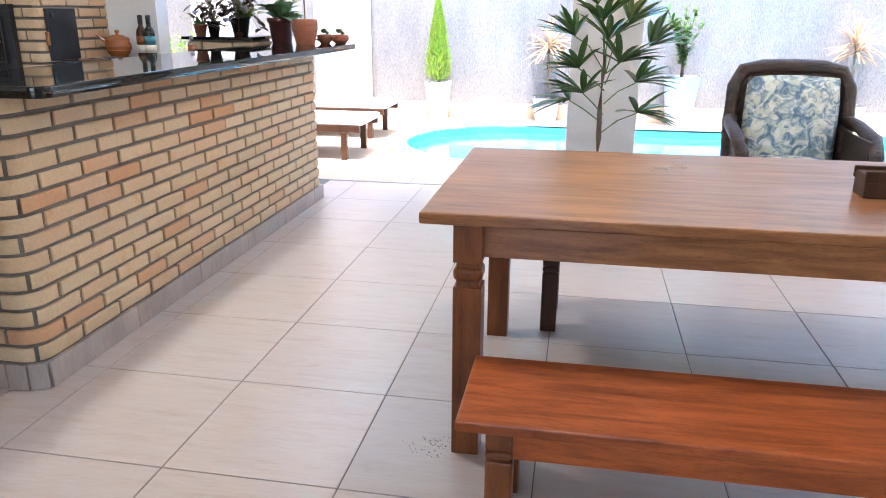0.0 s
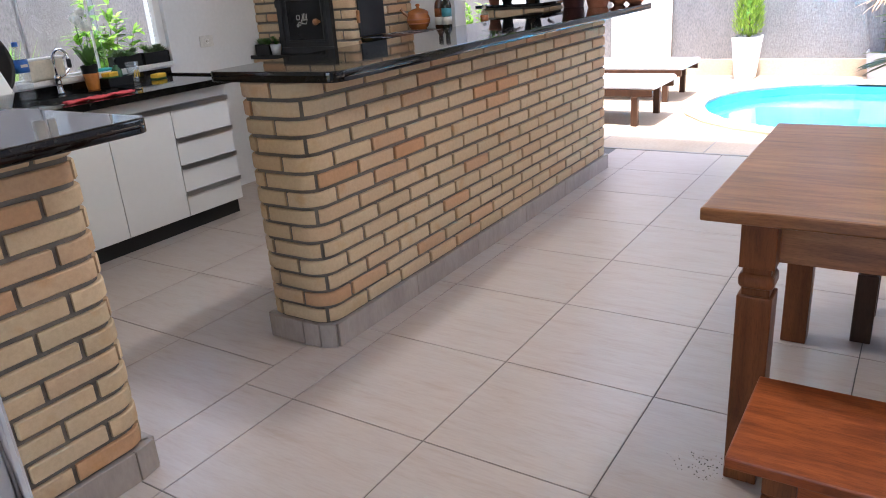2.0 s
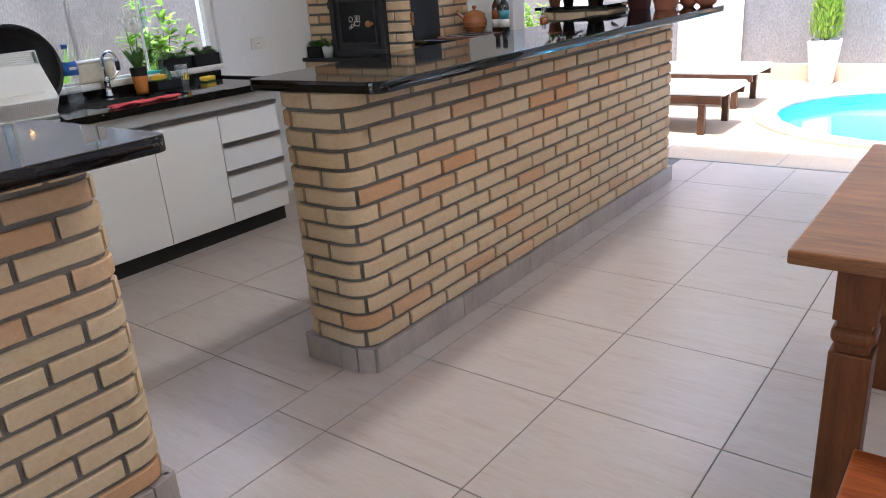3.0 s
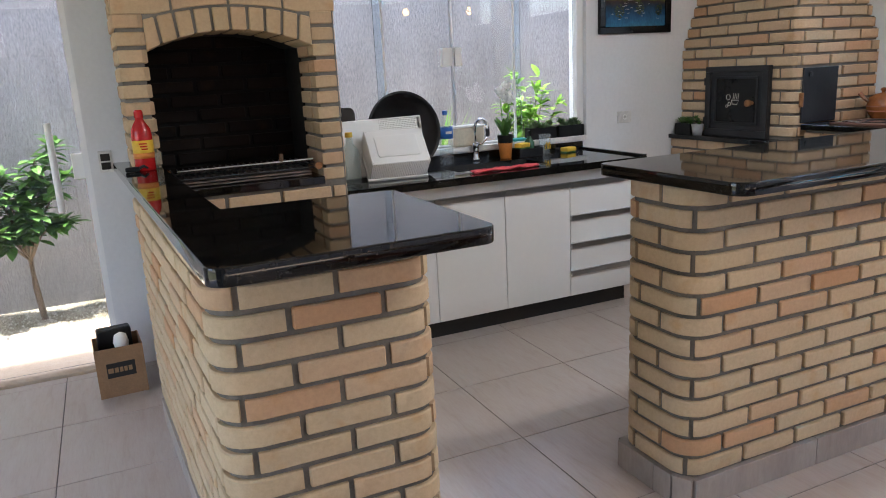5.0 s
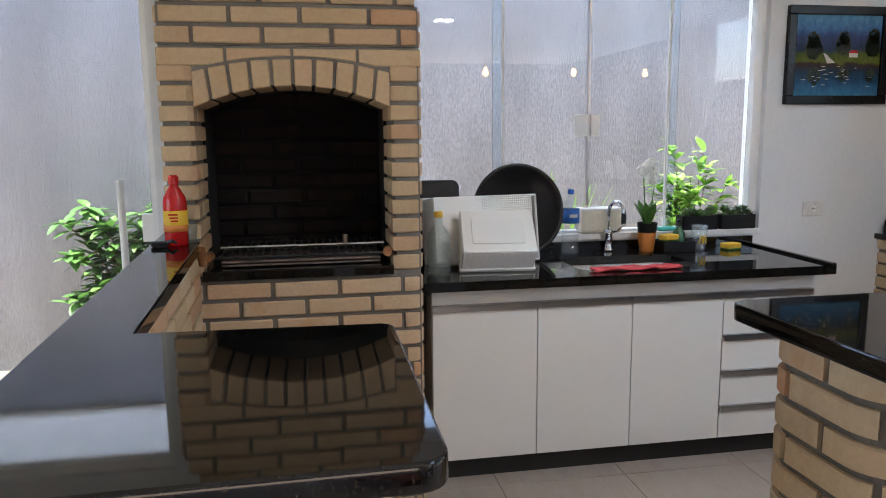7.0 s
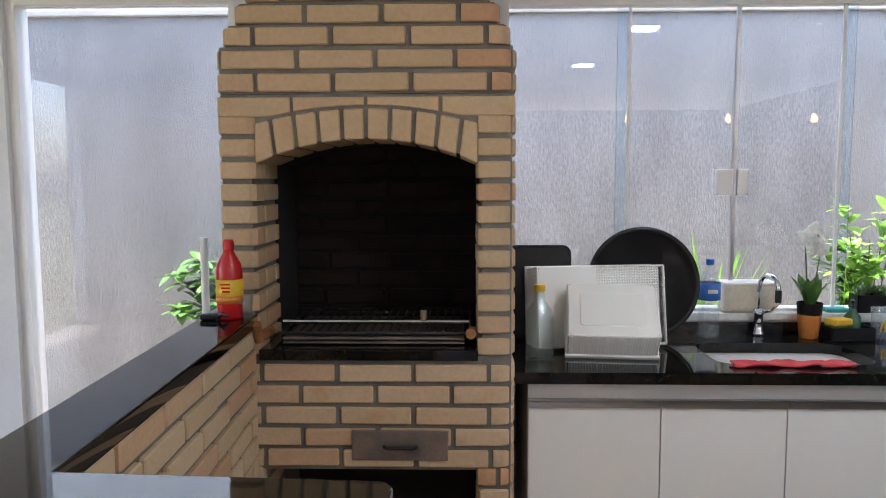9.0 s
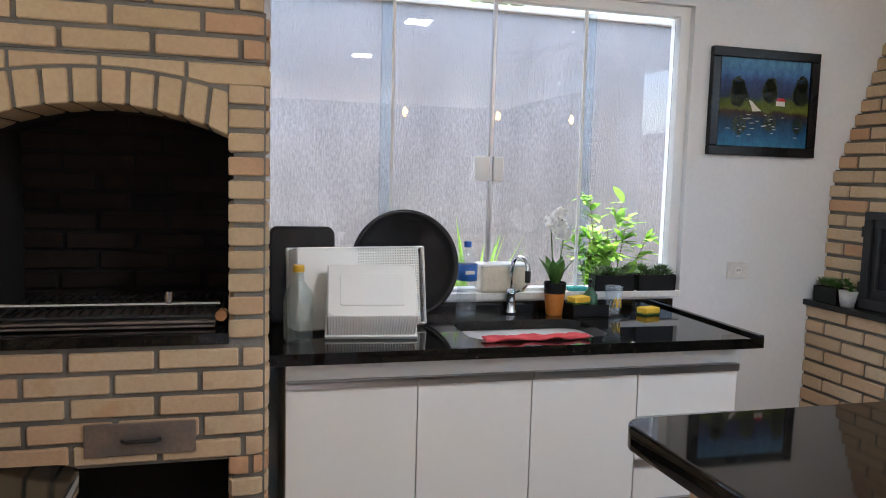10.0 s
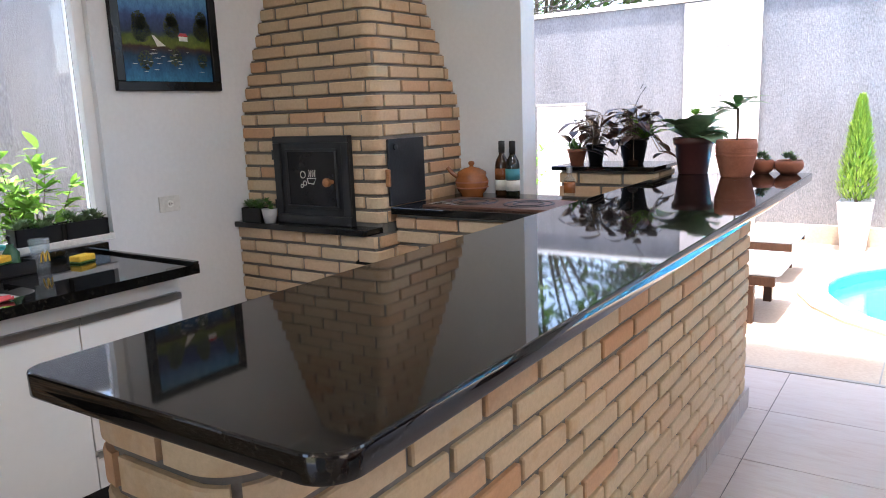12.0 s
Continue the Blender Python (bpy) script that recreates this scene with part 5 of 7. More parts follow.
for k in range(11):
    c = Vector((0.03 + rng.uniform(-0.02, 0.02), -0.02 + rng.uniform(-0.05, 0.055), 0.405 + rng.uniform(-0.055, 0.055)))
    tilt = Euler((rng.uniform(-0.5, 0.5), rng.uniform(-0.5, 0.5), rng.uniform(-0.7, 0.7))).to_matrix()
    bm = bmesh.new()
    for j in range(5):
        w = 2 * math.pi * j / 5 + 0.3
        u, v = Vector((0.1, math.cos(w), math.sin(w))), Vector((0, -math.sin(w), math.cos(w)))
        rim_pts = [(0.0, 0.004), (0.010, 0.012), (0.020, 0.014), (0.028, 0.008), (0.031, 0.0)]
        edge_pts = [u * a + v * b for a, b in rim_pts] + [u * a - v * b for a, b in reversed(rim_pts[:-1])]
        bm.faces.new([bm.verts.new(c + tilt @ (q + Vector((0.004 * math.sin(a * 60), 0, 0)))) for a, q in enumerate(edge_pts)])
    part("blossom", bm, PETAL, orchid)

caddy = thing("sink_caddy", "black plastic sink caddy", "caddy", at_sink(-4.87, 3.062))
bm = bmesh.new()
for b in ((-0.05, 0.05, -0.085, 0.085, 0.001, 0.008), (-0.05, -0.045, -0.085, 0.085, 0.008, 0.055), (0.045, 0.05, -0.085, 0.085, 0.008, 0.055), (-0.045, 0.045, -0.085, -0.08, 0.008, 0.055), (-0.045, 0.045, 0.08, 0.085, 0.008, 0.055)):
    block(*b, 0.002, 1, bm)
part("tray", bm, BLACK_PLASTIC, caddy)
soap = thing("soap_bottle", "green dish soap bottle with a black pump", "bottle", (-4.885, 3.085, SZ + 0.009))
part("bottle", lathe([(0, 0), (0.03, 0), (0.032, 0.01), (0.032, 0.08), (0.014, 0.105), (0.014, 0.115), (0, 0.115)], 20), GREEN_SOAP, soap, smooth=True)
part("pump", tube([(0, 0, 0.113), (0, 0, 0.145), (0.012, -0.01, 0.15), (0.035, -0.02, 0.147)], 0.007, 8), BLACK_PLASTIC, soap, "black pump")
sp = thing("sponge", "yellow kitchen sponge with a green side", "sponge", (-4.855, 3.015, SZ + 0.063), 20, "sponges")
part("pad", block(-0.03, 0.03, -0.045, 0.045, 0, 0.026, 0.006, 2), SPONGE, sp)
part("scourer", block(-0.03, 0.03, -0.045, 0.045, -0.007, 0.0, 0.002, 1), LEAF, sp, "green scouring side")
copy_thing(sp, pose(-4.86, 3.362, SZ + 0.0075, 0, 0, 15))
cup = thing("plastic_cup", "clear plastic cup with a yellow arch mark", "cup", at_sink(-4.885, 3.200))
part("cup", lathe([(0, 0.001), (0.028, 0.001), (0.030, 0.004), (0.041, 0.125), (0.0425, 0.127), (0.039, 0.125), (0.028, 0.006), (0, 0.004)], 24), CLEAR, cup, smooth=True)
for s in (-1, 1):
    part("printed_arch", tube([(0.034 + 0.006 * 0, s * 0.001, 0.035), (0.0375, s * 0.004, 0.065), (0.039, s * 0.009, 0.078), (0.037, s * 0.015, 0.065), (0.033, s * 0.018, 0.035)], 0.003, 6), YELLOW_LABEL, cup, "yellow printed arch")
cl = thing("dish_cloth", "red dish cloth folded over the sink edge", "cloth", at_sink(-4.432, 2.648))
bm = bmesh.new()
rng = random.Random(3)
grid = [[bm.verts.new((-0.026 + 0.052 * i / 6 + 0.006 * math.sin(j * 1.3), -0.205 + 0.41 * j / 20, 0.008 + 0.006 * math.sin(i * 1.7 + j * 0.8) + 0.004 * rng.random())) for j in range(21)] for i in range(7)]
for i in range(6):
    for j in range(20):
        bm.faces.new((grid[i][j], grid[i + 1][j], grid[i + 1][j + 1], grid[i][j + 1]))
ob = part("fabric", bm, CLOTH, cl, smooth=True)
md = ob.modifiers.new("thick", 'SOLIDIFY')
md.thickness, md.offset = 0.006, 0.0


def succulent_box(at, seed, w=0.20):
    o = thing("planter_box", "black plastic planter box of small succulents on the sill", "planter", at, group="sill planters")
    bm = bmesh.new()
    d = 0.075
    for b in ((-d / 2, d / 2, -w / 2, w / 2, 0.0, 0.008), (-d / 2, -d / 2 + 0.005, -w / 2, w / 2, 0.008, 0.075), (d / 2 - 0.005, d / 2, -w / 2, w / 2, 0.008, 0.075),
              (-d / 2, d / 2, -w / 2, -w / 2 + 0.005, 0.008, 0.075), (-d / 2, d / 2, w / 2 - 0.005, w / 2, 0.008, 0.075)):
        block(*b, bm=bm)
    part("box", bm, BLACK_PLASTIC, o)
    part("soil", block(-d / 2 + 0.006, d / 2 - 0.006, -w / 2 + 0.006, w / 2 - 0.006, 0.05, 0.065), EARTH, o)
    rng = random.Random(seed)
    for k in range(int(w / 0.018)):
        bm = bmesh.new()
        y = -w / 2 + 0.02 + (w - 0.04) * k / (int(w / 0.018) - 1)
        h = rng.uniform(0.0, 0.03)
        p = (rng.uniform(-0.024, 0.024), y, 0.062 + h)
        if h > 0.012:
            tube([(p[0], p[1], 0.06), p], 0.004, 6, bm)
        rosette(bm, rng, p, 20, rng.uniform(0.04, 0.062), 0.017, 0.9)
        part("succulent", bm, rng.choice((SUCC, SUCC, LEAF, GREY_GREEN)), o)
    return o


succulent_box((-5.03, 3.262, WZ0), 1)
succulent_box((-5.03, 3.480, WZ0), 2)
tc = thing("teal_cloth", "folded teal cloth on the window sill", "cloth", (-5.03, 3.09, WZ0))
part("fabric", block(-0.03, 0.03, -0.05, 0.05, 0.0, 0.018, 0.007, 2), TEAL, tc)
rng = random.Random(12)
sb = thing("garden_bush", "bright green leafy bush outside the sink window", "bush", (-5.62, 3.52, -0.015))
bush(sb, rng, 1.46, 0.5, 0.0, 11, 60, 0.12, 0.052, LIME)
sg = thing("spiky_plant", "pale striped sword-leaf plant outside the window", "plant", (-5.75, 2.80, -0.015))
bm = bmesh.new()
for k in range(34):
    d = rdir(rng, 0.9, 1.0)
    leaf(bm, (0, 0, 0.55), Vector((d.x * 1.4, d.y * 1.4, 1.5)), rng.uniform(0.55, 0.8), 0.03, 0.35, 0.4)
part("stem", tube([(0, 0, 0), (0.01, 0, 0.3), (0, 0, 0.6)], 0.03, 10), BARK, sg)
part("foliage", bm, LIME, sg)

# ---- barbecue fittings ----
lip = part("hearth_slab", block(-4.79, GX + 0.012, GO0 + 0.004, GO1 - 0.004, 0.986, 1.022, 0.003), GRANITE, grill, "black granite hearth ledge")
plate = part("ash_drawer", block(GX + 0.004, GX + 0.016, 1.150, 1.462, 0.658, 0.757, 0.003), RUST, grill, "worn steel ash drawer")
part("drawer_pull", tube([(GX + 0.016, 1.255, 0.705), (GX + 0.03, 1.265, 0.705), (GX + 0.03, 1.35, 0.705), (GX + 0.016, 1.36, 0.705)], 0.006, 8), IRON, plate)
rack = thing("grill_rack", "smoke-stained grill grate with steel front rail", "grate", (-4.30, 1.215, 1.022))
part("front_rail", tube([(0, -0.30, 0.075), (0, 0.315, 0.075)], 0.008, 8), STEEL, rack, "shiny steel rail")
for k in range(22):
    y = -0.30 + 0.62 * k / 21
    part("bar", tube([(-0.38, y, 0.045), (0.0, y, 0.045)], 0.004, 6), IRON, rack)
for x in (-0.38, -0.19, 0.0):
    part("cross_bar", tube([(x, -0.32, 0.036), (x, 0.33, 0.036)], 0.006, 6), IRON, rack)
for k, z in enumerate((0.004, 0.018)):
    part("side_bar", block(-0.37, 0.02, -0.30, 0.30, z, z + 0.008, 0.002, 1), RUST, rack)
for y in (-0.335, 0.325):
    part("handle", tube([(0.03, y, 0.05), (0.085, y - 0.005, 0.052)], 0.017, 12), HANDLE_WOOD, rack, "turned wooden handle")
part("rail_clip", lathe([(0, 0), (0.012, 0), (0.012, 0.035), (0, 0.035)], 12, (0, 0.165, 0.08)), CHROME, rack)
fork = thing("grill_fork", "wooden-handled grill tool leaning at the hearth", "tool", (-4.215, 0.862, 1.04))
part("handle", tube([(0.05, 0.0, 0.075), (0.02, 0.0, 0.015)], 0.016, 12), HANDLE_WOOD, fork)
part("shaft", tube([(0.02, 0, 0.015), (-0.25, 0.03, -0.002)], 0.004, 6), IRON, fork)

sauce = thing("sauce_bottle", "red plastic bottle with a yellow and orange label", "bottle", (-4.155, 0.785, SLAB))
part("bottle", lathe([(0, 0), (0.040, 0), (0.044, 0.008), (0.044, 0.16), (0.040, 0.185), (0.018, 0.225), (0.016, 0.235), (0, 0.235)], 28), RED_PLASTIC, sauce, smooth=True)
part("label", lathe([(0.0445, 0.055), (0.0452, 0.055), (0.0452, 0.135), (0.0445, 0.135)], 28), YELLOW_LABEL, sauce, "yellow label", smooth=True)
part("label_band", lathe([(0.0454, 0.055), (0.0458, 0.055), (0.0458, 0.08), (0.0454, 0.08)], 28), ORANGE_LABEL, sauce, "orange label band", smooth=True)
sauce.scale = (0.92, 0.92, 0.92)
for k, z in enumerate((0.118, 0.106, 0.094)):
    part("label_mark", block(0.0453, 0.0462, -0.018 + 0.004 * k, 0.016, z, z + 0.006), RED_PLASTIC, sauce)
part("cap", lathe([(0, 0.268), (0.014, 0.268), (0.019, 0.26), (0.019, 0.233), (0, 0.233)], 20), RED_PLASTIC, sauce, "red cap")
glassy = thing("small_glass", "small empty drinking glass", "glass", (-4.165, 0.828, SLAB))
part("glass", lathe([(0, 0.002), (0.022, 0.002), (0.028, 0.07), (0.0265, 0.07), (0.02, 0.008), (0, 0.008)], 20), BOTTLE_GLASS, glassy, smooth=True)
op = thing("bottle_opener", "black bottle opener lying on the granite", "opener", (-4.12, 0.715, SLAB))
part("handle", block(-0.012, 0.012, -0.012, 0.045, 0.001, 0.02, 0.006, 2), BLACK_PLASTIC, op)
part("hook", tube([(0, 0.04, 0.012), (0.01, 0.06, 0.022), (0.0, 0.075, 0.012)], 0.006, 8), IRON, op)

# cardboard box by the peninsula
cb = thing("cardboard_box", "open cardboard box with odds and ends on the floor", "box", (-4.70, 0.553, 0.0), 3)
for nm, b in (("panel", (0.105, 0.11, -0.11, 0.11, 0.001, 0.25)), ("panel", (-0.11, -0.105, -0.11, 0.11, 0.001, 0.25)), ("panel", (-0.105, 0.105, -0.11, -0.105, 0.001, 0.25)), ("panel", (-0.105, 0.105, 0.105, 0.11, 0.001, 0.25)), ("bottom", (-0.105, 0.105, -0.105, 0.105, 0.001, 0.006))):
    part(nm, block(*b), CARDBOARD, cb)
lab = part("print", block(0.1102, 0.1112, -0.065, 0.065, 0.10, 0.175), INK, cb, "black printed panel")
for k, (y0, y1) in enumerate(((-0.06, -0.035), (-0.03, -0.012), (-0.007, 0.008), (0.013, 0.028), (0.033, 0.05))):
    part("print_mark", block(0.1113, 0.1118, y0, y1, 0.125, 0.150), CARDBOARD, lab)
bi = thing("black_case", "dark plastic case standing in the cardboard box", "case", (-4.755, 0.545, 0.007), 6)
part("shell", block(-0.035, 0.035, -0.08, 0.08, 0, 0.30, 0.01), BLACK_PLASTIC, bi)
bw = thing("white_ball", "round white object in the cardboard box", "ball", (-4.655, 0.575, 0.007))
part("shell", lathe([(0, 0.19), (0.012, 0.19), (0.03, 0.215), (0.036, 0.25), (0.028, 0.285), (0, 0.30)], 20), WHITE_PLASTIC, bw, smooth=True)
part("stem", lathe([(0, 0), (0.014, 0), (0.014, 0.2), (0, 0.2)], 14), WHITE_PLASTIC, bw)

# ---- oven fittings ----
ovd = part("oven_door", block(-4.733, -4.213, OY - 0.028, OY - 0.004, 0.953, 1.405, 0.004), IRON, oven, "black cast iron oven door")
bm = bmesh.new()
for x0, x1, z0, z1 in ((-4.733, -4.213, 0.953, 1.0), (-4.733, -4.213, 1.37, 1.405), (-4.733, -4.688, 1.0, 1.37), (-4.258, -4.213, 1.0, 1.37)):
    block(x0, x1, OY - 0.044, OY - 0.028, z0, z1, 0.004, 2, bm)
part("door_frame", bm, IRON, ovd)
bm = bmesh.new()
for x0, x1, z0, z1 in ((-4.653, -4.293, 1.035, 1.05), (-4.653, -4.293, 1.325, 1.34), (-4.653, -4.638, 1.05, 1.325), (-4.308, -4.293, 1.05, 1.325)):
    block(x0, x1, OY - 0.040, OY - 0.028, z0, z1, 0.003, 2, bm)
part("door_moulding", bm, IRON, ovd)
part("door_glass", block(-4.638, -4.308, OY - 0.033, OY - 0.0285, 1.05, 1.325), SHINY_BLACK, ovd, "dark oven glass")
part("knob", lathe([(0, 0), (0.012, 0), (0.012, 0.02), (0.022, 0.03), (0.022, 0.048), (0, 0.056)], 18), HANDLE_WOOD, ovd, "round wooden knob").matrix_basis = pose(-4.333, OY - 0.036, 1.175, 90, 0, 0)
bm = bmesh.new()
for cx, cz, r in ((-4.548, 1.215, 0.024), (-4.533, 1.155, 0.016), (-4.563, 1.135, 0.012)):
    ring = [(cx + r * math.cos(a), OY - 0.034, cz + r * math.sin(a)) for a in [2 * math.pi * k / 14 for k in range(15)]]
    tube(ring, 0.003, 5, bm)
for k in range(4):
    tube([(-4.493 + 0.02 * k, OY - 0.034, 1.20), (-4.483 + 0.018 * k, OY - 0.034, 1.225 + 0.02 * (k % 2)), (-4.488 + 0.02 * k, OY - 0.034, 1.25)], 0.003, 5, bm)
tube([(-4.508, OY - 0.034, 1.19), (-4.498, OY - 0.034, 1.155), (-4.448, OY - 0.034, 1.15), (-4.423, OY - 0.034, 1.19), (-4.508, OY - 0.034, 1.19)], 0.004, 5, bm)
bmesh.ops.transform(bm, matrix=pose(-4.498, 0, 1.19) @ Matrix.Diagonal((0.72, 1, 0.72, 1)) @ pose(4.498, 0, -1.19), verts=bm.verts)
part("emblem", bm, WHITE_LABEL, ovd, "white printed emblem")
for z in (1.05, 1.31):
    part("hinge", tube([(-4.738, OY - 0.036, z - 0.025), (-4.738, OY - 0.036, z + 0.025)], 0.009, 10), IRON, ovd)
dmp = part("damper_plate", block(OX + 0.006, OX + 0.02, 4.478, 4.774, 1.052, 1.380, 0.004), IRON, oven, "black steel soot door")
part("plate_knob", lathe([(0, 0), (0.016, 0), (0.016, 0.008), (0, 0.01)], 14), IRON, dmp).matrix_basis = pose(OX + 0.02, 4.53, 1.340, 0, 90, 0)
part("plate_grip", block(OX + 0.006, OX + 0.03, 4.461, 4.477, 1.15, 1.235, 0.004), HANDLE_WOOD, dmp, "wooden grip")
lp = part("step_slab", block(OX - 0.12, OX + 0.16, OY - 0.08, OY + 0.10, 0.775, 0.80, 0.003), GRANITE, oven, "small black granite step")

iron = thing("stove_plate", "rusty iron wood-stove plate with round lids", "stove plate", (-3.52, 4.70, 1.05))
part("plate", block(-0.36, 0.34, -0.17, 0.17, 0.0, 0.012, 0.003), PLATE_RUST, iron)
for x in (-0.17, 0.13):
    for r in (0.115, 0.07):
        lid = part("lid_ring", lathe([(r - 0.006, 0.012), (r - 0.003, 0.0155), (r + 0.003, 0.0155), (r + 0.006, 0.012)], 32), IRON, iron)
        lid.matrix_basis = pose(x, 0, 0)
tg = thing("stove_tongs", "thin wire stove lifter on the granite", "tool", (-3.88, 4.56, 1.051))
part("wire", tube([(0, 0, 0.006), (0.08, 0.03, 0.02), (0.2, 0.04, 0.006), (0.3, 0.05, 0.008)], 0.004, 6), STEEL, tg)
part("wire", tube([(0, 0.03, 0.006), (0.1, 0.0, 0.018), (0.2, 0.02, 0.006)], 0.004, 6), STEEL, tg)

cp = thing("clay_pot", "glazed brown lidded clay pot with a side handle", "pot", (-3.88, 4.99, 1.05))
part("pot", lathe([(0, 0), (0.06, 0), (0.058, 0.012), (0.075, 0.03), (0.088, 0.065), (0.086, 0.09), (0.075, 0.112), (0.078, 0.12), (0, 0.12)], 32), GLAZED_CLAY, cp, smooth=True)
part("lid", lathe([(0.078, 0.12), (0.074, 0.132), (0.04, 0.15), (0.012, 0.156), (0.010, 0.165), (0.018, 0.175), (0.012, 0.186), (0, 0.188)], 32), GLAZED_CLAY, cp, smooth=True)
part("side_handle", tube([(-0.07, -0.02, 0.10), (-0.10, -0.035, 0.125), (-0.125, -0.045, 0.155)], 0.013, 10, taper=0.8), GLAZED_CLAY, cp, "stub handle")
for z in (0.045, 0.075):
    part("band", lathe([(0.0835 if z < 0.06 else 0.0885, z), (0.0895, z + 0.004), (0.0835 if z < 0.06 else 0.0885, z + 0.008)], 32), TERRACOTTA, cp, smooth=True)


def wine_bottle(at, label_mat, glass, seed):
    o = thing("wine_bottle", "dark glass wine bottle with a paper label", "bottle", at, 20 * seed, "bottles by the stove")
    part("bottle", lathe([(0, 0), (0.034, 0), (0.037, 0.006), (0.037, 0.16), (0.032, 0.185), (0.015, 0.215), (0.0135, 0.27), (0.016, 0.272), (0.016, 0.285), (0, 0.285)], 24), glass, o, smooth=True)
    part("label", lathe([(0.0375, 0.03), (0.038, 0.03), (0.038, 0.085), (0.0375, 0.085)], 24), WHITE_LABEL, o, "pale paper label", smooth=True)
    part("label_band", lathe([(0.0375, 0.088), (0.038, 0.088), (0.038, 0.145), (0.0375, 0.145)], 24), label_mat, o, smooth=True)
    part("capsule", lathe([(0.0145, 0.225), (0.0165, 0.225), (0.0170, 0.287), (0, 0.289)], 20), INK, o, "black foil capsule", smooth=True)


wine_bottle((-3.74, 5.07, 1.05), GLAZED_CLAY, material("brown_bottle_glass", (0.05, 0.02, 0.008), (0.03, 0.012, 0.006), 0.08, 0, 3, 60, 0.0), 1)
wine_bottle((-3.665, 5.05, 1.05), TEAL_LABEL, DARK_GLASS, 2)
sbt = thing("small_bottle", "small clear liquor bottle with a dark label", "bottle", (-3.33, 5.02, 1.062))
part("bottle", lathe([(0, 0), (0.026, 0), (0.028, 0.005), (0.028, 0.085), (0.012, 0.105), (0.012, 0.12), (0, 0.12)], 20), BOTTLE_GLASS, sbt, smooth=True)
part("label", lathe([(0.0285, 0.02), (0.029, 0.02), (0.029, 0.075), (0.0285, 0.075)], 20), GLAZED_CLAY, sbt, "brown label", smooth=True)
part("cap", lathe([(0, 0.118), (0.014, 0.118), (0.014, 0.145), (0, 0.145)], 16), ALU, sbt)

sh = succulent_box((-4.87, OY - 0.05, 0.952), 7, 0.15)
sh["label"] = "black planter of small succulents on the oven shelf"
sh.matrix_basis = pose(-4.885, OY - 0.055, 0.952, 0, 0, 90)
gp = thing("potted_succulent", "small succulent in a grey pot on the oven shelf", "plant", (-4.765, OY - 0.07, 0.952))
round_pot(gp, [(0, 0), (0.03, 0), (0.042, 0.075), (0.038, 0.075), (0.034, 0.06), (0, 0.06)], GREY_POT, 0.036, 0.065)
rng = random.Random(4)
for k in range(3):
    bm = bmesh.new()
    rosette(bm, rng, (0.012 * math.cos(k * 2.1), 0.012 * math.sin(k * 2.1), 0.07 + 0.02 * k), 14, 0.04, 0.014, 0.8)
    part("succulent", bm, LEAF, gp)

# ---- plant ledge and pots at the island's far end ----
ledge = thing("plant_ledge", "raised brick ledge with a black granite top", "ledge")
part("core", block(-3.52, -3.02, 5.34, 5.66, 0.0, 1.165), MORTAR, ledge, "grey mortar body")
lay_bricks(ledge, Line([(-3.53, 5.33), (-3.01, 5.33), (-3.01, 5.67)], [0, 0.01, 0]), 0.03, 16, PEACH, 90)
part("slab", block(-3.56, -2.995, 5.29, 5.70, 1.165, 1.188, 0.004), GRANITE, ledge, "black granite ledge top")
LZ = 1.188
rng = random.Random(21)
tp = thing("potted_succulent", "trailing succulent in a small terracotta pot", "plant", (-3.47, 5.43, LZ))
round_pot(tp, [(0, 0), (0.035, 0), (0.05, 0.07), (0.053, 0.07), (0.053, 0.085), (0.045, 0.085), (0.04, 0.07), (0, 0.07)], TERRACOTTA, 0.044, 0.075)
bm = bmesh.new()
for k in range(60):
    leaf(bm, (rng.uniform(-0.03, 0.03), rng.uniform(-0.03, 0.03), 0.08), rdir(rng, 0.1, 1.0), rng.uniform(0.05, 0.11), 0.014, 0.6)
part("foliage", bm, LEAF, tp)
part("runner", tube([(-0.02, 0, 0.09), (-0.08, 0, 0.13), (-0.14, 0.01, 0.12), (-0.17, 0.01, 0.14)], 0.0025, 5), LEAF, tp)
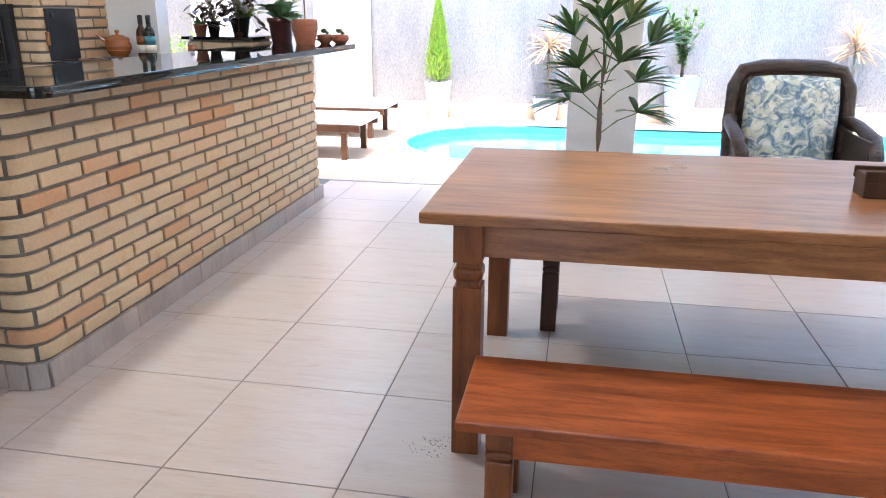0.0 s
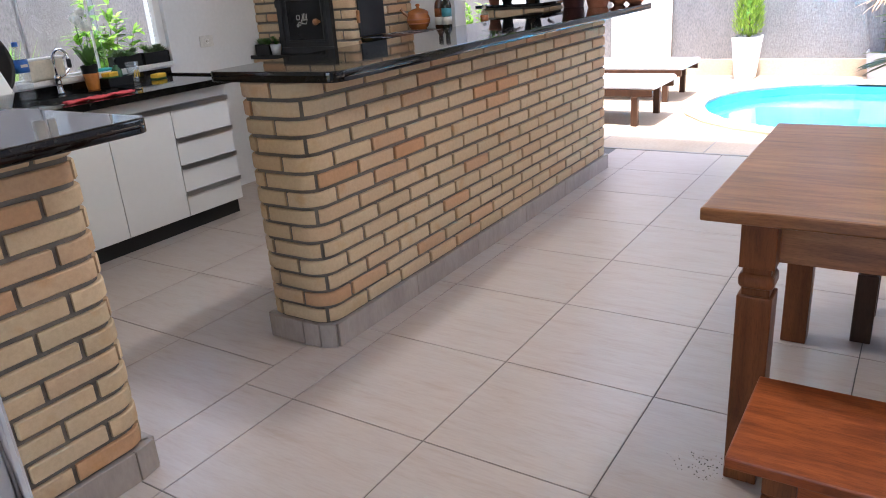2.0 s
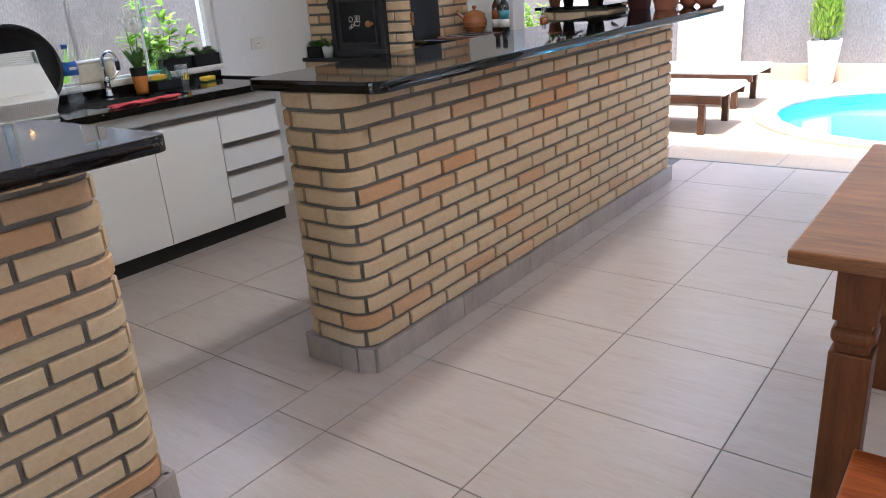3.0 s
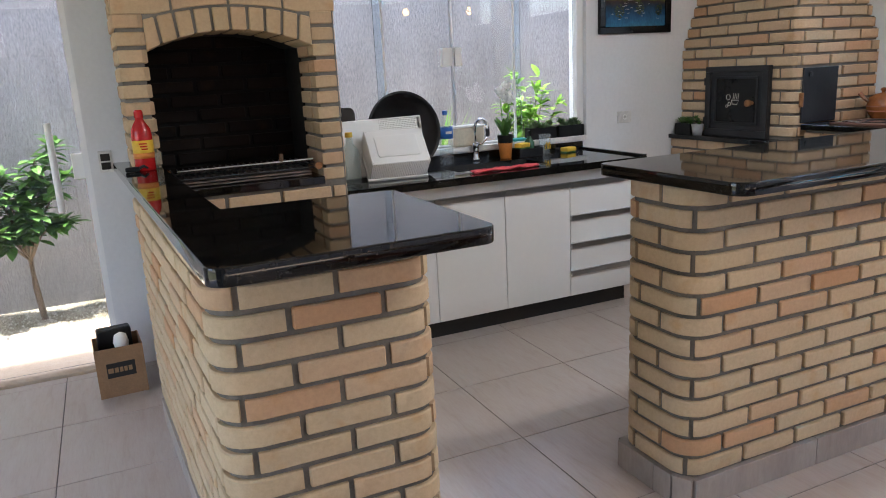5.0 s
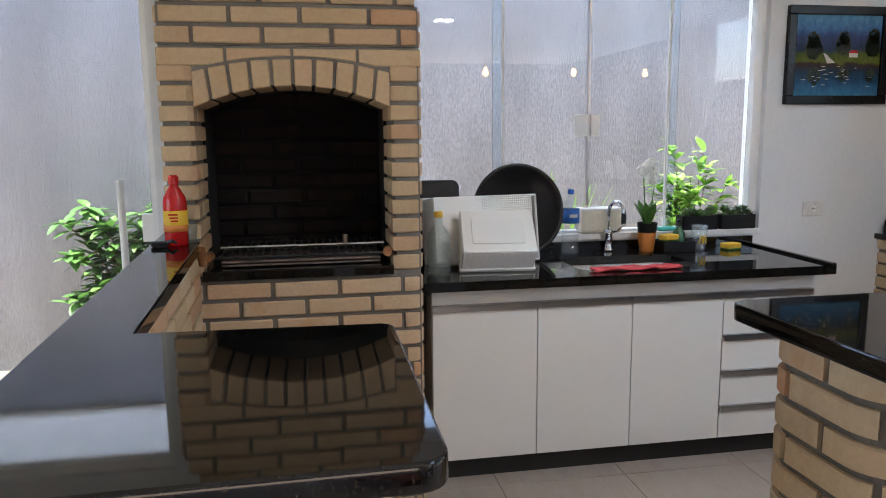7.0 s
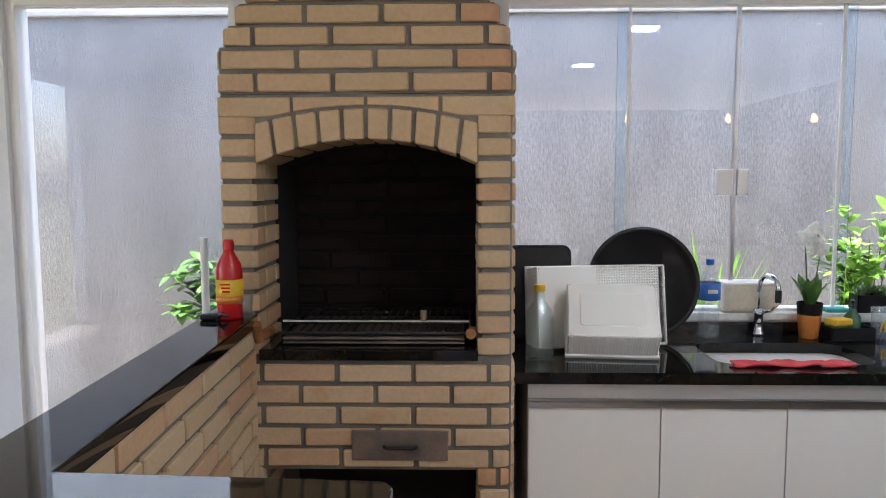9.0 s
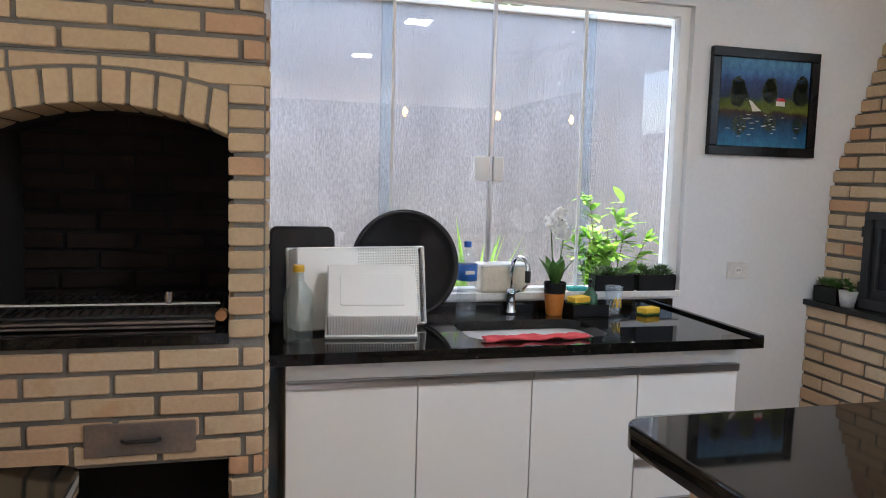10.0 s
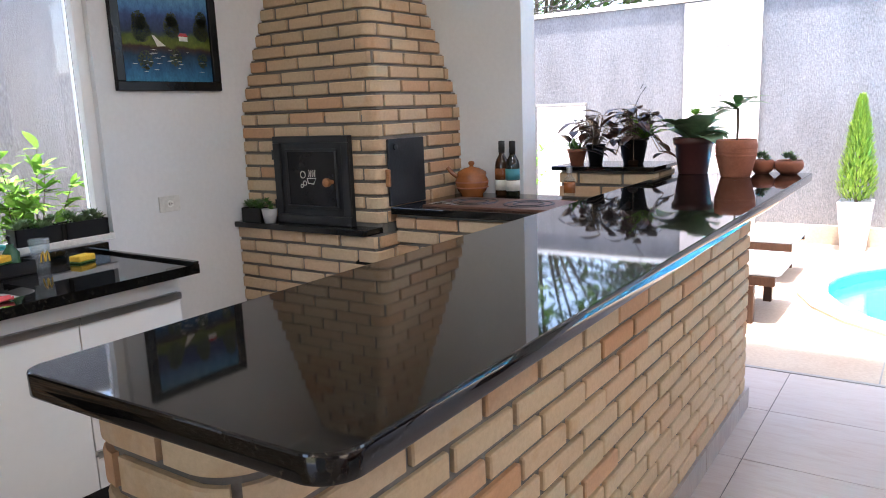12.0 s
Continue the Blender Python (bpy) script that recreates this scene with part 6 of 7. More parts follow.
for k, (x, y, w, h, nl) in enumerate(((-3.37, 5.45, 0.10, 0.10, 36), (-3.17, 5.48, 0.15, 0.125, 60))):
    o = thing("potted_plant", "bronze-leaved trailing plant in a black plastic pot", "plant", (x, y, LZ), group="bronze plants")
    round_pot(o, [(0, 0), (w * 0.34, 0), (w * 0.5, h), (w * 0.54, h), (w * 0.54, h + 0.008), (w * 0.46, h + 0.008), (w * 0.42, h - 0.02), (0, h - 0.02)], BLACK_PLASTIC, w * 0.45, h - 0.012)
    bm, st = bmesh.new(), bmesh.new()
    for j in range(nl):
        a = rng.uniform(0, 2 * math.pi)
        r, up = rng.uniform(0.03, 0.17), rng.uniform(0.0, 0.17)
        q = Vector((r * math.cos(a), r * math.sin(a), h + up - (0.10 if r > 0.13 else 0)))
        tube([(0, 0, h - 0.02), (q.x * 0.5, q.y * 0.5, h + up * 0.8 + 0.03), q], 0.0025, 5, st)
        leaf(bm, q, rdir(rng, -0.5, 0.6), rng.uniform(0.08, 0.13), rng.uniform(0.045, 0.065), 0.6, 0.25)
    part("stem", st, BARK, o)
    part("foliage", bm, PURPLE, o)
    if k:
        bm = bmesh.new()
        for j in range(26):
            leaf(bm, (0.05, 0.03, h), rdir(rng, 0.4, 1.0), rng.uniform(0.10, 0.2), 0.022, 0.8)
        part("variegated_foliage", bm, LIME, o, "yellow-green strap leaves")
        part("wire", tube([(0, 0, h), (-0.02, 0, 0.25), (0.03, 0.01, 0.36), (0.06, 0.01, 0.40), (0.045, 0.01, 0.415), (0.03, 0.01, 0.39)], 0.002, 5), IRON, o)


def broad_leaf(parent, rng, z, n, l, w, mat, up=(0.1, 0.8), droop=0.6, r0=0.02):
    for k in range(n):
        bm = bmesh.new()
        a = k * 2.4 + rng.uniform(-0.3, 0.3)
        u = rng.uniform(*up)
        leaf(bm, (r0 * math.cos(a), r0 * math.sin(a), z + rng.uniform(-0.02, 0.03)), (math.cos(a), math.sin(a), u), l * rng.uniform(0.8, 1.1), w * rng.uniform(0.85, 1.1), droop, 0.2, 0.0, 6)
        part("leaf", bm, mat, parent, smooth=True)


pl = thing("potted_plant", "fleshy grey-green plant in a plum brown pot", "plant", (-2.885, 5.58, SLAB))
round_pot(pl, [(0, 0), (0.07, 0), (0.074, 0.006), (0.096, 0.15), (0.104, 0.152), (0.106, 0.185), (0.098, 0.187), (0.094, 0.16), (0, 0.16)], PLUM_POT, 0.095, 0.165)
broad_leaf(pl, rng, 0.185, 18, 0.21, 0.15, GREY_GREEN, (0.3, 1.4), 1.1)
bm = bmesh.new()
rosette(bm, rng, (0.0, 0.02, 0.30), 8, 0.05, 0.04, 0.8)
part("leaf", bm, LIME, pl)
pt = thing("potted_plant", "young single-stem plant in a ribbed terracotta pot", "plant", (-2.64, 5.43, SLAB))
round_pot(pt, [(0, 0), (0.065, 0), (0.068, 0.004), (0.093, 0.10), (0.096, 0.15), (0.092, 0.178), (0.087, 0.18), (0.084, 0.15), (0, 0.15)], TERRACOTTA, 0.085, 0.155)
for z in (0.10, 0.118, 0.136):
    part("groove", lathe([(0.0935 + (z - 0.1) * 0.06, z), (0.0965, z + 0.004), (0.0935 + (z - 0.1) * 0.06, z + 0.008)], 28), TERRACOTTA, pt, smooth=True)
part("stem", tube([(0, 0, 0.15), (0.004, 0, 0.24), (0, 0.004, 0.33)], 0.006, 8), BARK, pt)
broad_leaf(pt, rng, 0.335, 11, 0.15, 0.05, LEAF, (0.0, 0.7), 0.6, 0.005)
for k, (x, y, s) in enumerate(((-2.555, 5.62, 1.0), (-2.43, 5.61, 1.15))):
    o = thing("potted_succulent", "succulent in a round terracotta cup", "plant", (x, y, SLAB), group="terracotta cups")
    round_pot(o, [(0, 0), (0.032 * s, 0), (0.055 * s, 0.025), (0.058 * s, 0.05), (0.05 * s, 0.068), (0.046 * s, 0.068), (0.05 * s, 0.05), (0, 0.05)], TERRACOTTA, 0.047 * s, 0.06)
    part("handle", tube([(-0.052 * s, 0, 0.055), (-0.078 * s, 0, 0.06), (-0.08 * s, 0, 0.035), (-0.055 * s, 0, 0.025)], 0.007, 8), TERRACOTTA, o)
    for j in range(5):
        bm = bmesh.new()
        rosette(bm, rng, (0.02 * math.cos(j * 1.26), 0.02 * math.sin(j * 1.26), 0.062 + 0.006 * j), 14, 0.045, 0.012, 0.9)
        part("succulent", bm, SUCC, o)

# ---- terrace furniture ----
def lounger(x, y, seed):
    o = thing("sun_lounger", "dark wooden pool lounger with a grey pad", "lounger", (x, y, -0.01), group="pool loungers")
    L, Wd = 1.85, 0.66
    for sy in (-1, 1):
        part("side_rail", block(-L, 0, sy * Wd / 2 - 0.02, sy * Wd / 2 + 0.02, 0.27, 0.335, 0.004), DARK_WOOD, o)
    for k in range(12):
        part("slat", block(-L + 0.05 + k * 0.15, -L + 0.14 + k * 0.15, -Wd / 2 + 0.02, Wd / 2 - 0.02, 0.315, 0.333, 0.002, 1), DARK_WOOD, o)
    for px in (-L + 0.25, -0.16):
        for sy in (-1, 1):
            part("leg", block(px - 0.03, px + 0.03, sy * (Wd / 2 - 0.0) - 0.03, sy * (Wd / 2 - 0.0) + 0.03, 0.0, 0.27, 0.004), DARK_WOOD, o)
    part("mattress", prism(rounded([(-L - 0.02, -Wd / 2 - 0.02), (0.03, -Wd / 2 - 0.02), (0.03, Wd / 2 + 0.02), (-L - 0.02, Wd / 2 + 0.02)], [0.05] * 4), 0.336, 0.385, 0.014), CUSHION, o, "grey canvas pad")


lounger(-2.68, 7.20, 1)
lounger(-2.78, 8.47, 2)

chair = thing("wicker_armchair", "dark woven wicker armchair with a floral cushion", "chair", (0.72, 4.95, 0))
for sx in (-1, 1):
    for sy in (-1, 1):
        part("leg", tube([(sx * 0.27, sy * 0.25, 0.0), (sx * 0.28, sy * 0.25, 0.36)], 0.025, 10), WICKER, chair)
part("seat", block(-0.31, 0.31, -0.29, 0.29, 0.32, 0.38, 0.02, 3), WICKER, chair)
arch = [(-0.35, 0.20, 0.35), (-0.36, 0.26, 0.7), (-0.35, 0.29, 0.92), (-0.30, 0.31, 1.02), (-0.18, 0.32, 1.045), (0, 0.325, 1.05), (0.18, 0.32, 1.045), (0.30, 0.31, 1.02), (0.35, 0.29, 0.92), (0.36, 0.26, 0.7), (0.35, 0.20, 0.35)]
part("back_rim", tube(arch, 0.045, 12), WICKER, chair, smooth=True)
bm = bmesh.new()
rows = []
for i in range(13):
    u = -1 + 2 * i / 12
    rows.append([bm.verts.new((0.33 * u, 0.31 - 0.03 * u * u + 0.02 * math.sin(j * 3.1 + i * 1.6) * 0.3, 0.36 + (0.68 - 0.10 * u ** 4) * j / 10)) for j in range(11)])
for a, b in zip(rows, rows[1:]):
    for j in range(10):
        bm.faces.new((a[j], b[j], b[j + 1], a[j + 1]))
bk = part("backrest", bm, WICKER, chair)
md = bk.modifiers.new("thick", 'SOLIDIFY')
md.thickness = 0.02
for sx in (-1, 1):
    part("armrest", tube([(sx * 0.35, 0.27, 0.72), (sx * 0.385, 0.1, 0.70), (sx * 0.39, -0.18, 0.66), (sx * 0.37, -0.30, 0.58), (sx * 0.34, -0.29, 0.36)], 0.04, 12), WICKER, chair, smooth=True)
    part("side_panel", block(sx * 0.345 - 0.01, sx * 0.345 + 0.01, -0.26, 0.26, 0.34, 0.66, 0.004), WICKER, chair)


def pillow(w, h, d):
    bm = bmesh.new()
    n = 14
    for s in (-1, 1):
        g = []
        for i in range(n + 1):
            row = []
            for j in range(n + 1):
                u, v = -1 + 2 * i / n, -1 + 2 * j / n
                puff = (max(0, 1 - abs(u) ** 2.6) * max(0, 1 - abs(v) ** 2.6)) ** 0.5
                row.append(bm.verts.new((w / 2 * u * (1 - 0.05 * v * v), s * d / 2 * puff, h / 2 * v * (1 - 0.05 * u * u))))
            g.append(row)
        for i in range(n):
            for j in range(n):
                bm.faces.new((g[i][j], g[i + 1][j], g[i + 1][j + 1], g[i][j + 1]))
    bmesh.ops.remove_doubles(bm, verts=bm.verts, dist=0.0005)
    bmesh.ops.recalc_face_normals(bm, faces=bm.faces)
    return bm


cu = thing("floral_cushion", "cream cushion with blue-grey leaf print", "cushion", (0.56, 4.92, 0.72))
part("cover", pillow(0.58, 0.60, 0.18), FLORAL, cu, smooth=True)
cu.matrix_basis = pose(0.72, 5.155, 0.70, -8, 0, 0)
cu2 = thing("seat_cushion", "cream seat cushion with blue-grey leaf print", "cushion", (0.56, 4.66, 0.44))
part("cover", pillow(0.58, 0.54, 0.14), FLORAL, cu2, smooth=True)
cu2.matrix_basis = pose(0.72, 4.91, 0.445, 90, 0, 0)

nb = thing("wooden_caddy", "small dark carved wooden table caddy", "caddy", (0.345, 2.60, TZ))
part("box", block(-0.06, 0.06, -0.05, 0.05, 0, 0.075, 0.004), DARK_WOOD, nb)
for y in (-0.051, 0.051):
    part("carved_rail", block(-0.064, 0.064, y - 0.006, y + 0.006, 0.05, 0.088, 0.003), DARK_WOOD, nb)

# fan palm in front of the pillar
palm = thing("fan_palm", "slender fan palm with dark green fingered leaves", "palm", (-0.48, 5.22, 0))
round_pot(palm, [(0, 0), (0.14, 0), (0.145, 0.01), (0.18, 0.30), (0.19, 0.32), (0.175, 0.32), (0.165, 0.28), (0, 0.28)], PLUM_POT, 0.168, 0.29)
part("stem", tube([(0, 0, 0.28), (0.004, 0, 0.55), (-0.002, 0.0, 0.75), (0.004, 0, 0.98), (0.0, 0, 1.14)], 0.021, 10, taper=0.55), BARK, palm)
rng = random.Random(33)
fans = [(-0.21, 0.0, 0.80, -0.5), (-0.16, -0.08, 1.02, 0.1), (0.22, -0.04, 0.93, 0.0), (0.30, 0.02, 1.16, 0.4), (-0.20, 0.05, 1.22, 0.4), (0.02, -0.1, 1.20, 0.7), (0.16, 0.06, 1.30, 0.8), (-0.06, 0.05, 1.42, 0.9), (0.24, -0.1, 0.74, -0.4), (-0.12, -0.12, 0.86, 0.2), (0.10, -0.12, 1.06, 0.3), (-0.02, -0.13, 1.32, 0.6)]
for fx, fy, fz, tilt in fans:
    part("stalk", tube([(0.02, 0, min(fz - 0.15, 0.98)), (fx * 0.5, fy * 0.5, fz - 0.06), (fx, fy, fz)], 0.004, 6), LEAF, palm)
    bm = bmesh.new()
    out = Vector((fx, fy * 1.0, 0)).normalized()
    for k in range(13):
        a = radians(-88 + 14.6 * k + rng.uniform(-4, 4))
        d = Vector((out.x * math.cos(a) - out.y * math.sin(a), (out.x * math.sin(a) + out.y * math.cos(a)) * 0.5, tilt * 0.55 + 0.75 * math.sin(abs(a)) * (1 if k % 2 else 0.7) * rng.uniform(0.5, 1.1)))
        leaf(bm, (fx, fy, fz), d, rng.uniform(0.22, 0.31), 0.046, 0.35, 0.4, 0.08, 5)
    part("frond", bm, PALM, palm)

# pots along the far wall
cf = thing("potted_conifer", "lime green conifer in a tapered white pot", "plant", (-2.49, 9.90, -0.01))
square_pot(cf, 0.31, 0.21, 0.50, WHITE_POT)
rng = random.Random(44)
bm = bmesh.new()
for k in range(3800):
    u = rng.random() ** 0.8
    r = (0.188 * (1 - u) ** 0.75 * min(1, 0.55 + u * 4)) * math.sqrt(rng.uniform(0.35, 1.0)) * (1 + 0.18 * math.sin(17 * u + 5 * rng.random()))
    a = rng.uniform(0, 2 * math.pi)
    p = Vector((r * math.cos(a), r * math.sin(a), 0.49 + 1.0 * u))
    leaf(bm, p, (math.cos(a) * 0.6, math.sin(a) * 0.6, 1.0), rng.uniform(0.04, 0.075), 0.015, -0.1, 0.4, 0, 2)
part("crown", bm, CONIFER, cf)
part("trunk", tube([(0, 0, 0.46), (0, 0, 1.35)], 0.018, 8, taper=0.3), BARK, cf)


def dracaena(x, y, h, seed, pot=GREY_POT):
    o = thing("potted_dracaena", "dry pinkish sword-leaved dracaena in a grey pot", "plant", (x, y, -0.01), group="dracaenas by the wall")
    square_pot(o, 0.34, 0.26, 0.31, pot)
    rng = random.Random(seed)
    part("trunk", tube([(0, 0, 0.27), (0.01, 0, h * 0.5), (0, 0.01, h)], 0.018, 8), BARK, o)
    bm = bmesh.new()
    for k in range(80):
        z = h - 0.10 + 0.15 * rng.random()
        leaf(bm, (0, 0, z), rdir(rng, -0.3, 1.2), rng.uniform(0.28, 0.46), 0.026, rng.uniform(0.4, 1.3), 0.4, 0, 5)
    part("foliage", bm, DRY, o)


dracaena(-1.05, 10.0, 0.95, 5)
dracaena(2.62, 9.95, 1.0, 6)
ps = thing("potted_shrub", "leafy green shrub in a tall blue-grey pot", "plant", (0.62, 9.85, -0.01))
square_pot(ps, 0.40, 0.27, 0.63, BLUE_POT)
bush(ps, random.Random(9), 0.92, 0.62, 0.58, 14, 44, 0.10, 0.035, LEAF)

# far wall details
pln = structure("wall_plinth", block(-3.45, 9, 10.11, 10.148, -0.01, 0.19, 0.004), SANDSTONE, "low beige stone plinth along the wall", "plinth")
cap = structure("wall_coping", block(-6.72, 9, 10.12, 10.36, 2.58, 2.63, 0.006), WHITE_POT, "white wall coping", "coping")
cap2 = structure("garden_wall_coping", block(-6.90, -6.68, -6, 10.12, 2.62, 2.66, 0.006), CEMENT, "cement wall coping", "coping")
sp = thing("shower_panel", "pale tiled outdoor shower panel on the wall", "shower", (-3.86, 10.148, 0))
part("panel", block(-0.40, 0.40, -0.05, 0, 0, 2.56), MORTAR, sp)
for k in range(5):
    for j in range(2):
        part("tile", block(-0.405 + 0.405 * j + 0.002, 0.405 * j - 0.002, -0.062, -0.05, 0.52 * k + 0.003, min(0.52 * (k + 1), 2.56) - 0.002, 0.002, 1), SHOWER_TILE, sp)
part("shower_arm", tube([(-0.02, -0.06, 2.2), (-0.02, -0.40, 2.21)], 0.012, 10), CHROME, sp, "chrome shower arm")
part("shower_head", block(-0.14, 0.02, -0.46, -0.34, 2.185, 2.20, 0.004), CHROME, sp, "flat square shower head")
gate = thing("white_gate", "low white boarded gate against the wall", "gate", (-5.75, 10.10, 0))
for k in range(5):
    part("board", block(-0.32 + 0.128 * k + 0.003, -0.32 + 0.128 * (k + 1) - 0.003, -0.02, 0.02, 0.02, 1.51, 0.003, 1), WHITEFRAME, gate)
part("top_bar", block(-0.33, 0.33, -0.03, 0.03, 1.51, 1.545, 0.004), CEMENT, gate)
gb = thing("garden_bush", "yellow-green leafy bush beside the white gate", "bush", (-5.55, 8.7, -0.01))
bush(gb, random.Random(14), 1.25, 0.55, 0.0, 10, 40, 0.09, 0.04, LIME)
for k in range(14):
    a = -6.5 + 0.9 * k
    part("joint", block(a - 0.004, a + 0.004, 5.97, 6.9, -0.0095, -0.0075), CEMENT, bpy.data.objects["terrace"])
part("drain", block(-3.6, 4.2, 5.935, 5.965, -0.02, 0.003, 0.002, 1), CEMENT, bpy.data.objects["terrace"], "narrow drain strip")

# shrub and edging in the garden strip
sr = thing("garden_shrub", "young citrus shrub with glossy green leaves", "shrub", (-6.40, 0.10, -0.05))
rng = random.Random(17)
st, cr = bmesh.new(), bmesh.new()
tube([(0, 0, 0), (-0.01, -0.02, 0.25), (0, -0.02, 0.45)], 0.022, 8, st, 0.8)
tips = [(-0.12, -0.42, 1.02), (0.05, -0.36, 0.82), (-0.08, -0.26, 1.12), (0.05, -0.12, 1.0), (0.0, 0.02, 0.9), (0.1, 0.12, 1.10), (-0.1, 0.24, 1.20), (0.05, 0.33, 1.02), (0.1, -0.18, 0.62), (0.0, 0.24, 0.64), (0.2, -0.30, 0.55), (0.12, 0.08, 0.75)]
for tx, ty, tz in tips:
    pts = [Vector((0, -0.02, 0.42)).lerp(Vector((tx, ty, tz)), u) + Vector((0, 0, 0.10 * math.sin(math.pi * u))) for u in (0, 0.33, 0.66, 1)]
    tube(pts, 0.010, 6, st, 0.4)
    for k in range(52):
        u = 0.25 + 0.78 * rng.random()
        i = min(2, int(u * 3))
        p = pts[i].lerp(pts[i + 1], u * 3 - i)
        leaf(cr, p, rdir(rng, -0.4, 0.7), rng.uniform(0.11, 0.17), rng.uniform(0.05, 0.07), 0.5, 0.2)
part("stem", st, BARK, sr)
part("foliage", cr, LEAF, sr)
for k in range(9):
    e = thing("edging_stone", "weathered cement edging piece in the soil", "edging", (-5.97, -3.9 + 0.85 * k, -0.06), group="bed edging")
    part("stone", block(-0.035, 0.035, -0.42, 0.42, 0, 0.055, 0.012, 2), CEMENT, e)
stk = thing("wooden_stake", "short pale wooden stake lying in the soil", "stake", (-6.35, -0.42, -0.05))
part("stick", tube([(0.16, -0.03, 0.03), (-0.25, 0.04, 0.07)], 0.02, 8), HANDLE_WOOD, stk)
gravel = bmesh.new()
rng = random.Random(50)
for k in range(1500):
    x, y, s = rng.uniform(-6.68, -6.1), rng.uniform(-1.6, 1.2), rng.uniform(0.006, 0.018)
    b0 = [gravel.verts.new((x + s * rng.uniform(0.6, 1.2) * math.cos(a), y + s * rng.uniform(0.6, 1.2) * math.sin(a), -0.055)) for a in (0.2, 1.8, 3.4, 5.0)]
    tp_ = gravel.verts.new((x, y, -0.05 + s * 0.8))
    for i in range(4):
        gravel.faces.new((b0[i], b0[(i + 1) % 4], tp_))
tagged(mesh_object("gravel", gravel, material("loose_gravel", (0.40, 0.38, 0.31), (0.28, 0.26, 0.2), 0.9, 0, 9, 60, 0.2)), "loose pale pebbles and dry leaves on the soil", "gravel", "", "stuff")


# ---- trees beyond the walls ----
def tree(x, y, h, spread, seed, n=4200):
    o = thing("tree", "tall leafy green tree beyond the boundary wall", "tree", (x, y, -2.0), group="trees beyond the wall")
    rng = random.Random(seed)
    tr, cr = bmesh.new(), bmesh.new()
    H = h + 2.0
    tube([(0, 0, 0), (0.08, 0, H * 0.3), (0, 0.1, H * 0.6)], 0.16, 10, tr, 0.55)
    clumps = []
    for k in range(16):
        a, u = k * 2.4, rng.uniform(0.35, 1.0)
        e = Vector((math.cos(a) * spread * rng.uniform(0.3, 1.0), math.sin(a) * spread * rng.uniform(0.3, 1.0), H * (0.42 + 0.55 * u)))
        tube([(0, 0.05, H * 0.35), (e.x * 0.4, e.y * 0.4, H * 0.35 + (e.z - H * 0.35) * 0.6), e], 0.05, 6, tr, 0.25)
        clumps.append((e, spread * rng.uniform(0.28, 0.5)))
    for k in range(n):
        c, r = clumps[k % 16]
        d = rdir(rng, -1, 1) * r * rng.random() ** 0.4
        leaf(cr, c + d, rdir(rng, -0.6, 0.6), rng.uniform(0.18, 0.32), rng.uniform(0.09, 0.14), 0.5, 0.2, 0, 2)
    part("trunk", tr, BARK, o)
    part("crown", cr, TREE, o)


for k, (x, y, h, s) in enumerate(((-7.6, 13.0, 5.8, 1.9), (-4.9, 13.2, 6.4, 2.1), (-2.2, 13.6, 6.2, 2.1), (0.6, 13.4, 6.6, 2.2), (4.0, 13.8, 5.9, 2.1), (-10.2, 11.6, 5.0, 1.8), (-8.6, 3.2, 3.5, 1.0))):
    tree(x, y, h, s, 70 + k)

# shade net above the corner of the far wall
net = thing("shade_net", "torn black shade net hanging over the wall corner", "net")
bm = bmesh.new()
rng = random.Random(60)
corner, n1, n2 = Vector((-6.9, 9.9, 2.35)), 22, 12
grid = []
for i in range(n1):
    row = []
    for j in range(n2):
        p = Vector((-6.66 + 3.0 * i / n1, 10.37 + 0.2 * j / n2, 2.35 + 0.3 * (i / n1) + 0.85 * j / n2))
        row.append(p + Vector((rng.uniform(-0.05, 0.05), rng.uniform(-0.03, 0.03), rng.uniform(-0.05, 0.05))))
    grid.append(row)
for i in range(n1):
    for j in range(n2):
        if i + 1 < n1:
            tube([grid[i][j], grid[i + 1][j]], 0.007, 4, bm)
        if j + 1 < n2 and i + 1 < n1:
            tube([grid[i][j], grid[i + 1][j + 1]], 0.007, 4, bm)
part("mesh", bm, INK, net)

# pale house beyond the garden wall
hs = thing("neighbour_house", "pale neighbouring house with balcony rails", "house", (-10.4, -1.0, -2.0))
part("wall", block(-2, 0, -3.2, 2.2, 0, 7.5), PAINT, hs)
for k in range(12):
    part("balcony_rail", block(0.30, 0.33, -3.0 + 0.42 * k, -2.96 + 0.42 * k, 3.9, 4.9), WHITEFRAME, hs)
part("balcony_slab", block(0.0, 0.4, -3.2, 2.2, 3.8, 3.9), PAINT, hs)

# ceiling panels and spots
PANEL_GLOW = bpy.data.materials.new("panel_diffuser")
PANEL_GLOW.use_nodes = True
PANEL_GLOW.node_tree.nodes["Principled BSDF"].inputs["Emission Color"].default_value = (1.0, 0.97, 0.92, 1)
PANEL_GLOW.node_tree.nodes["Principled BSDF"].inputs["Emission Strength"].default_value = 3.0
for x, y in PANELS:
    pnl = thing("ceiling_light", "square white flush LED ceiling panel, switched on", "lamp", (x, y, CEIL), group="ceiling panels")
    for b in ((-0.115, 0.115, -0.115, -0.10), (-0.115, 0.115, 0.10, 0.115), (-0.115, -0.10, -0.10, 0.10), (0.10, 0.115, -0.10, 0.10)):
        part("frame", block(*b, -0.018, -0.001, 0.002, 1), WHITEFRAME, pnl)
    part("diffuser", block(-0.0995, 0.0995, -0.0995, 0.0995, -0.012, -0.002), PANEL_GLOW, pnl, "glowing white diffuser")
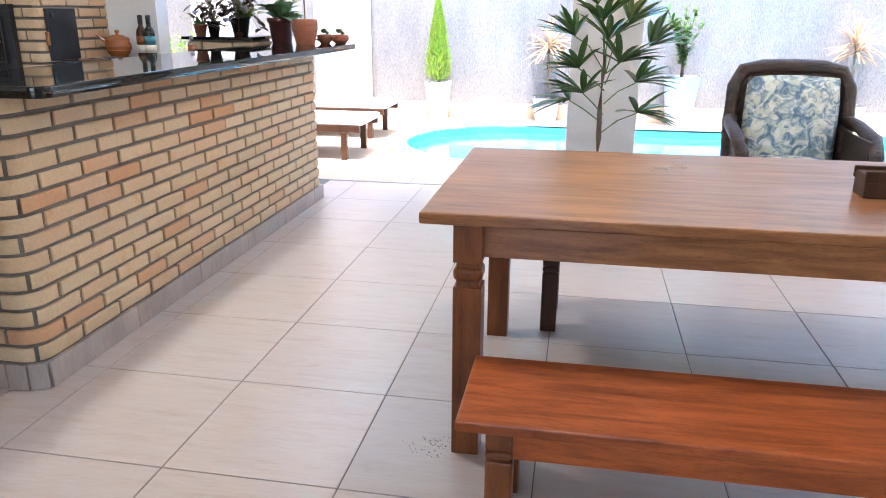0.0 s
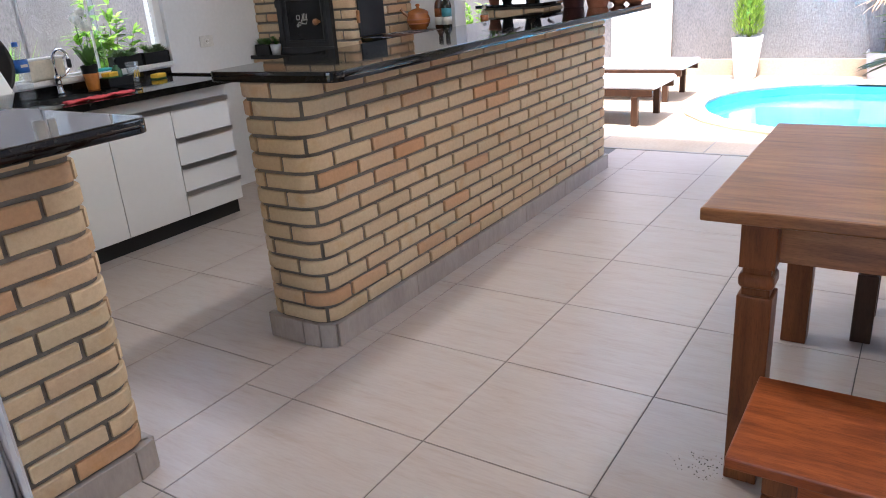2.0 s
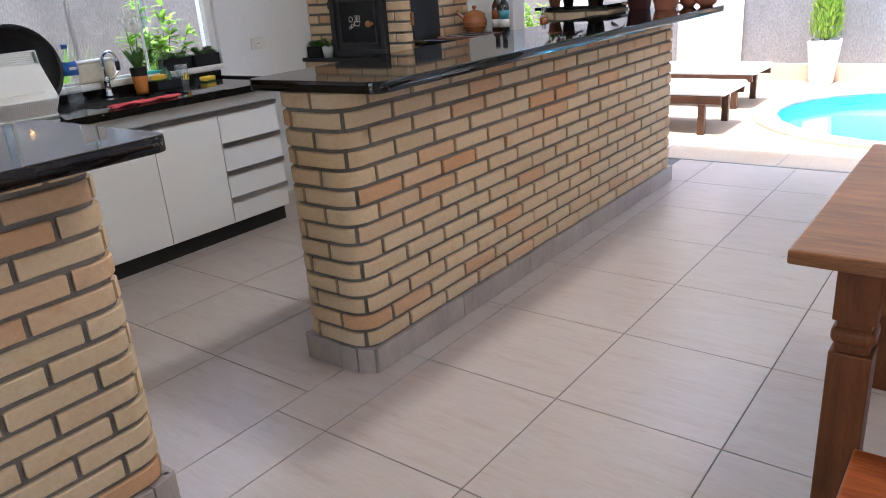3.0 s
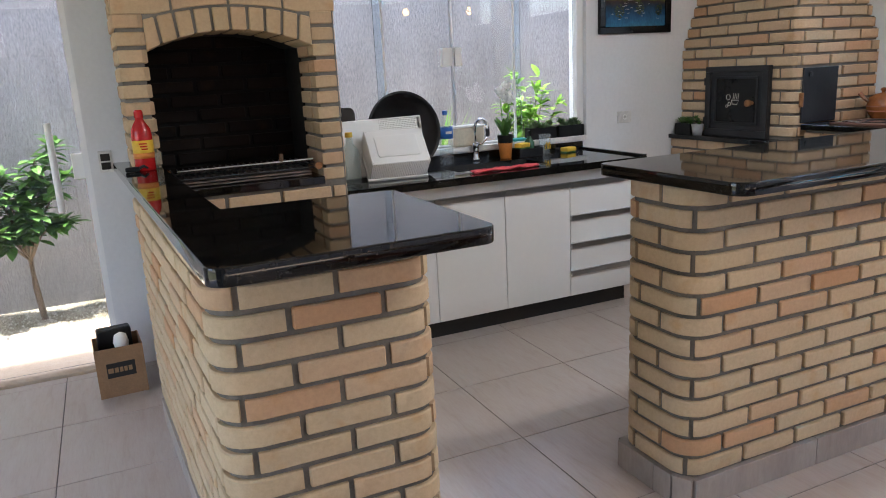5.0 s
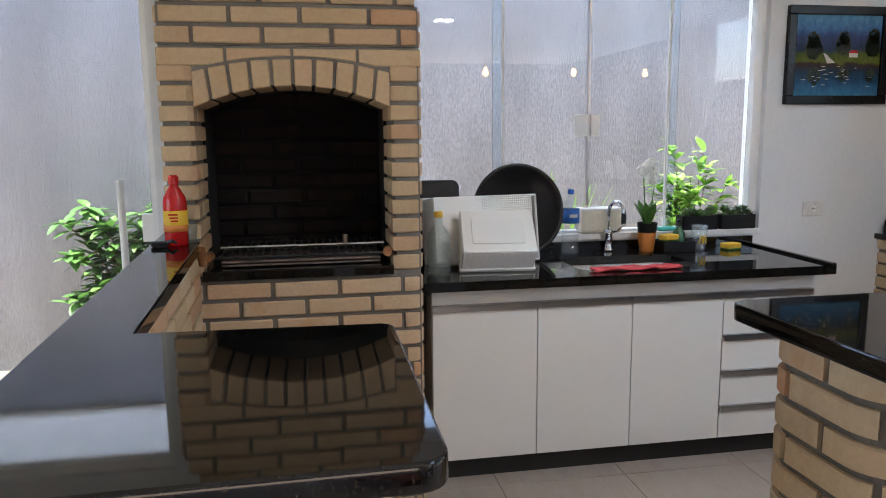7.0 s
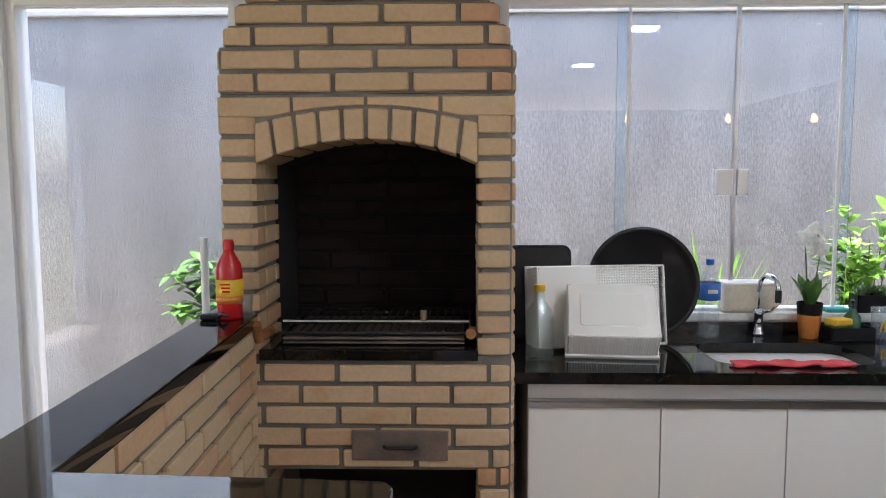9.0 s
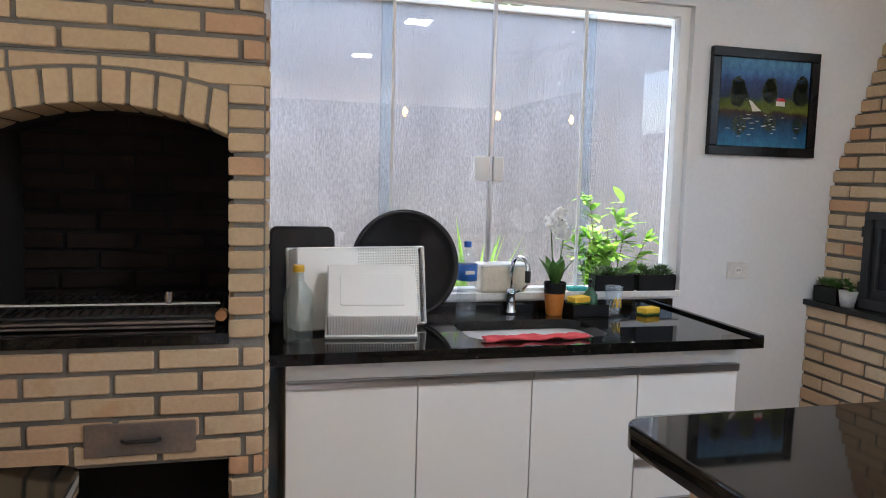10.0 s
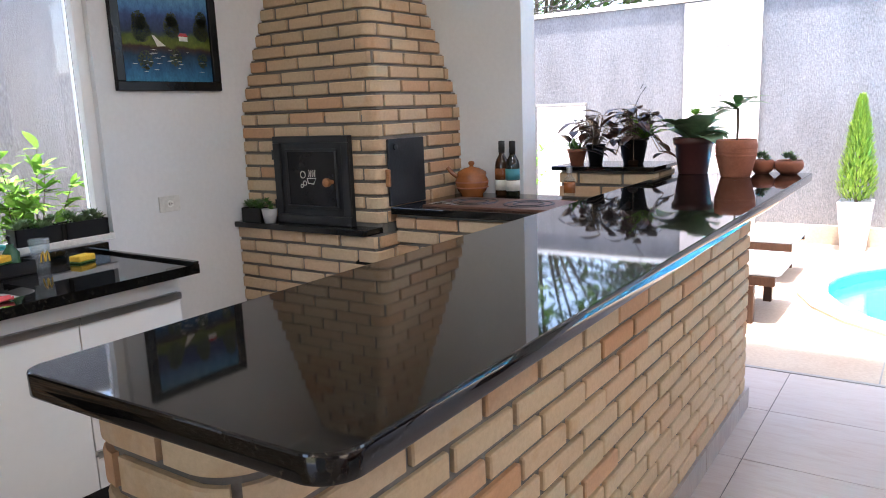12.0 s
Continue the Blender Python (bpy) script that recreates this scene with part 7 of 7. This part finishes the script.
for x, y in ((-1.82, 4.20), (-2.44, 4.23), (-0.63, 4.18), (-0.08, 4.12), (0.53, 5.41)):
    spt = thing("ceiling_spot", "small round recessed ceiling spot, switched on", "lamp", (x, y, CEIL), group="ceiling spots")
    part("bezel", lathe([(0.026, -0.001), (0.04, -0.001), (0.038, -0.008), (0.028, -0.010), (0.026, -0.006)], 20), WHITEFRAME, spt, smooth=True)
    part("lens", lathe([(0, -0.002), (0.026, -0.002), (0.026, -0.006), (0, -0.007)], 16), PANEL_GLOW, spt, "glowing lens")

# hanging lamps behind the camera
for k, (x, y) in enumerate(((-0.45, 3.23), (-0.45, 4.27), (-0.45, 5.15))):
    lm = thing("pendant_lamp", "small warm hanging bulb on a black cord", "lamp", (x, y, 2.2), group="pendant lamps")
    part("cord", tube([(0, 0, 0.08), (0, 0, 0.55)], 0.003, 6), INK, lm)
    part("socket", lathe([(0, 0.045), (0.018, 0.045), (0.018, 0.09), (0, 0.095)], 14), INK, lm)
    glow = bpy.data.materials.new("warm_bulb")
    glow.use_nodes = True
    gp_ = glow.node_tree.nodes["Principled BSDF"]
    gp_.inputs["Emission Color"].default_value = (1.0, 0.5, 0.14, 1)
    gp_.inputs["Emission Strength"].default_value = 7.0
    part("bulb", lathe([(0, -0.05), (0.02, -0.045), (0.032, -0.02), (0.032, 0.0), (0.018, 0.035), (0.016, 0.045), (0, 0.045)], 18), glow, lm, "glowing warm bulb", smooth=True)

# crumbs on the floor beside the table leg
bm = bmesh.new()
rng = random.Random(91)
for k in range(70):
    x, y, r = -1.03 + rng.gauss(0, 0.035), 2.14 + rng.gauss(0, 0.03), rng.uniform(0.001, 0.003)
    vs = [bm.verts.new((x + r * math.cos(a), y + r * math.sin(a), 0.0006)) for a in (0, 1.6, 3.1, 4.7)]
    top = bm.verts.new((x, y, 0.0006 + r))
    for i in range(4):
        bm.faces.new((vs[i], vs[(i + 1) % 4], top))
tagged(mesh_object("crumbs", bm, EARTH), "dark crumbs scattered on the tiles", "crumbs", "", "stuff")
